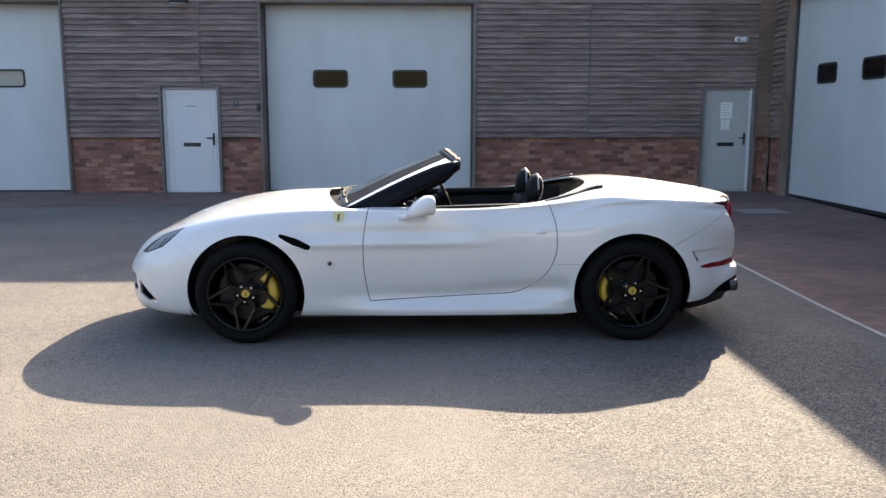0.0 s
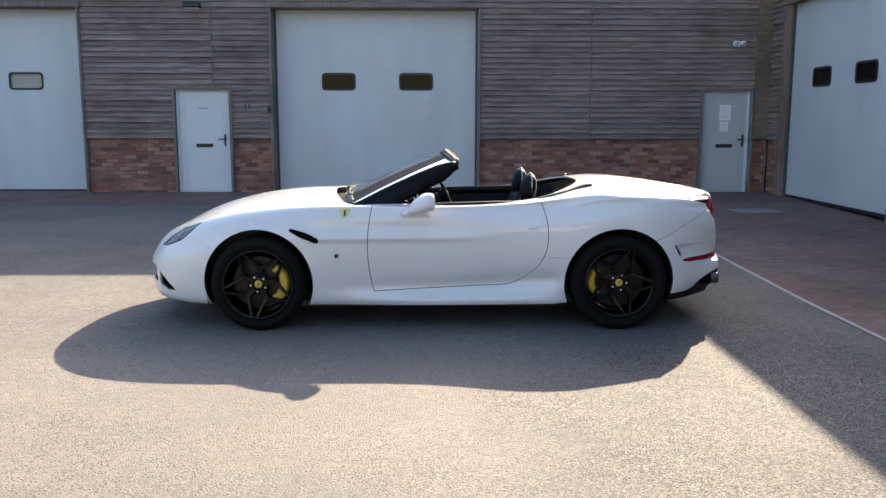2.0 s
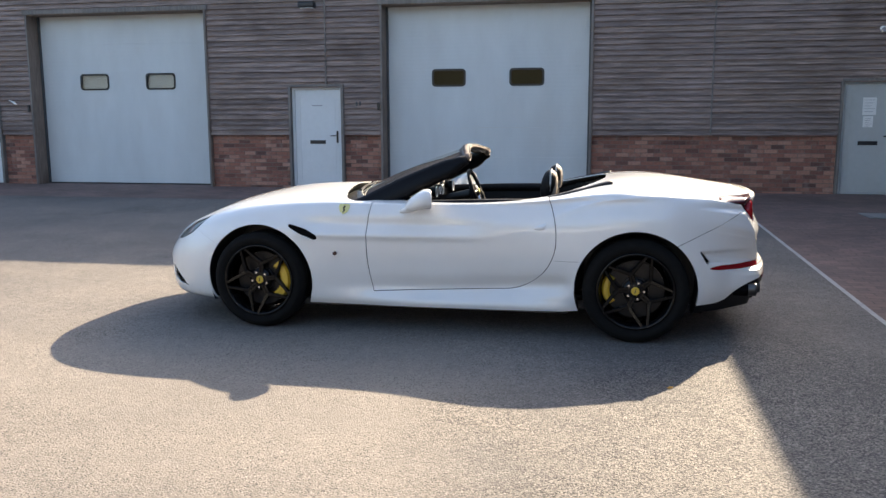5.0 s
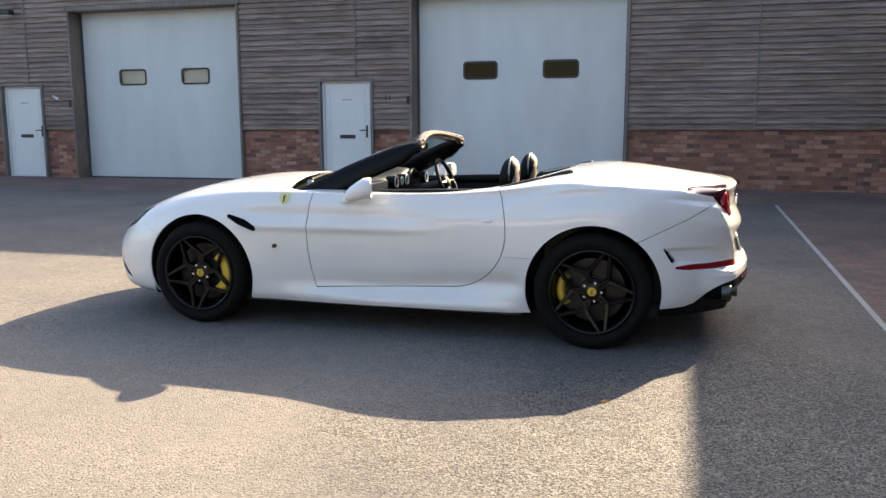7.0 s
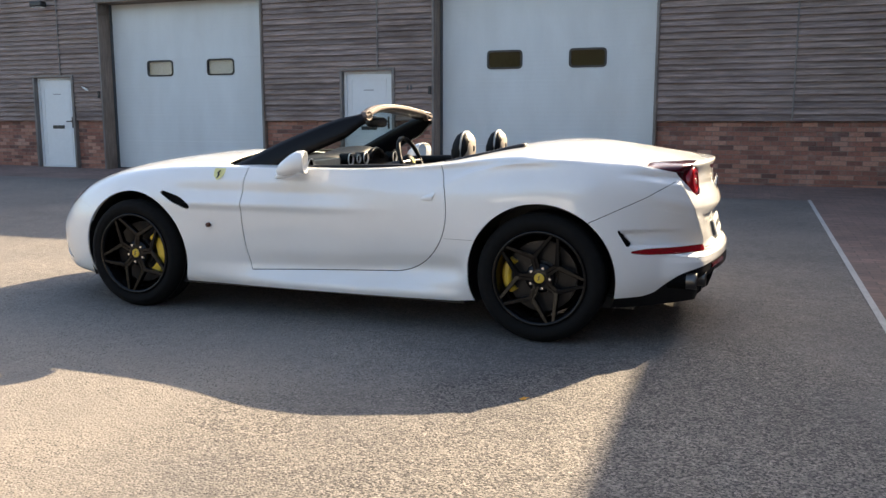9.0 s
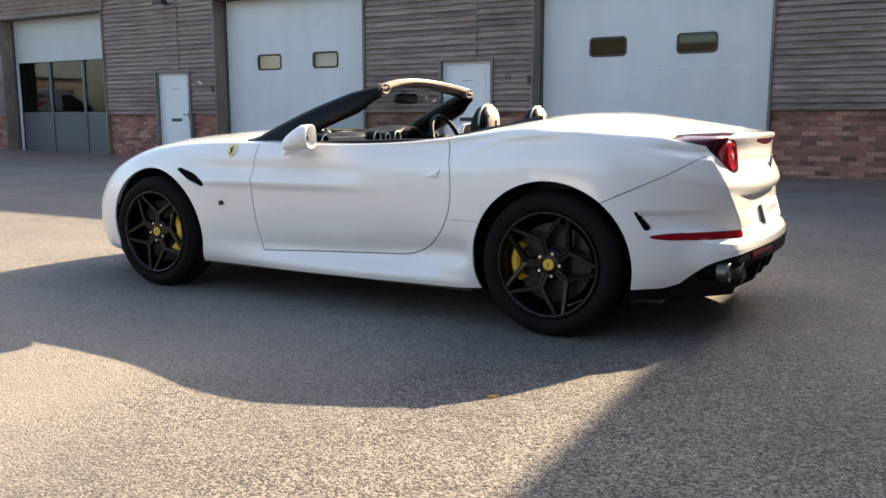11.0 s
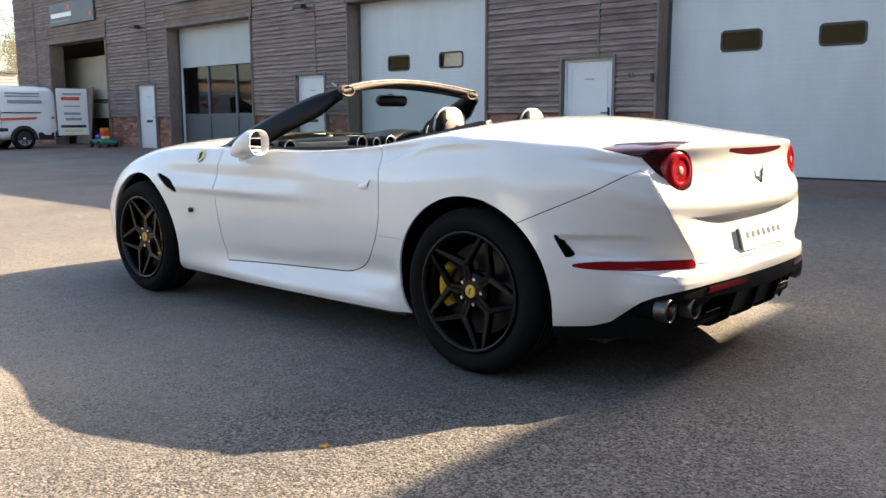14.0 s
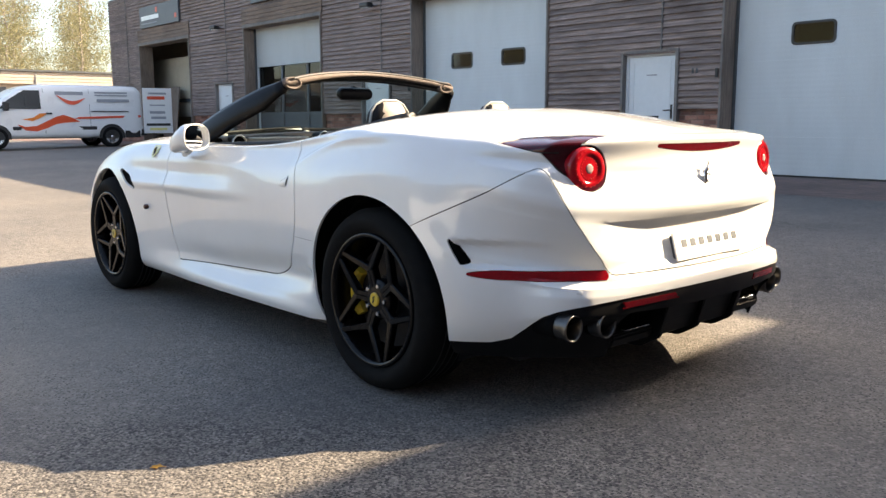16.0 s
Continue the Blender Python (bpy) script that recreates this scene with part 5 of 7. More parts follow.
def exhaust(s):
    for i, lat in enumerate((0.690, 0.561)):
        bm3 = bmesh.new()
        x = 2.251 + 0.041 * i
        lathe(bm3, [(0.043, -0.085), (0.044, -0.02), (0.046, 0.0), (0.043, 0.004), (0.040, -0.004), (0.038, -0.18)], axis="x", seg=32, at=(x, s * lat, 0.350 - 0.002 * i))
        e = part("exhaust_tip", bm3, EXHAUST, car, "brushed steel exhaust tip", smooth=True)
        bm3 = bmesh.new()
        lathe(bm3, [(0.0, -0.12), (0.038, -0.12)], axis="x", seg=24, at=(x, s * lat, 0.350 - 0.002 * i))
        part("bore", bm3, BLACK, e)
        bm3 = bmesh.new()
        lathe(bm3, [(0.0455, -0.25), (0.0450, -0.052)], axis="x", seg=28, at=(x, s * lat, 0.350 - 0.002 * i))
        part("shroud", bm3, VOID, e, smooth=True)


both(exhaust)


def sensor(s):
    """A small round parking sensor let into the rear bumper."""
    for x, lat, z2 in ((2.250, 0.670, 0.466),):
        bm3 = bmesh.new()
        ax = Vector((0.70, s * 0.71, 0.0)).normalized()
        near = flat[np.argmin((np.abs(flat[:, 1]) - lat) ** 2 + (flat[:, 2] - z2) ** 2 + 0.3 * (flat[:, 0] - x) ** 2)]
        lathe(bm3, [(0.0105, -0.010), (0.0105, 0.0005), (0.009, 0.0012), (0.0, 0.0014)], axis="x", seg=20)
        bmesh.ops.transform(bm3, matrix=Matrix.Translation(Vector((near[0], s * near[1], near[2]))) @ ax.to_track_quat("X", "Z").to_matrix().to_4x4(), verts=bm3.verts)
        part("parking_sensor", bm3, PAINT, car, smooth=True)


both(sensor)
# diffuser: a solid middle with three shallow fins, and at each side a dark slot over a lip
def swept(prof, y0, y1, bevel=0.006):
    bm3 = bmesh.new()
    slab(bm3, prof, y1 - y0, lambda u, v, d: (u, y0 + d, v))
    bmesh.ops.bevel(bm3, geom=list(bm3.edges), offset=bevel, segments=2, affect="EDGES")
    return bm3


dif = part("diffuser", swept([(1.98, 0.205), (2.19, 0.215), (2.268, 0.252), (2.290, 0.31), (2.318, 0.41), (2.10, 0.42)], -0.262, 0.262), APRON, car, "satin black diffuser")
for lat in (-0.25, 0.0, 0.25):
    part("fin", swept([(2.02, 0.195), (2.215, 0.205), (2.292, 0.250), (2.312, 0.31), (2.334, 0.385), (2.02, 0.40)], lat - 0.013, lat + 0.013, 0.005), APRON, dif)
for s in (-1, 1):
    y0, y1 = sorted((s * 0.262, s * 0.505))
    part("slot_back", boxm(2.13, 2.17, y0, y1, 0.22, 0.43), VOID, dif)
    part("lip", swept([(2.02, 0.225), (2.20, 0.232), (2.262, 0.252), (2.275, 0.285), (2.262, 0.300), (2.05, 0.300)], y0, y1, 0.007), APRON, dif)
    part("slot_trim", boxm(2.262, 2.284, *sorted((s * 0.305, s * 0.447)), 0.305, 0.311, bevel=0.002), CHROME, dif)
# plate: lettering as bars
PLATE_Y = 0.022


def on_plate(y0, y1, u0, u1, d0, d1, bevel=0.0):
    """A flat piece on the leaning plate: u up along it, d out from its back."""
    bm3 = boxm(d0, d1, y0, y1, u0, u1, bevel=bevel)
    bmesh.ops.transform(bm3, matrix=pose(2.328, PLATE_Y, 0.532, 0, -16, 0), verts=bm3.verts)
    return bm3


pl = part("rear_plate", on_plate(-0.240, 0.240, 0.0, 0.104, 0.0, 0.008, 0.002), PAPER, car, "white show plate with dark lettering bars")
# dark block behind the plate stands for the shade of its stand-off
part("plate_shade_block", on_plate(-0.228, 0.228, 0.008, 0.096, -0.055, -0.001, 0.004), SLATE, pl, "dark block for the shade behind the plate")
for i in range(7):
    y0 = -0.196 + i * 0.0575
    part("letter_bar", on_plate(y0, y0 + 0.032, 0.046, 0.074, 0.0085, 0.0095), SLATE, pl)
part("small_print_bar", on_plate(-0.05, 0.21, 0.006, 0.011, 0.0085, 0.0095), GREY_INK, pl)
part("plate_lamp", boxm(2.262, 2.290, -0.05, 0.05, 0.690, 0.704, bevel=0.003), BLACK, car)
# emblem on the tail, a plain upright shape
bm3 = bmesh.new()
tube(bm3, [(2.302, -0.02, 0.785), (2.303, -0.004, 0.815), (2.303, -0.014, 0.845), (2.303, 0.012, 0.868), (2.303, 0.004, 0.885)], [0.005, 0.008, 0.010, 0.008, 0.004], 8)
tube(bm3, [(2.303, -0.012, 0.845), (2.303, 0.03, 0.83)], [0.006, 0.003], 6)
tube(bm3, [(2.303, -0.006, 0.82), (2.303, 0.022, 0.80)], [0.006, 0.003], 6)
part("tail_emblem", bm3, CHROME, car, "small chrome emblem", smooth=True)


def flank(s):
    # shield badge, side lamp dot, door handle
    bm3 = bmesh.new()
    out = [(-0.037, 0.036), (0.037, 0.036), (0.040, 0.016), (0.031, -0.016), (0.0, -0.040), (-0.031, -0.016), (-0.040, 0.016)]
    slab(bm3, out, 0.004, lambda u, v, d: (-0.571 + u, s * (0.900 - 0.62 * v + d - 0.0015), 0.872 + 0.92 * v))
    bmesh.ops.recalc_face_normals(bm3, faces=bm3.faces)
    bd = part("shield_badge", bm3, BADGE_YELLOW, car, "small yellow shield badge")
    bm3 = bmesh.new()
    tube(bm3, [(-0.578, s * 0.917, 0.845), (-0.568, s * 0.909, 0.865), (-0.576, s * 0.903, 0.88), (-0.562, s * 0.897, 0.893)], [0.004, 0.006, 0.006, 0.003], 6)
    part("emblem", bm3, BLACK, bd)
    bm3 = bmesh.new()
    lathe(bm3, [(0.0, s * 0.962), (0.010, s * 0.961), (0.014, s * 0.957), (0.014, s * 0.94)], seg=20, at=(-0.633, 0, 0.560))
    part("side_repeater", bm3, REPEATER, car, smooth=True)
    # handle: a leaf that rises from a point; a black face at its end paints the hollow's shade
    dr = doors[0] if s < 0 else doors[1]
    bm3 = bmesh.new()
    rows = []
    for i in range(8):
        u = i / 7
        mid_z, half, out = 0.757 + 0.016 * u, 0.003 + 0.028 * u ** 0.8, 0.002 + 0.016 * math.sin(0.5 * math.pi * u)
        rows.append([bm3.verts.new((0.742 + 0.098 * u + 0.010 * u * b2, s * (0.908 + out * a2), mid_z + half * b2)) for a2, b2 in ((-0.2, 1.0), (0.55, 0.9), (0.95, 0.35), (1.0, -0.25), (0.6, -0.85), (-0.2, -1.0))])
    for A, B in zip(rows, rows[1:]):
        for j in range(5):
            bm3.faces.new((A[j], A[j + 1], B[j + 1], B[j]))
    bm3.faces.new(rows[0])
    bmesh.ops.recalc_face_normals(bm3, faces=bm3.faces)
    hd2 = part("door_handle", bm3, PAINT, dr, smooth=True)
    bm3 = bmesh.new()
    bm3.faces.new([bm3.verts.new(v) for v in [(0.838 + 0.010 * b2, s * (0.908 + 0.016 * a2), 0.773 + 0.029 * b2) for a2, b2 in ((-0.2, 0.95), (0.5, 0.86), (0.9, 0.33), (0.95, -0.25), (0.55, -0.8), (-0.2, -0.95))]])
    part("handle_end_shade", bm3, SATIN_BLACK, hd2)


both(flank)


# ---- windscreen: pillars, header, glass, mirror ----
def screen_edge(t):
    """The line of the pillar from its foot to the header's end, t in 0..1: x, half-width, z."""
    x = -0.47 + 0.715 * t
    return x, 0.775 - 0.220 * t + 0.02 * math.sin(math.pi * t), 0.905 + 0.322 * t + 0.016 * math.sin(math.pi * t)


def screen_pt(t, q, lift=0.0):
    """A point of the screen: t up the pillar, q -1..1 across."""
    x, w, z2 = screen_edge(t)
    bow = 1 - q * q
    return Vector((x - (0.19 - 0.11 * t) * bow, q * w, z2 + (0.040 + 0.018 * t) * bow + lift))


bm3 = bmesh.new()
N, M2 = 16, 24
gp = [[bm3.verts.new(screen_pt(i / N, -1 + 2 * j / M2)) for j in range(M2 + 1)] for i in range(N + 1)]
for i in range(N):
    for j in range(M2):
        bm3.faces.new((gp[i][j], gp[i][j + 1], gp[i + 1][j + 1], gp[i + 1][j]))
ws = part("windscreen", bm3, SCREEN_GLASS, car, "clear raked windscreen", smooth=True)
ws.visible_shadow = False


bm3 = bmesh.new()
gp = [[bm3.verts.new(screen_pt(0.90 + 0.025 * i, -0.99 + 1.98 * j / M2, -0.004)) for j in range(M2 + 1)] for i in range(5)]
for i in range(4):
    for j in range(M2):
        bm3.faces.new((gp[i][j], gp[i][j + 1], gp[i + 1][j + 1], gp[i + 1][j]))
part("shade_band", bm3, SATIN_BLACK, car, "black band along the top of the screen", smooth=True)


def pillar(s):
    bm3 = bmesh.new()
    rows = []
    n = 18
    for i in range(n + 1):
        t = -0.10 + 1.10 * i / n
        c = screen_pt(max(t, 0), s * 1.0)
        if t < 0:
            c = c + Vector((t * 0.9, s * -0.02 * t, t * 0.32))
        d = Vector((0.9, -s * 0.20, 0.40)).normalized()
        o = Vector((0.10, s, 0.30)).normalized()
        up = d.cross(o) * (1 if s > 0 else -1)
        if up.z < 0:
            up = -up
        wd, hh = 0.036 - 0.008 * max(0, t), (0.042 + 0.012 * (1 - max(t, 0))) * (1 - 0.45 * smoothstep(0.80, 1.0, t))
        sec = [(-0.9, 0.55), (-0.2, 0.95), (0.55, 0.85), (1.0, 0.2), (0.95, -1.4), (0.35, -2.2), (-0.1, -1.9), (-0.75, -0.5)]
        rows.append([bm3.verts.new(c + o * (a * wd - 0.006) + up * (b * hh - 0.008)) for a, b in sec])
    for A, B in zip(rows, rows[1:]):
        for j in range(8):
            bm3.faces.new((A[j], A[(j + 1) % 8], B[(j + 1) % 8], B[j]))
    bm3.faces.new(rows[0][::-1])
    bm3.faces.new(rows[-1])
    bmesh.ops.recalc_face_normals(bm3, faces=bm3.faces)
    part("windscreen_pillar", bm3, PILLAR, car, "gloss black windscreen pillar", smooth=True)


both(pillar)
# header: black bow with a bleached seal along its rear face, a latch socket at each end
bm3, bm4 = bmesh.new(), bmesh.new()
R3, R4 = [], []
for j in range(41):
    q = -1.02 + 2.04 * j / 40
    c = screen_pt(1.0, q)
    kt = 1 - 0.42 * smoothstep(0.80, 1.0, abs(q))
    R3.append([bm3.verts.new(c + kt * Vector(v)) for v in ((-0.035, 0, -0.006), (-0.015, 0, 0.014), (0.012, 0, 0.017), (0.032, 0, 0.008), (0.037, 0, -0.020), (0.02, 0, -0.030), (-0.02, 0, -0.028))])
    e = 0.010 * (1 - abs(q)) - 0.02 * max(0, abs(q) - 0.9)
    R4.append([bm4.verts.new(c + kt * Vector(v)) for v in ((-0.010, 0, 0.017), (0.015, 0, 0.020), (0.038, 0, 0.013), (0.047, 0, 0.000), (0.044, 0, -0.020 + e), (0.034, 0, -0.022 + e), (0.030, 0, 0.004))])
for bmx, R in ((bm3, R3), (bm4, R4)):
    n = len(R[0])
    for A, B in zip(R, R[1:]):
        for j in range(n):
            bmx.faces.new((A[j], A[(j + 1) % n], B[(j + 1) % n], B[j]))
    bmx.faces.new(R[0][::-1])
    bmx.faces.new(R[-1])
    bmesh.ops.recalc_face_normals(bmx, faces=bmx.faces)
hd = part("header_rail", bm3, SATIN_BLACK, car, "black windscreen header", smooth=True)
sl = part("header_seal", bm4, SEAL, hd, "bleached rubber seal", smooth=True)
bm3 = bmesh.new()
tube(bm3, [screen_pt(1.0, -0.93 + 1.86 * j / 40) + Vector((0.039, 0, 0.0125)) for j in range(41)], 0.0045, 6)
part("seam", bm3, BLACK, sl)
for s in (-1, 1):
    c = screen_pt(1.0, s * 0.935)
    bm3 = bmesh.new()
    lathe(bm3, [(0.034, 0.0), (0.035, 0.028), (0.031, 0.036), (0.026, 0.034), (0.023, 0.022), (0.0, 0.020)], axis="x", seg=24)
    bmesh.ops.transform(bm3, matrix=Matrix.Translation(Vector((c.x, c.y, c.z - 0.010))) @ Matrix.Diagonal((1, 1.55, 0.92, 1)), verts=bm3.verts)
    lt = part("latch_socket", bm3, SEAL, hd, smooth=True)
    bm3 = bmesh.new()
    box(bm3, c.x + 0.016, c.x + 0.030, c.y - 0.022, c.y + 0.022, c.z - 0.022, c.z + 0.002, bevel=0.005)
    part("latch", bm3, BLACK, lt)
bm3 = bmesh.new()
box(bm3, -0.030, 0.030, -0.112, 0.112, -0.052, 0.046, bevel=0.029, seg=4)
for v in bm3.verts:
    v.co.z *= 1 - 0.60 * (abs(v.co.y) / 0.112) ** 2.4
bmesh.ops.transform(bm3, matrix=Matrix.Translation(Vector((0.085, -0.01, 1.186))) @ pose(0, 0, 0, 0, 8, -6), verts=bm3.verts)
rv = part("rear_view_mirror", bm3, SATIN_BLACK, car, "black rear-view mirror", smooth=True)
bm3 = bmesh.new()
tube(bm3, [screen_pt(0.86, 0) + Vector((0.01, 0, -0.030)), Vector((0.075, -0.01, 1.19))], [0.022, 0.014])
part("stalk", bm3, SATIN_BLACK, rv)
# scuttle and wipers
bm3 = bmesh.new()
A = [bm3.verts.new((-0.75 + 0.17 * q * q, 0.86 * q, 0.925 - 0.085 * q * q)) for q in steps(-1, 1, 20)]
B = [bm3.verts.new((screen_pt(0, q).x + 0.05, 0.86 * q, screen_pt(0, q).z - 0.025)) for q in steps(-1, 1, 20)]
for i in range(20):
    bm3.faces.new((A[i], A[i + 1], B[i + 1], B[i]))
part("scuttle", bm3, APRON, car, "black plastic scuttle", smooth=True)
for y0, y1 in ((-0.50, 0.05), (0.10, 0.62)):
    bm3 = bmesh.new()
    q0, q1 = y0 / 0.8, y1 / 0.8
    tube(bm3, [screen_pt(0.02, q0, 0.03), screen_pt(0.05, (q0 + q1) / 2, 0.022), screen_pt(0.10, q1, 0.014)], [0.012, 0.009, 0.006], 8)
    wp = part("wiper", bm3, APRON, car)
    bm3 = bmesh.new()
    yp = y0 + 0.02
    xp = -0.64 + 0.15 * (yp / 0.74) ** 2
    lathe(bm3, [(0.024, -0.05), (0.022, 0.012), (0.014, 0.022), (0.0, 0.024)], axis="z", seg=16, at=(xp, yp, 0.955 - 0.05 * yp * yp))
    part("wiper_pivot", bm3, GREY_TRIM, wp, "grey wiper pivot cap", smooth=True)


# ---- door mirrors ----
def door_mirror(s):
    bm3 = bmesh.new()
    rows = []
    prof = [(-0.165, 0.005), (-0.155, 0.028), (-0.12, 0.050), (-0.07, 0.066), (-0.02, 0.074), (0.02, 0.076), (0.032, 0.073)]
    for x, r in prof:
        rows.append([bm3.verts.new((x, 1.27 * r * math.copysign(abs(math.cos(t)) ** 0.75, math.cos(t)), r * math.copysign(abs(math.sin(t)) ** 0.78, math.sin(t)) * (0.90 if math.sin(t) > 0 else 0.84) + 0.34 * min(0.0, x + 0.02))) for t in [2 * math.pi * j / 28 for j in range(28)]])
    for back, k2 in ((0.0, 0.955), (-0.008, 0.93), (-0.034, 0.90)):
        rows.append([bm3.verts.new((v.co.x + back, v.co.y * k2, v.co.z * k2)) for v in rows[6]])
    for A, B in zip(rows, rows[1:]):
        for j in range(28):
            bm3.faces.new((A[j], A[(j + 1) % 28], B[(j + 1) % 28], B[j]))
    bm3.faces.new(rows[0][::-1])
    bmesh.ops.recalc_face_normals(bm3, faces=bm3.faces)
    mo = part("door_mirror", bm3, PAINT, car, "white door mirror housing", smooth=True)
    mo.matrix_basis = pose(0.034, s * 0.960, 0.954, 0, 0, s * -18) @ Matrix.Diagonal((0.88, 0.90, 1.02, 1))
    bm3 = bmesh.new()
    bm3.faces.new([bm3.verts.new((0.004, 1.27 * 0.066 * math.copysign(abs(math.cos(t)) ** 0.75, math.cos(t)), 0.059 * math.copysign(abs(math.sin(t)) ** 0.78, math.sin(t)) + 0.003)) for t in [2 * math.pi * j / 28 for j in range(28)]])
    part("mirror_glass", bm3, MIRROR, mo, "silver mirror glass")
    bm3 = bmesh.new()
    tube(bm3, [(-0.195, -s * 0.110, -0.090), (-0.165, -s * 0.085, -0.080), (-0.105, -s * 0.045, -0.058), (-0.045, -s * 0.015, -0.035)], [0.012, 0.020, 0.031, 0.035], 14)
    part("mirror_foot", bm3, PAINT, mo, smooth=True)


both(door_mirror)

# ---- cabin ----
bm3 = bmesh.new()
# tub: inner door faces, rear bulkhead, floor
n = 30
line = []
for i in range(n + 1):
    x = -0.55 + 1.70 * i / n
    line.append((x, min(0.742, 0.742 * math.sqrt(max(0.0, 1 - max(0, (x - 0.80) / 0.40) ** 3)))))
for s in (-1, 1):
    top = [bm3.verts.new((x, s * y, 0.915 + 0.06 * smoothstep(0.6, 1.2, x))) for x, y in line]
    mid = [bm3.verts.new((x - 0.02, s * max(0, y - 0.03), 0.70)) for x, y in line]
    low = [bm3.verts.new((x - 0.06, s * max(0, y - 0.10), 0.26)) for x, y in line]
    for a, b in ((top, mid), (mid, low)):
        for i in range(n):
            bm3.faces.new((a[i], a[i + 1], b[i + 1], b[i]))
box(bm3, -0.6, 1.1, -0.64, 0.64, 0.24, 0.26)
part("cabin_tub", bm3, LEATHER, car, "black leather cabin lining")


def cabin_rail(s):
    """The finisher along the top of the door, and its slimmer length out to the rear deck."""
    for name, lo, hi, thick, mat, label in (("door_top_rail", -0.42, 0.85, 1.0, LEATHER, "black leather door top"), ("deck_rail", 0.85, 1.285, 0.85, BLACK, "black rail beside the rear deck"), ("deck_seal", 0.84, 1.285, 0.50, LEATHER, "thin black seal under the deck rail")):
        bm3 = bmesh.new()
        rows = []
        for i in range(17):
            x = lo + (hi - lo) * i / 16
            z2 = 0.906 + 0.026 * smoothstep(-0.4, 0.7, x) + 0.082 * smoothstep(0.7, 1.2, x) + 0.036 * smoothstep(1.08, 1.30, x)
            y = 0.772 - 0.024 * smoothstep(0.3, 1.2, x) - 0.145 * smoothstep(0.90, 1.30, x)
            if name == "deck_rail":
                z2 += 0.008
            if name == "deck_seal":
                y += 0.012
                z2 -= 0.004
            rows.append([bm3.verts.new((x, s * (y + a * thick), z2 + b * thick)) for a, b in ((0.022, -0.004), (0.016, 0.010), (-0.035, 0.014), (-0.050, 0.0), (-0.045, -0.05), (0.01, -0.03))])
        for A, B in zip(rows, rows[1:]):
            for j in range(6):
                bm3.faces.new((A[j], A[(j + 1) % 6], B[(j + 1) % 6], B[j]))
        bm3.faces.new(rows[0][::-1])
        bm3.faces.new(rows[-1])
        bmesh.ops.recalc_face_normals(bm3, faces=bm3.faces)
        part(name, bm3, mat, car, label, smooth=True)


both(cabin_rail)
# dashboard: a swept hood with round vents
bm3 = bmesh.new()
sec = [(-0.56, 0.925), (-0.38, 0.960), (-0.24, 0.975), (-0.14, 0.970), (-0.105, 0.940), (-0.115, 0.86), (-0.13, 0.66), (-0.30, 0.60)]
rows = []
for j in range(33):
    q = -1 + 2 * j / 32
    hump = 0.045 * math.exp(-((q - 0.48) / 0.20) ** 2)
    rows.append([bm3.verts.new((x + 0.01 * q * q, 0.725 * q, z2 + (hump if 1 <= i <= 4 else 0) - 0.025 * q * q)) for i, (x, z2) in enumerate(sec)])
for A, B in zip(rows, rows[1:]):
    for j in range(len(sec) - 1):
        bm3.faces.new((A[j], A[j + 1], B[j + 1], B[j]))
bmesh.ops.recalc_face_normals(bm3, faces=bm3.faces)
dash = part("dashboard", bm3, LEATHER, car, "black leather dashboard", smooth=True)
for y in (-0.652, -0.122, 0.0, 0.118, 0.652):
    bm3 = bmesh.new()
    rr = 0.033 if abs(y) < 0.05 else 0.044
    vx, vz = (-0.078, 0.920) if abs(y) > 0.5 else (-0.068, 0.934)
    lathe(bm3, [(rr - 0.002, 0.006), (rr, 0.012), (rr - 0.004, 0.016), (rr - 0.008, 0.012), (rr - 0.009, 0.004)], axis="x", seg=28, at=(vx, y, vz))
    vt = part("air_vent", bm3, VENT_RING, dash, "silver ringed round air vent", smooth=True)
    bm3 = bmesh.new()
    lathe(bm3, [(0.0, 0.004), (0.009, 0.002), (0.011, -0.010), (rr - 0.009, -0.012), (rr - 0.008, 0.006), (rr - 0.001, 0.008), (rr - 0.001, -0.06)], axis="x", seg=20, at=(vx, y, vz))
    part("vent_core", bm3, APRON, vt)
bm3 = bmesh.new()
box(bm3, -0.118, -0.098, -0.585, -0.195, 0.880, 0.948, bevel=0.008, seg=2)
part("dash_panel", bm3, DASH_GREY, dash, "pale grey dashboard panel")
# centre tunnel
part("centre_console", boxm(-0.12, 0.95, -0.12, 0.12, 0.25, 0.60, bevel=0.03, seg=2), LEATHER, car)
part("dash_strip", boxm(-0.108, -0.097, -0.56, 0.12, 0.872, 0.879), CHROME, dash)

# steering wheel on the far side (right-hand drive)
st = new("steering_wheel")
st.parent = car
st.matrix_basis = pose(0.190, 0.355, 0.905, 0, -22, 0)
bm3 = bmesh.new()
tube(bm3, [(0, 0.178 * math.cos(t), 0.178 * math.sin(t)) for t in [2 * math.pi * j / 40 for j in range(40)]], 0.016, 10, closed=True)
part("wheel_rim", bm3, LEATHER, st, smooth=True)
bm3 = bmesh.new()
lathe(bm3, [(0.0, 0.018), (0.045, 0.012), (0.060, -0.01), (0.055, -0.05)], axis="x", seg=24)
bs = part("boss", bm3, LEATHER, st, smooth=True)
bm3 = bmesh.new()
lathe(bm3, [(0.0, 0.0215), (0.020, 0.020), (0.022, 0.014)], axis="x", seg=20)
part("centre_badge", bm3, BADGE_YELLOW, bs)
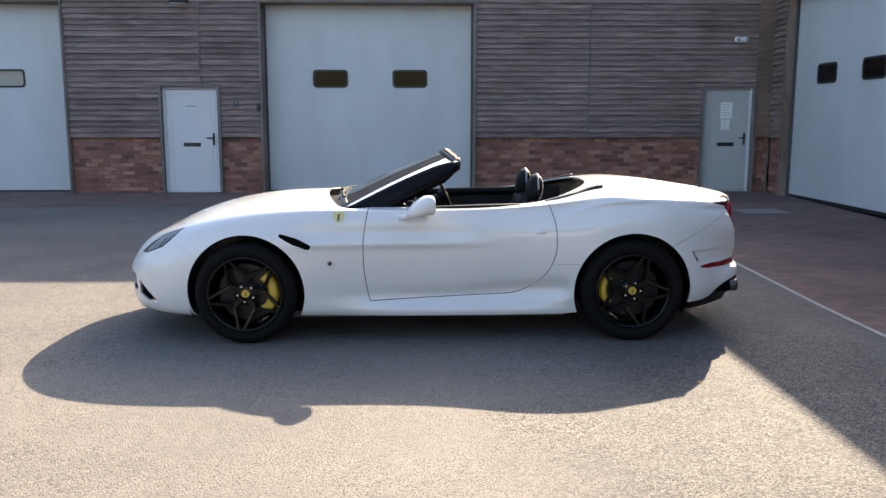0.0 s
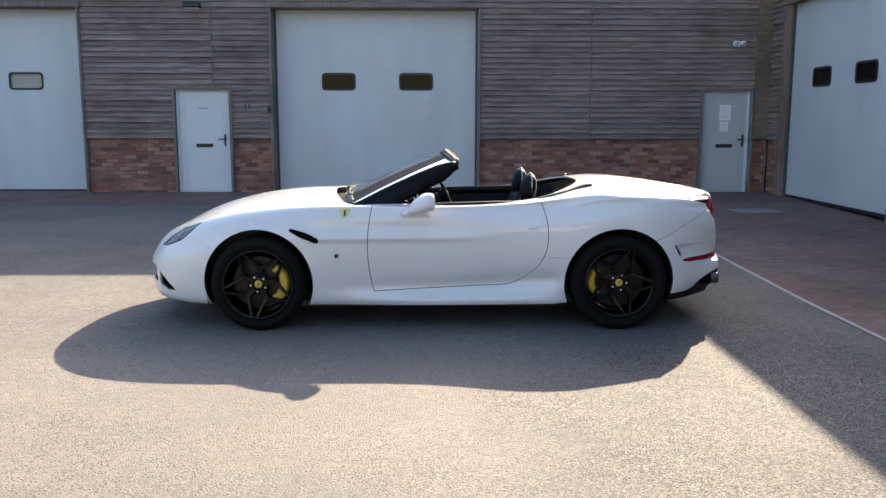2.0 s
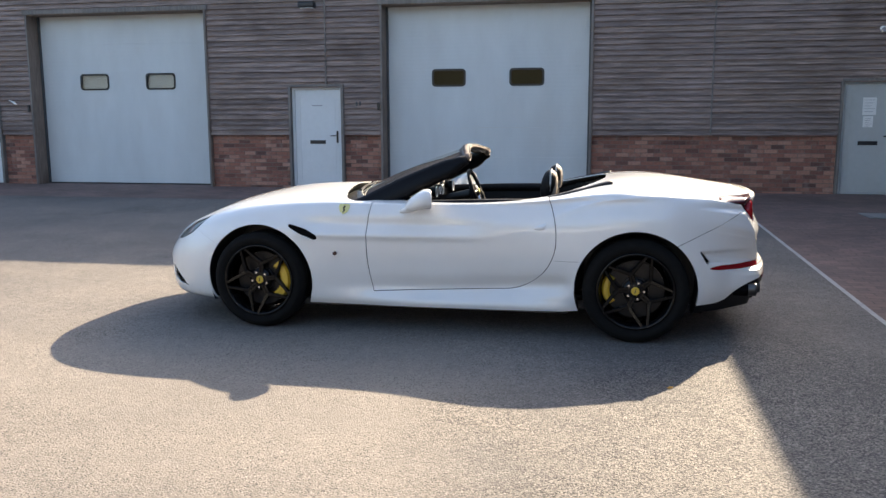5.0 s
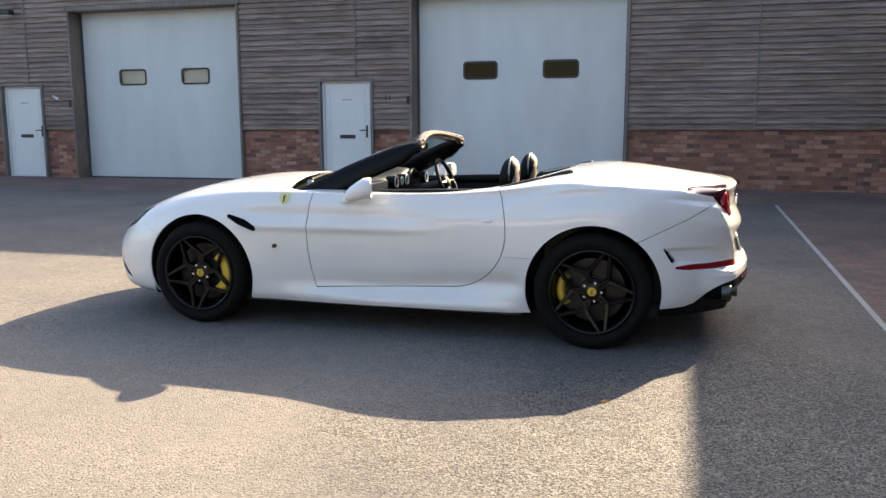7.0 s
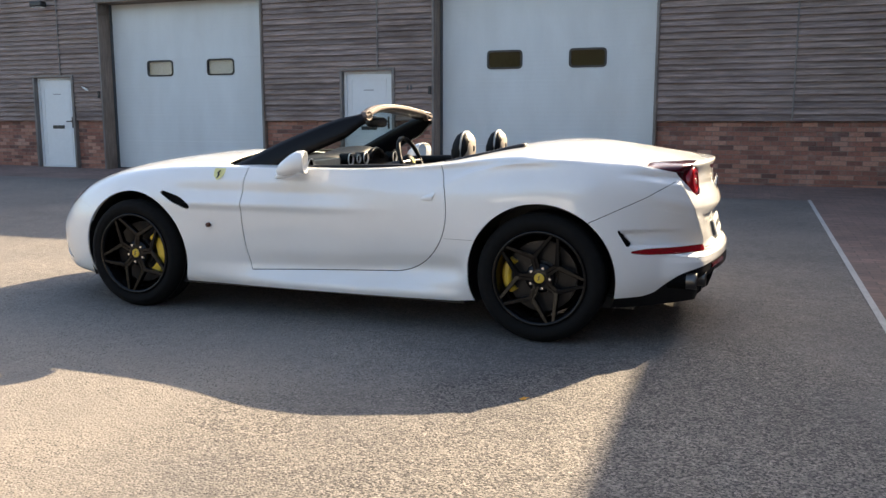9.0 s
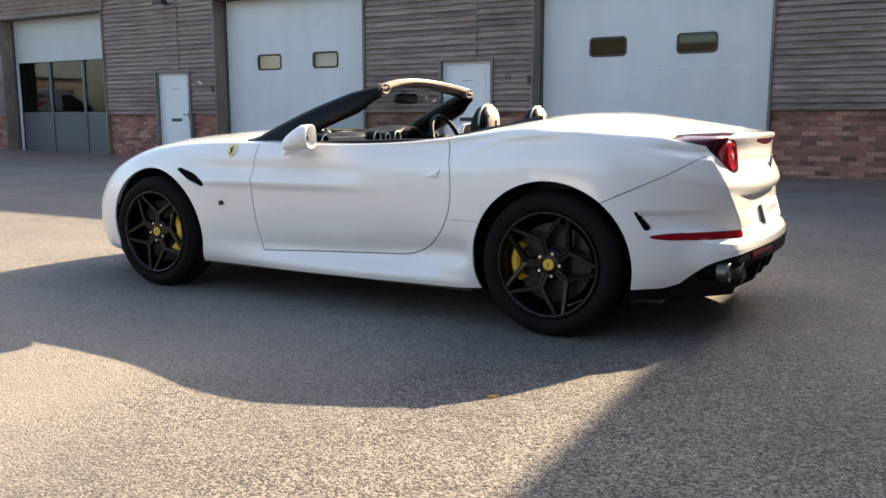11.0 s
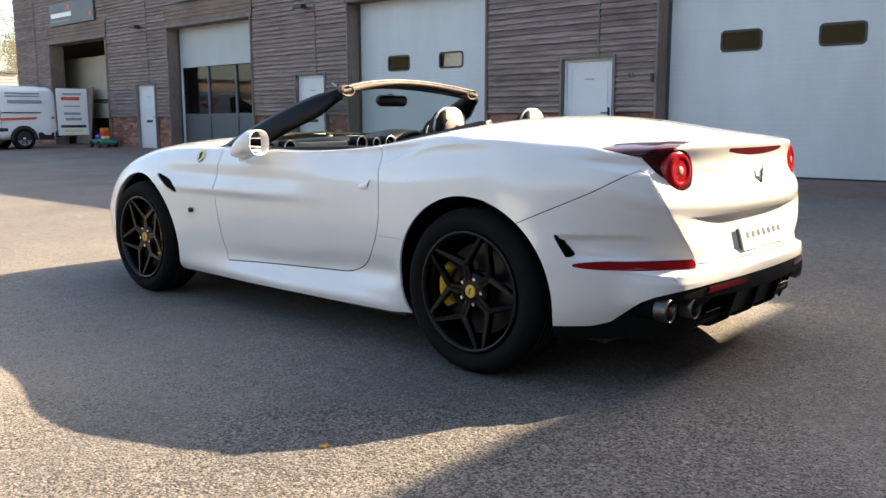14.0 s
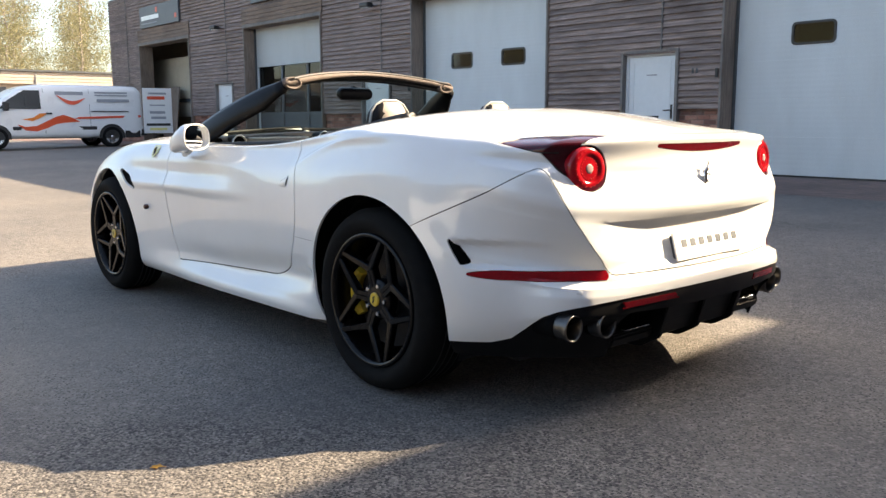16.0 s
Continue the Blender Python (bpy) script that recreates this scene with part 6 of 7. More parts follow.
for deg in (0, 180, 250, 290):
    bm3 = bmesh.new()
    t = radians(deg)
    tube(bm3, [(-0.005, 0.045 * math.cos(t), 0.045 * math.sin(t)), (0.0, 0.170 * math.cos(t), 0.170 * math.sin(t))], [0.018, 0.010], 8)
    part("spoke", bm3, CHROME, st)
bm3 = bmesh.new()
tube(bm3, [(-0.24, 0.355, 0.80), (0.13, 0.355, 0.885)], 0.035, 12)
part("steering_column", bm3, BLACK, car)
bm3 = bmesh.new()
tube(bm3, [(-0.09, 0.355 + 0.11 * math.cos(t), 0.925 + 0.06 * math.sin(t)) for t in [math.pi * j / 12 for j in range(13)]], 0.022, 8)
part("instrument_hood", bm3, LEATHER, dash, smooth=True)


def seat(s):
    """A bucket seat: cushion, back, head restraint with pale rear shell."""
    se = new("seat")
    se.parent = car
    se.matrix_basis = pose(0.62, s * 0.355, 0.26)

    def pad(name, rows, mat, seg=20, label=""):
        """Stacked rounded sections: (x, z, half-thick, half-wide, lean)."""
        bm4 = bmesh.new()
        rr = []
        for x, z2, a, b in rows:
            ring = []
            for j in range(seg):
                t = 2 * math.pi * j / seg
                c, d = math.cos(t), math.sin(t)
                ring.append(bm4.verts.new((x + a * math.copysign(abs(c) ** 0.7, c), b * math.copysign(abs(d) ** 0.6, d), z2)))
            rr.append(ring)
        for A, B in zip(rr, rr[1:]):
            for j in range(seg):
                bm4.faces.new((A[j], A[(j + 1) % seg], B[(j + 1) % seg], B[j]))
        bm4.faces.new(rr[0][::-1])
        bm4.faces.new(rr[-1])
        bmesh.ops.recalc_face_normals(bm4, faces=bm4.faces)
        return part(name, bm4, mat, se, label, smooth=True)
    pad("cushion", [(-0.20, 0.0, 0.24, 0.22), (-0.20, 0.10, 0.27, 0.25), (-0.20, 0.20, 0.27, 0.26), (-0.19, 0.24, 0.22, 0.22)], LEATHER)
    pad("backrest", [(0.06, 0.12, 0.07, 0.23), (0.09, 0.26, 0.075, 0.26), (0.13, 0.42, 0.07, 0.27), (0.17, 0.56, 0.06, 0.25), (0.195, 0.64, 0.05, 0.20), (0.205, 0.68, 0.035, 0.13)], LEATHER)
    hr = pad("head_restraint", [(0.19, 0.655, 0.035, 0.08), (0.198, 0.70, 0.052, 0.108), (0.208, 0.76, 0.058, 0.116), (0.216, 0.81, 0.052, 0.106), (0.218, 0.846, 0.038, 0.082), (0.218, 0.864, 0.018, 0.045)], LEATHER, label="black leather head restraint")
    bm4 = bmesh.new()
    rows = []
    for i in range(15):
        t = radians(-86 + 172 * i / 14)
        rows.append([bm4.verts.new((cx + a * max(0.0, math.cos(t)) ** 0.55, b * math.sin(t), z2)) for cx, a, b, z2 in ((0.212, 0.050, 0.085, 0.685), (0.212, 0.060, 0.094, 0.72), (0.214, 0.062, 0.096, 0.77), (0.220, 0.052, 0.089, 0.815), (0.222, 0.038, 0.072, 0.846), (0.222, 0.020, 0.045, 0.862))])
    for A, B in zip(rows, rows[1:]):
        for j in range(5):
            bm4.faces.new((A[j], A[j + 1], B[j + 1], B[j]))
    part("rear_shell", bm4, SHELL, hr, "pale rear shell", smooth=True)
    # raised piping, its pale tone also painting the highlight along the edge
    bm4 = bmesh.new()
    rim_pts = [(0.226, sd * b, z2) for sd, row in ((-1, ((0.112, 0.72), (0.117, 0.77), (0.105, 0.82), (0.080, 0.850), (0.040, 0.868))), (1, ((0.040, 0.868), (0.080, 0.850), (0.105, 0.82), (0.117, 0.77), (0.112, 0.72)))) for b, z2 in row]
    tube(bm4, rim_pts, 0.0065, 8)
    part("piping", bm4, DASH_GREY, hr, "pale grey piping", smooth=True)
    part("emblem", boxm(0.2745, 0.2785, -0.012, 0.012, 0.752, 0.784, bevel=0.001), BLACK, hr)


both(seat)
# rear shelf behind the seats
bm3 = bmesh.new()
box(bm3, 0.93, 1.10, -0.60, 0.60, 0.26, 0.80, bevel=0.05, seg=3)
part("rear_bench", bm3, LEATHER, car, smooth=False)

# ---- the white van, backed up to the far opening ----
def place_van():
    gx, gy = -23.55, 13.45
    van = thing("panel_van", "white panel van with orange swoosh graphics, rear door open", "van", pose(gx, gy, gz(gx, 12) + 0.0, 0, 0, -90))
    wf = spline((-1.02, -0.9, -0.5, 2.4, 3.4, 4.0, 4.28), (0.90, 0.95, 0.975, 0.975, 0.965, 0.90, 0.62))
    zt = lambda u: np.interp(u, (-1.02, -0.97, -0.85, -0.5, 1.0, 2.0, 2.3, 2.6, 3.42, 3.8, 4.15, 4.28), (1.78, 1.86, 1.90, 1.915, 1.925, 1.91, 1.87, 1.76, 1.20, 1.10, 0.95, 0.75))
    bm2 = bmesh.new()
    rows = []
    for x in steps(-1.02, 4.28, 60):
        w, t, b = float(wf(x)), float(zt(x)), 0.30
        ring = []
        for j in range(28):
            a = 2 * math.pi * (j + 0.5) / 28
            c, s = math.cos(a), math.sin(a)
            yy = w * math.copysign(abs(c) ** 0.20, c)
            hh = (t - b) / 2
            z2 = (t + b) / 2 + hh * math.copysign(abs(s) ** 0.20, s)
            yy *= 1 - 0.10 * max(0, (z2 - 1.05)) / 0.9
            ring.append(bm2.verts.new((x, yy, z2)))
        rows.append(ring)
    for A, B in zip(rows, rows[1:]):
        for j in range(28):
            bm2.faces.new((A[j], A[(j + 1) % 28], B[(j + 1) % 28], B[j]))
    bm2.faces.new(rows[0][::-1])
    bm2.faces.new(rows[-1])
    bmesh.ops.recalc_face_normals(bm2, faces=bm2.faces)
    body = part("body", bm2, VAN_WHITE, van, smooth=True)

    def side(u, v, d, s=1):
        w = float(wf(u)) * (1 - 0.10 * max(0, v - 1.05) / 0.9)
        return (u, s * (w + 0.001 + d), v)

    def patch(name, outline, mat, parent, label="", s=1, d0=0.0, d=0.006):
        bm3 = bmesh.new()
        slab(bm3, outline, d, lambda u, v, dd: side(u, v, d0 + dd, s))
        bmesh.ops.recalc_face_normals(bm3, faces=bm3.faces)
        return part(name, bm3, mat, parent, label)
    for s in (1, -1):
        patch("side_window", [(2.05, 1.18), (2.05, 1.72), (2.48, 1.72), (2.95, 1.42), (3.18, 1.18)], SATIN_BLACK, van, "dark cab window", s)
        patch("window_bar", [(2.42, 1.18), (2.42, 1.72), (2.47, 1.72), (2.47, 1.18)], BLACK, van, "", s, 0.007)
        patch("lower_strip", [(-0.9, 0.30), (-0.9, 0.52), (-0.42, 0.52), (-0.42, 0.30)], BLACK, van, "black lower bumper", s)
        patch("lower_strip", [(0.45, 0.56), (0.45, 0.66), (2.85, 0.66), (2.85, 0.56)], BLACK, van, "black rubbing strip", s, 0.002)
        # graphics: a long stripe, two swooshes, lettering as bars
        patch("stripe", [(-0.95, 0.93), (-0.95, 1.00), (0.95, 0.945), (1.15, 0.885), (0.9, 0.885)], RED_VINYL, van, "red stripe", s, 0.002, 0.002)
        patch("swoosh", [(2.73, 0.73), (2.5, 0.655), (2.2, 0.68), (1.95, 0.80), (1.65, 0.95), (1.42, 1.01), (1.2, 0.93), (0.95, 0.80), (1.4, 0.775), (1.65, 0.735), (1.9, 0.62), (2.2, 0.52), (2.5, 0.55)], FLAME, van, "flame red swoosh", s, 0.003, 0.002)
        patch("swoosh", [(2.58, 0.87), (2.28, 0.925), (2.1, 1.045), (1.80, 1.065), (1.95, 1.0), (2.12, 0.90), (2.30, 0.825)], ORANGE, van, "orange swoosh", s, 0.003, 0.002)
        n = 12
        up = [(0.75 + 0.85 * i / n, 1.52 - 0.14 * math.sin(math.pi * i / n) + 0.10 * i / n) for i in range(n + 1)]
        lo = [(u, v - 0.02 - 0.10 * math.sin(math.pi * i / n)) for i, (u, v) in enumerate(up)]
        patch("logo_swoosh", up + lo[::-1], RED_VINYL, van, "red logo shape", s, 0.002, 0.002)
        for u0, u1, v0, v1 in ((0.80, 1.62, 1.60, 1.70), (-0.55, 0.45, 1.66, 1.71), (-0.55, 0.45, 1.58, 1.62), (-0.60, 0.40, 1.40, 1.49)):
            patch("text_bar", [(u0, v0), (u0, v1), (u1, v1), (u1, v0)], GREY_INK, van, "", s, 0.004, 0.002)
        patch("door_seam", [(0.62, 0.60), (0.62, 1.78), (0.63, 1.78), (0.63, 0.60)], BLACK, van, "", s, 0.0, 0.002)
        patch("door_seam", [(1.95, 0.45), (1.95, 1.78), (1.96, 1.78), (1.96, 0.45)], BLACK, van, "", s, 0.0, 0.002)
        patch("slide_rail", [(-0.55, 1.10), (-0.55, 1.13), (0.6, 1.13), (0.6, 1.10)], BLACK, van, "", s, 0.0, 0.004)
        patch("door_pull", [(1.75, 1.02), (1.75, 1.07), (1.92, 1.07), (1.92, 1.02)], BLACK, van, "", s, 0.001, 0.012)
        bm3 = bmesh.new()
        box(bm3, 2.95, 3.10, s * 0.98 if s > 0 else -1.16, 1.16 if s > 0 else -0.98, 1.12, 1.38, bevel=0.03, seg=2)
        part("door_mirror", bm3, BLACK, van)
        for wx in (0.0, 3.3):
            w = new("wheel")
            w.parent = van
            w.matrix_basis = pose(wx, s * 0.985, 0.335, 0, 0, 0 if s < 0 else 180)
            bm3 = bmesh.new()
            lathe(bm3, [(0.21, 0.02), (0.225, -0.01), (0.30, -0.012), (0.33, 0.02), (0.335, 0.05), (0.335, 0.17), (0.30, 0.20)], seg=32)
            part("tyre", bm3, RUBBER, w, smooth=True)
            bm3 = bmesh.new()
            lathe(bm3, [(0.0, -0.004), (0.05, -0.004), (0.07, 0.012), (0.15, 0.016), (0.19, 0.002), (0.215, 0.004), (0.215, 0.05)], seg=32)
            rim = part("rim", bm3, CHROME, w, smooth=True)
            for i in range(6):
                t = radians(60 * i)
                bm3 = bmesh.new()
                tube(bm3, [(0.085 * math.cos(t), 0.010, 0.085 * math.sin(t)), (0.165 * math.cos(t), 0.010, 0.165 * math.sin(t))], 0.022, 6)
                part("slot", bm3, BLACK, rim)
            bm3 = bmesh.new()
            ring = [(0.40 * math.cos(radians(a)), 0.40 * math.sin(radians(a))) for a in steps(-6, 186, 16)]
            slab(bm3, ring, 0.02, lambda u, v, dd: (wx + u, s * (0.968 + dd), 0.335 + v))
            bmesh.ops.recalc_face_normals(bm3, faces=bm3.faces)
            part("wheel_arch", bm3, BLACK, van)
    # rear door swung right round to the side
    hinge = new("rear_door")
    hinge.parent = van
    hinge.matrix_basis = pose(-1.02, 0.93, 0.0, 0, 0, -10)
    part("panel", boxm(-0.93, -0.02, -0.03, 0.03, 0.42, 1.86, bevel=0.02, seg=2), VAN_WHITE, hinge, "open white rear door")
    for u0, u1, v0, v1, m in ((-0.75, -0.2, 1.66, 1.72, GREY_INK), (-0.70, -0.15, 1.50, 1.60, RED_VINYL), (-0.70, -0.22, 1.30, 1.34, GREY_INK), (-0.70, -0.22, 1.05, 1.13, GREY_INK), (-0.72, -0.25, 0.88, 0.96, GREY_INK), (-0.85, -0.1, 0.66, 0.74, BLACK), (-0.74, -0.2, 0.52, 0.60, BADGE_YELLOW)):
        part("text_bar", boxm(u0, u1, 0.031, 0.036, v0, v1), m, hinge)
    part("rear_bumper", boxm(-1.14, -0.95, -0.93, 0.93, 0.36, 0.56, bevel=0.03, seg=2), BLACK, van)
    return van


place_van()

# ---- inside the far open unit, and the ride-on cart before it ----
FX0 = G0 - 3 * PITCH
CREAM_BOARD = plain("cream_board", (0.46, 0.40, 0.31), 0.8, grain=0.1, scale=5)
rack = thing("storage_rack", "metal rack stacked with red and brown boxes", "rack", pose(FX0 + 2.4, 17.3, 0.2))
for x in (-1.0, 1.0):
    for y in (-0.3, 0.3):
        part("upright", boxm(x - 0.025, x + 0.025, y - 0.025, y + 0.025, 0, 2.2), STEEL_DARK, rack)
for z2 in (0.3, 0.95, 1.6, 2.18):
    part("shelf", boxm(-1.02, 1.02, -0.32, 0.32, z2, z2 + 0.03), TIMBER, rack)
rng2 = random.Random(11)
for z2 in (0.33, 0.98, 1.63):
    x = -0.95
    while x < 0.7:
        w, h = rng2.uniform(0.22, 0.5), rng2.uniform(0.2, 0.5)
        crate = thing("storage_box", "storage box standing on the metal rack", "box", pose(FX0 + 2.4 + x + w / 2, 17.3, 0.2 + z2), "boxes on the rack")
        part("carton", boxm(-w / 2, w / 2, -0.25, 0.22, 0, h, bevel=0.008), rng2.choice([RED_PL, TIMBER, TIMBER_GREY, BLUE, BLACK]), crate)
        part("lid", boxm(-w / 2 - 0.006, w / 2 + 0.006, -0.256, 0.226, h, h + 0.03, bevel=0.006), rng2.choice([TIMBER, BLACK]), crate)
        x += w + 0.04
board = thing("timber_board", "tall brown timber sheet leaning at the open doorway", "board", pose(FX0 + 0.75, 16.25, gz(FX0, 16) + 0.03, -6))
part("sheet", boxm(-0.55, 0.55, -0.02, 0.02, 0, 1.9, bevel=0.004), TIMBER, board)
beam = thing("roof_beam", "dark steel beam under the workshop ceiling", "beam", pose(FX0 + 1.9, 17.4, 3.2))
part("web", boxm(-1.9, 1.9, -0.01, 0.01, -0.15, 0.15), STEEL_DARK, beam)
for z2 in (-0.16, 0.14):
    part("flange", boxm(-1.9, 1.9, -0.08, 0.08, z2, z2 + 0.02), STEEL_DARK, beam)

shut = thing("inner_screen", "cream board screen hung inside the open unit", "screen", pose(FX0 + 1.9, 16.75, 0.2))
part("upper_board", boxm(-4.4, 1.9, -0.02, 0.02, 1.62, 3.05, bevel=0.004), CREAM_BOARD, shut)
part("lower_board", boxm(-3.2, 1.9, -0.02, 0.02, 0.98, 1.48, bevel=0.004), CREAM_BOARD, shut)
part("rail", boxm(-4.4, 1.9, -0.04, 0.04, 1.50, 1.60), STEEL_DARK, shut)
for x in (-4.35, 1.85):
    part("post", boxm(x - 0.04, x + 0.04, -0.05, 0.05, 0, 3.35), STEEL_DARK, shut)
kart = thing("ride_on_cart", "green ride-on toy cart piled with orange and blue plastic", "toy cart", pose(-21.05, 15.15, gz(-21.05, 15.15)) @ Matrix.Diagonal((0.72, 0.75, 0.85, 1)))
bm2 = bmesh.new()
box(bm2, -0.48, 0.48, -0.36, 0.36, 0.12, 0.30, bevel=0.08, seg=3)
part("tub", bm2, GREEN, kart)
for x in (-0.32, 0.32):
    for s in (-1, 1):
        bm2 = bmesh.new()
        lathe(bm2, [(0.0, -0.06), (0.10, -0.06), (0.13, -0.04), (0.13, 0.04), (0.10, 0.06), (0.0, 0.06)], seg=18, at=(x, s * 0.36, 0.13))
        part("wheel", bm2, BLACK, kart)
for (x, y, z2, w, d, h), m in (((-0.22, 0, 0.30, 0.30, 0.4, 0.16), BLUE), ((0.12, 0.05, 0.30, 0.34, 0.4, 0.24), RED_PL), ((0.02, 0.05, 0.54, 0.26, 0.3, 0.16), ORANGE), ((0.34, -0.08, 0.30, 0.2, 0.3, 0.12), BADGE_YELLOW)):
    bm2 = bmesh.new()
    box(bm2, x - w / 2, x + w / 2, y - d / 2, y + d / 2, z2, z2 + h, bevel=0.05, seg=2)
    part("bundle", bm2, m, kart)
bm2 = bmesh.new()
tube(bm2, [(-0.40, 0, 0.28), (-0.44, 0, 0.52), (-0.46, -0.15, 0.56), (-0.46, 0.15, 0.56)], 0.018)
part("handlebar", bm2, BLACK, kart)

# ---- low building and trees beyond the yard ----
BEIGE_WALL = plain("beige_brick_wall", (0.46, 0.39, 0.32), 0.9, grain=0.2, scale=8)
TAN_BOARD = plain("tan_board", (0.40, 0.335, 0.285), 0.8, grain=0.2, scale=6)
low = thing("low_building", "low flat-roofed building with a sunlit timber fascia", "building", pose(-44, 11, gz(-40, 11)))
part("wall", boxm(-5, 3.0, -14, 9.2, -0.3, 2.65), BEIGE_WALL, low, "beige wall")
for i in range(4):
    part("fascia_board", boxm(-5.3, 3.36 + 0.012 * i, -14.3, 9.5, 2.65 + 0.15 * i, 2.788 + 0.15 * i, bevel=0.012), TAN_BOARD, low, "warm timber fascia board")
for y in (-9.5, -4.5, 0.5, 5.5):
    part("fascia_joint", boxm(3.36, 3.42, y - 0.03, y + 0.03, 2.65, 3.24), GREY_TRIM, low)
part("roof", boxm(-5.4, 3.5, -14.4, 9.6, 3.25, 3.34), STEEL_DARK, low, "dark roof edge")
for i, y in enumerate((-9, -5, -1, 3, 6.4)):
    wnd = part("roller_door", boxm(3.0, 3.03, y - 1.2, y + 1.2, 0.0, 2.5), SLATE, low, "slate grey roller door")
    part("frame", boxm(3.0, 3.06, y - 1.3, y - 1.2, 0.0, 2.6), STEEL_DARK, wnd)


def leaf_mat(name, a, b):
    k = Nodes(name)
    isl = k.n("NewGeometry")
    k.color(k.ramp(isl.outputs["Random Per Island"], [(0.0, a), (1.0, b)]))
    k.rough(0.65)
    # thin leaves let half of the light through
    out = k.t.nodes["Material Output"]
    tl, mx = k.n("BsdfTranslucent"), k.n("MixShader")
    mx.inputs[0].default_value = 0.5
    k.link(k.b.inputs["Base Color"].links[0].from_socket, tl.inputs[0])
    k.link(k.b.outputs[0], mx.inputs[1])
    k.link(tl.outputs[0], mx.inputs[2])
    k.link(mx.outputs[0], out.inputs[0])
    return k.m


LEAF = [leaf_mat("yellowing_leaves", (0.19, 0.185, 0.10), (0.42, 0.38, 0.23)), leaf_mat("green_leaves", (0.14, 0.16, 0.05), (0.40, 0.39, 0.16))]
BARK = plain("pale_bark", (0.24, 0.21, 0.18), 0.9, grain=0.4, scale=14, bump=0.4)


def tree(x, y, height, spread, kind, seed):
    rg = random.Random(seed)
    t = thing("tree", "slender tree with thin yellow-green leaves behind the yard" if kind == 0 else "leafy green tree behind the yard", "tree", pose(x, y, gz(max(x, -60), y)), "trees beyond the yard")
    bm2 = bmesh.new()
    tube(bm2, [(rg.uniform(-.1, .1) * i * 0.5, rg.uniform(-.1, .1) * i * 0.5, height * 0.92 * i / 7) for i in range(8)], [0.13 * (1 - 0.12 * i) for i in range(8)], 8)
    ends = []
    for i in range(26):
        h = height * rg.uniform(0.18, 0.95)
        a = rg.uniform(0, 6.28)
        L = spread * (1.1 - 0.75 * h / height) * rg.uniform(0.6, 1.1)
        p1 = Vector((0.45 * L * math.cos(a), 0.45 * L * math.sin(a), h + 0.30 * L))
        p2 = Vector((L * math.cos(a), L * math.sin(a), h + 0.75 * L))
        tube(bm2, [(0, 0, h), p1, p2], [0.035, 0.022, 0.008], 5)
        ends += [p1, (p1 + p2) / 2, p2]
    part("trunk", bm2, BARK, t)
    vs, fs = [], []
    for e in ends:
        for c in range(2):
            cc = e + Vector((rg.gauss(0, 0.42), rg.gauss(0, 0.42), rg.gauss(0, 0.45)))
            for q in range(36):
                p = cc + Vector((rg.gauss(0, 0.30), rg.gauss(0, 0.30), rg.gauss(0, 0.30)))
                u = Vector((rg.gauss(0, 1), rg.gauss(0, 1), rg.gauss(0, 1))).normalized() * rg.uniform(0.045, 0.085)
                w = u.orthogonal().normalized() * u.length * 0.7
                n = len(vs)
                vs += [p - u, p + w, p + u, p - w]
                fs.append((n, n + 1, n + 2, n + 3))
    me2 = bpy.data.meshes.new("crown")
    me2.from_pydata(vs, [], fs)
    me2.materials.append(LEAF[kind])
    cr = new("crown", me2)
    cr.parent = t
    cr["kind"] = "stuff"


for i in range(16):
    tree(-63 - 5 * (i % 3), 11.0 + 1.7 * i, (11.8, 13.6, 10.4, 14.2)[i % 4], 2.6 + 0.4 * (i % 3), 1 if i in (0, 3) else 0, 40 + i)
for i in range(4):
    tree(-84 - 4 * (i % 2), 8.0 + 9.0 * i, 17 + (i % 3), 3.6, 1, 80 + i)


# ---- fallen leaves on the asphalt ----
LEAF_DRY = leaf_mat("dry_orange_leaf", (0.50, 0.24, 0.04), (0.62, 0.36, 0.07))
for x, y, a, tilt in ((1.617, 4.658, 40, 14),):
    lf = thing("fallen_leaf", "small dry orange leaf lying on the asphalt", "leaf", pose(x, y, gz(x, y) + 0.006, tilt * 0.4, tilt * 0.3, a), "fallen leaves")
    bm2 = bmesh.new()
    out = [(0.017 * math.cos(radians(t)) * (1 + 0.25 * math.cos(radians(5 * t))), 0.011 * math.sin(radians(t)) * (1 + 0.25 * math.cos(radians(5 * t)))) for t in range(0, 360, 15)]
    slab(bm2, out, 0.0012, lambda u, v, d: (u, v, 0.004 * math.sin(60 * u) + d))
    bmesh.ops.recalc_face_normals(bm2, faces=bm2.faces)
    part("blade", bm2, LEAF_DRY, lf)
    bm2 = bmesh.new()
    tube(bm2, [(0.015, 0, 0.002), (0.03, 0.003, 0.003)], 0.001, 5)
    part("stalk", bm2, LEAF_DRY, lf)

# ---- pieces: cladding boards and bricks of the fronts ----
def board_verts(x0, x1, z, h, j):
    """A feather-edged board, thick at its lower edge."""
    yb, yt, back = WALL_Y - 0.056 - j, WALL_Y - 0.012 - j, WALL_Y + 0.012
    return [(x, y, zz) for x in (x0, x1) for y, zz in ((yb, z), (yb, z + 0.008), (yt, z + h), (back, z + h), (back, z))]


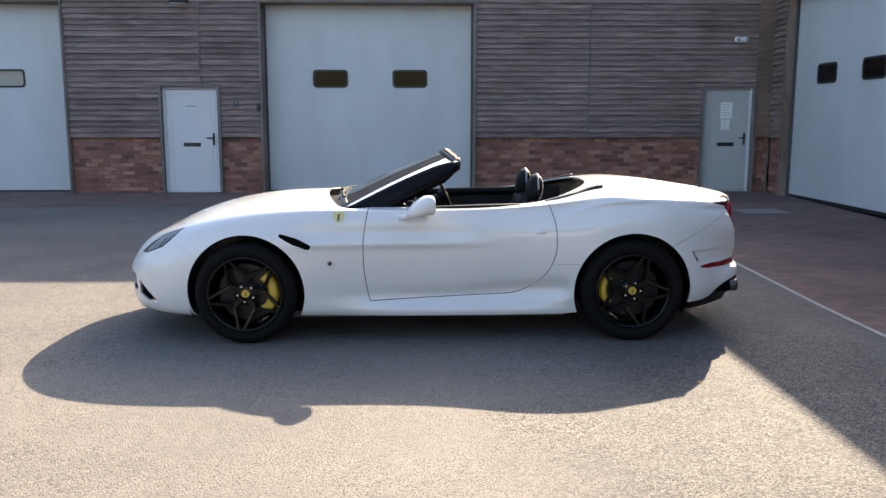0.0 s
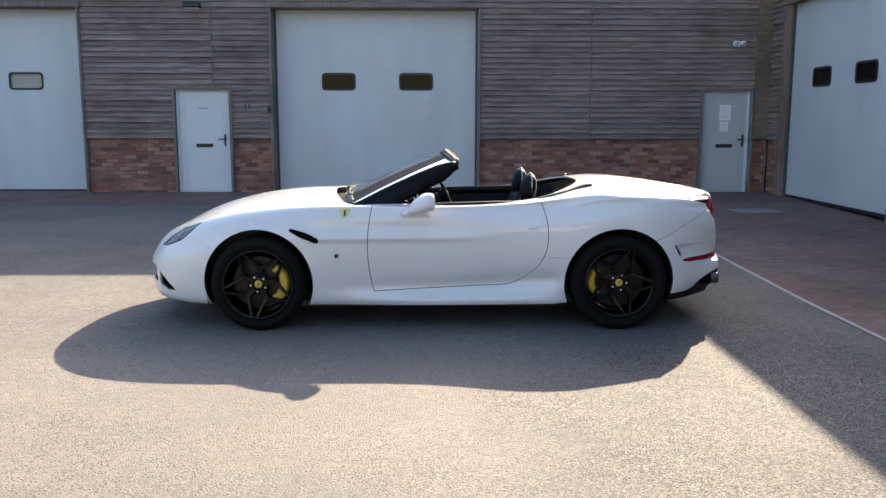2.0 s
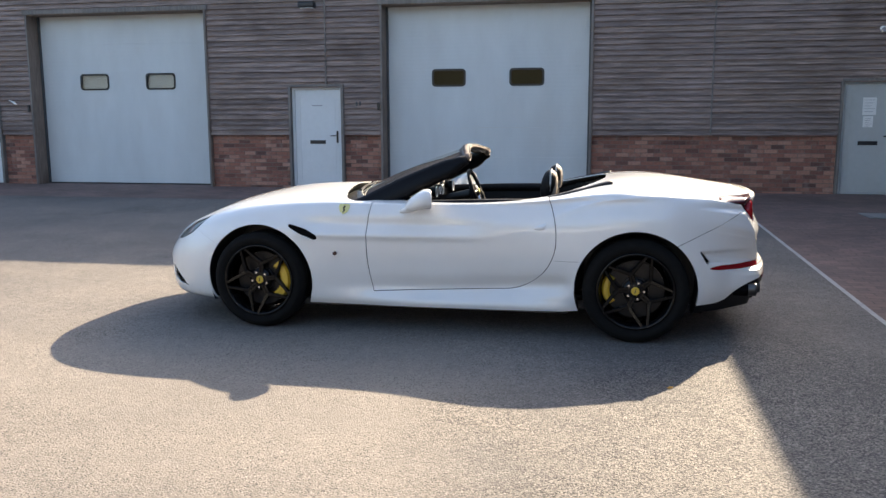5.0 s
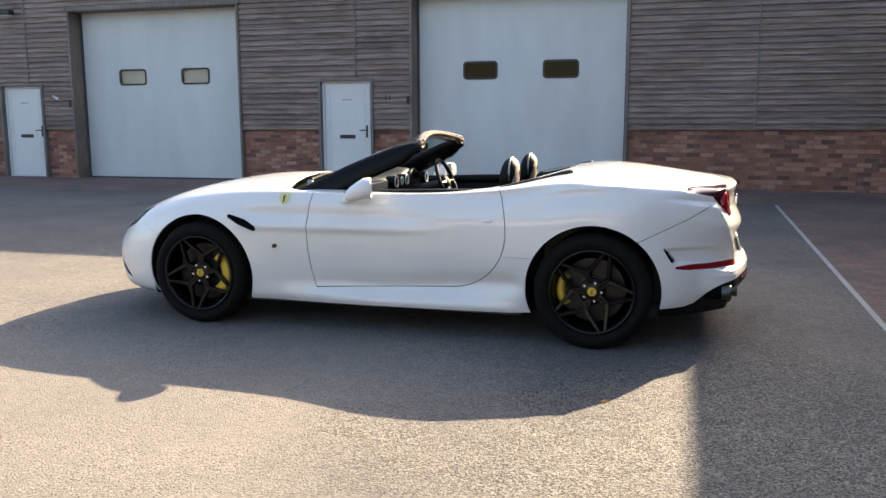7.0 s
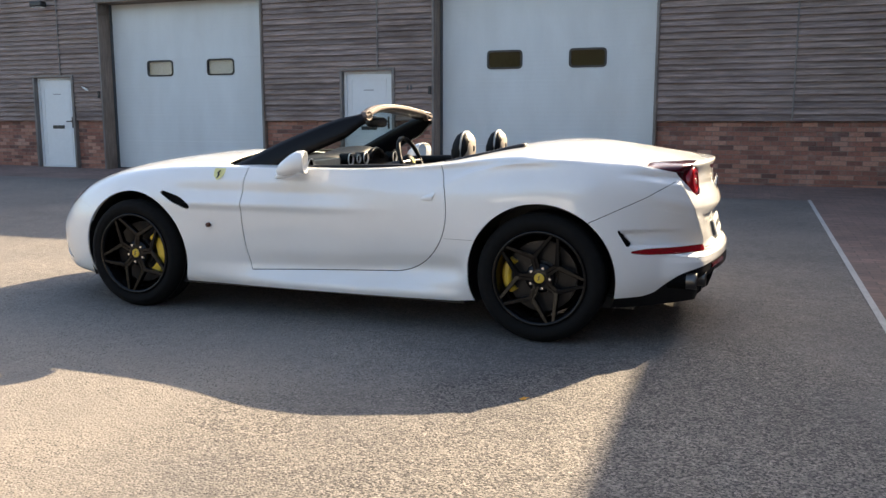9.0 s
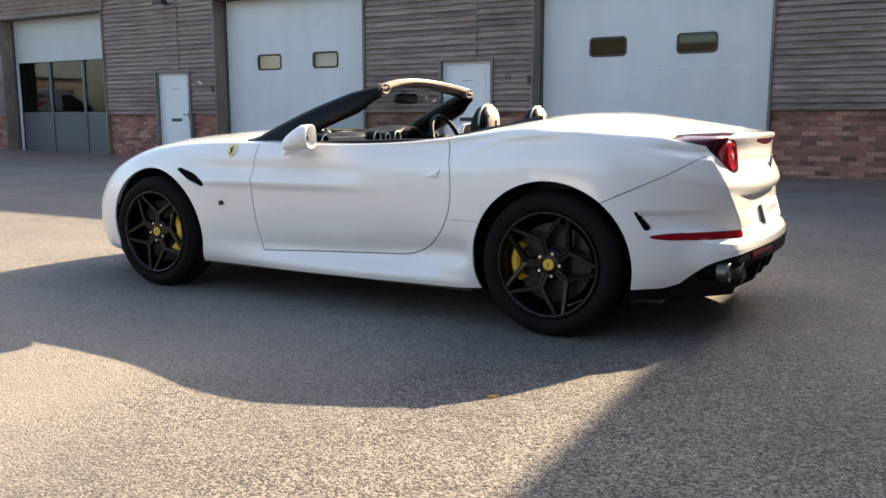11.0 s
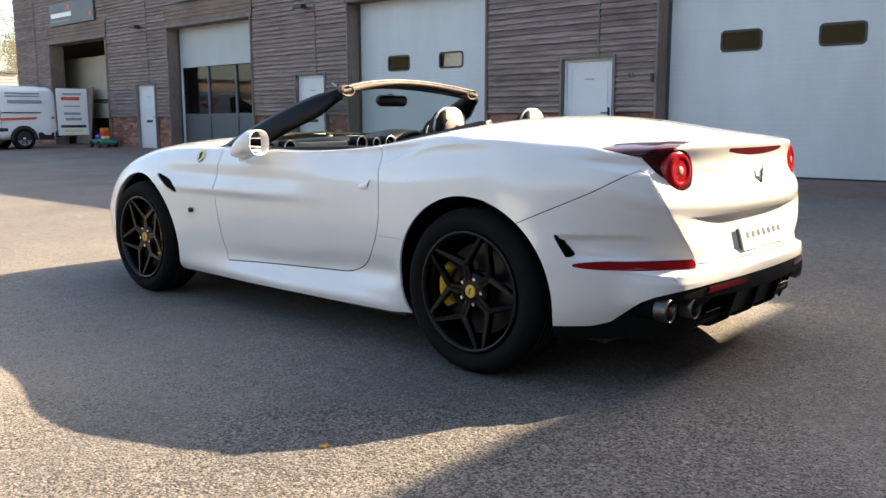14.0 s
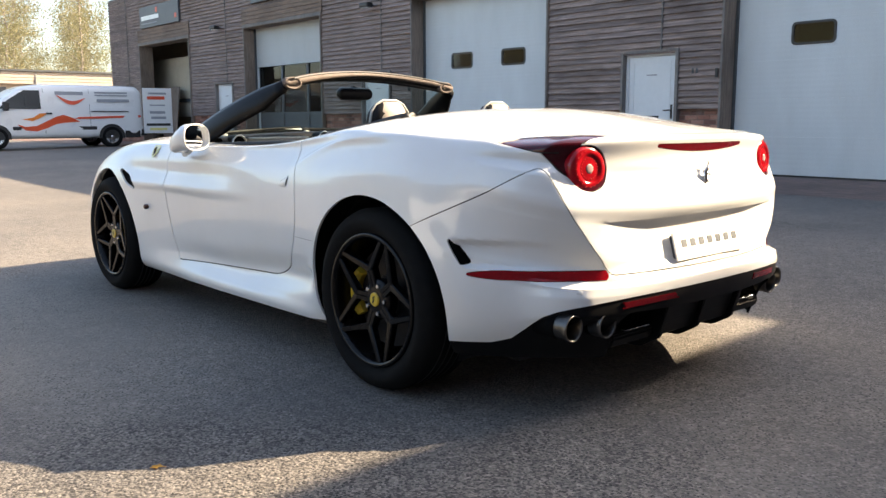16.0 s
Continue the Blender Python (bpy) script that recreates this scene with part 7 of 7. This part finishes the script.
BOARD_FACES = ((0, 1, 6, 5), (1, 2, 7, 6), (2, 3, 8, 7), (4, 0, 5, 9), (3, 4, 9, 8), (4, 3, 2, 1, 0), (5, 6, 7, 8, 9))
SEAMS = sorted([-4.07 + b for b in BAYS] + [3.09, EAST - 0.02])
rng = random.Random(7)
ROW = 0.1015
count, rest_v, rest_f = 0, [], []
z = BRICK_TOP
while z < TOP - 0.02:
    h = min(ROW + 0.022, TOP - z)
    for x0, x1 in spans(z + 0.03, cuts=SEAMS):
        j = rng.uniform(0, 0.008)
        x0, x1 = x0 + 0.05, x1 - 0.05
        seam0, seam1 = any(abs(x0 - 0.05 - s) < 0.01 for s in SEAMS), any(abs(x1 + 0.05 - s) < 0.01 for s in SEAMS)
        x0, x1 = (x0 - 0.045 if seam0 else x0), (x1 + 0.045 if seam1 else x1)
        dz, sag = rng.uniform(-0.004, 0.004), rng.uniform(-0.003, 0.003)
        vs = [(x, y, zz + (sag if x == x1 else 0)) for x, y, zz in board_verts(x0, x1, z + dz, h, j)]
        if z < 3.75 and x0 > -14.5 and count < 190:
            me = bpy.data.meshes.new("board")
            me.from_pydata(vs, [], BOARD_FACES)
            me.materials.append(CLAD)
            ob = new("board", me)
            ob.parent = wall_north
            count += 1
        else:
            n = len(rest_v)
            rest_v += vs
            rest_f += [tuple(i + n for i in f) for f in BOARD_FACES]
    z += ROW
me = bpy.data.meshes.new("cladding")
me.from_pydata(rest_v, [], rest_f)
me.materials.append(CLAD)
ob = tagged(new("cladding", me), kind="stuff")
ob.parent = wall_north
# the side wall's boards
rest_v, rest_f = [], []
z = BRICK_TOP
while z < TOP - 0.02:
    h = min(ROW + 0.022, TOP - z)
    ys = [(4.0, F0 - 0.06), (F1 + 0.06, WALL_Y - 0.06)] if z < HEAD - 0.05 else [(4.0, WALL_Y - 0.06)]
    for y0, y1 in ys:
        n = len(rest_v)
        for x, y, zz in board_verts(0, 1, z, h, rng.uniform(0, 0.012)):
            rest_v.append((EAST + (y - WALL_Y), y1 if x == 0 else y0, zz))
        rest_f += [tuple(i + n for i in f) for f in BOARD_FACES]
    z += ROW
me = bpy.data.meshes.new("cladding")
me.from_pydata(rest_v, [], rest_f)
me.materials.append(CLAD)
ob = tagged(new("cladding", me), kind="stuff")
ob.parent = wall_east
part("corner_board", boxm(EAST - 0.335, EAST - 0.03, WALL_Y - 0.080, WALL_Y - 0.058, BRICK_TOP + 0.02, TOP, bevel=0.004), TIMBER_LEVEL, wall_north, "dark brown corner board")
# seam battens and the trim that caps the plinth
for s in SEAMS:
    z0 = DHEAD + 0.04 if s < 3 else BRICK_TOP
    ob = part("seam_batten", boxm(s - 0.012, s + 0.012, WALL_Y - 0.066, WALL_Y - 0.01, z0, TOP), TIMBER_GREY, wall_north)

# bricks: stretcher bond, 215 x 65 faces on a 225 x 75 grid
bl, bh, step, course = 0.215, 0.065, 0.225, 0.075


def brick_data(length):
    bm2 = bmesh.new()
    box(bm2, -length / 2, length / 2, 0.0, 0.03, -bh / 2, bh / 2, bevel=0.004)
    me2 = bpy.data.meshes.new("brick")
    bm2.to_mesh(me2)
    bm2.free()
    me2.materials.append(BRICK)
    return me2


whole, half_b = brick_data(bl), brick_data(0.1025)
bv, bf = [], []
count, row = 0, 0
z = 0.06
while z < BRICK_TOP - 0.01:
    for x0, x1 in spans(z):
        x0, x1 = x0 + (0.05 if x0 > END + 0.1 else 0), x1 - 0.05
        x = x0 - (step / 2 if row % 2 else 0.0)
        while x < x1 - 0.03:
            a, b = max(x, x0), min(x + bl, x1)
            if b - a > 0.04:
                cx, cz, yy = (a + b) / 2, z + bh / 2, WALL_Y + 0.018 + rng.uniform(-0.003, 0.003)
                L = b - a
                if count < 290 and -6.7 < cx < 6.4 and (abs(L - bl) < 0.002 or abs(L - 0.1025) < 0.02) and z > 0.2 and (cx < 0 or z > 0.7):
                    ob = new("brick", whole if L > 0.15 else half_b)
                    ob.location = (cx, yy, cz)
                    ob.parent = wall_north
                    count += 1
                else:
                    n = len(bv)
                    bv += [(xx, y2, zz) for xx in (a, b) for y2 in (yy, yy + 0.03) for zz in (z, z + bh)]
                    bf += [tuple(i + n for i in f) for f in ((0, 1, 3, 2), (4, 6, 7, 5), (0, 4, 5, 1), (2, 3, 7, 6), (0, 2, 6, 4), (1, 5, 7, 3))]
            x += step
    z += course
    row += 1
me = bpy.data.meshes.new("brickwork")
me.from_pydata(bv, [], bf)
me.materials.append(BRICK)
ob = tagged(new("brickwork", me), kind="stuff")
ob.parent = wall_north
bv, bf, z, row = [], [], 0.06, 0
while z < BRICK_TOP - 0.01:
    for y0, y1 in ((4.0, F0 - 0.05), (F1 + 0.05, WALL_Y)):
        y = y0 - (step / 2 if row % 2 else 0.0)
        while y < y1 - 0.03:
            a, b = max(y, y0), min(y + bl, y1)
            if b - a > 0.03:
                xx = EAST + 0.018 + rng.uniform(-0.003, 0.003)
                n = len(bv)
                bv += [(x2, yy, zz) for x2 in (xx, xx + 0.03) for yy in (a, b) for zz in (z, z + bh)]
                bf += [tuple(i + n for i in f) for f in ((0, 1, 3, 2), (4, 6, 7, 5), (0, 4, 5, 1), (2, 3, 7, 6), (0, 2, 6, 4), (1, 5, 7, 3))]
            y += step
    z += course
    row += 1
me = bpy.data.meshes.new("brickwork")
me.from_pydata(bv, [], bf)
me.materials.append(BRICK)
ob = tagged(new("brickwork", me), kind="stuff")
ob.parent = wall_east
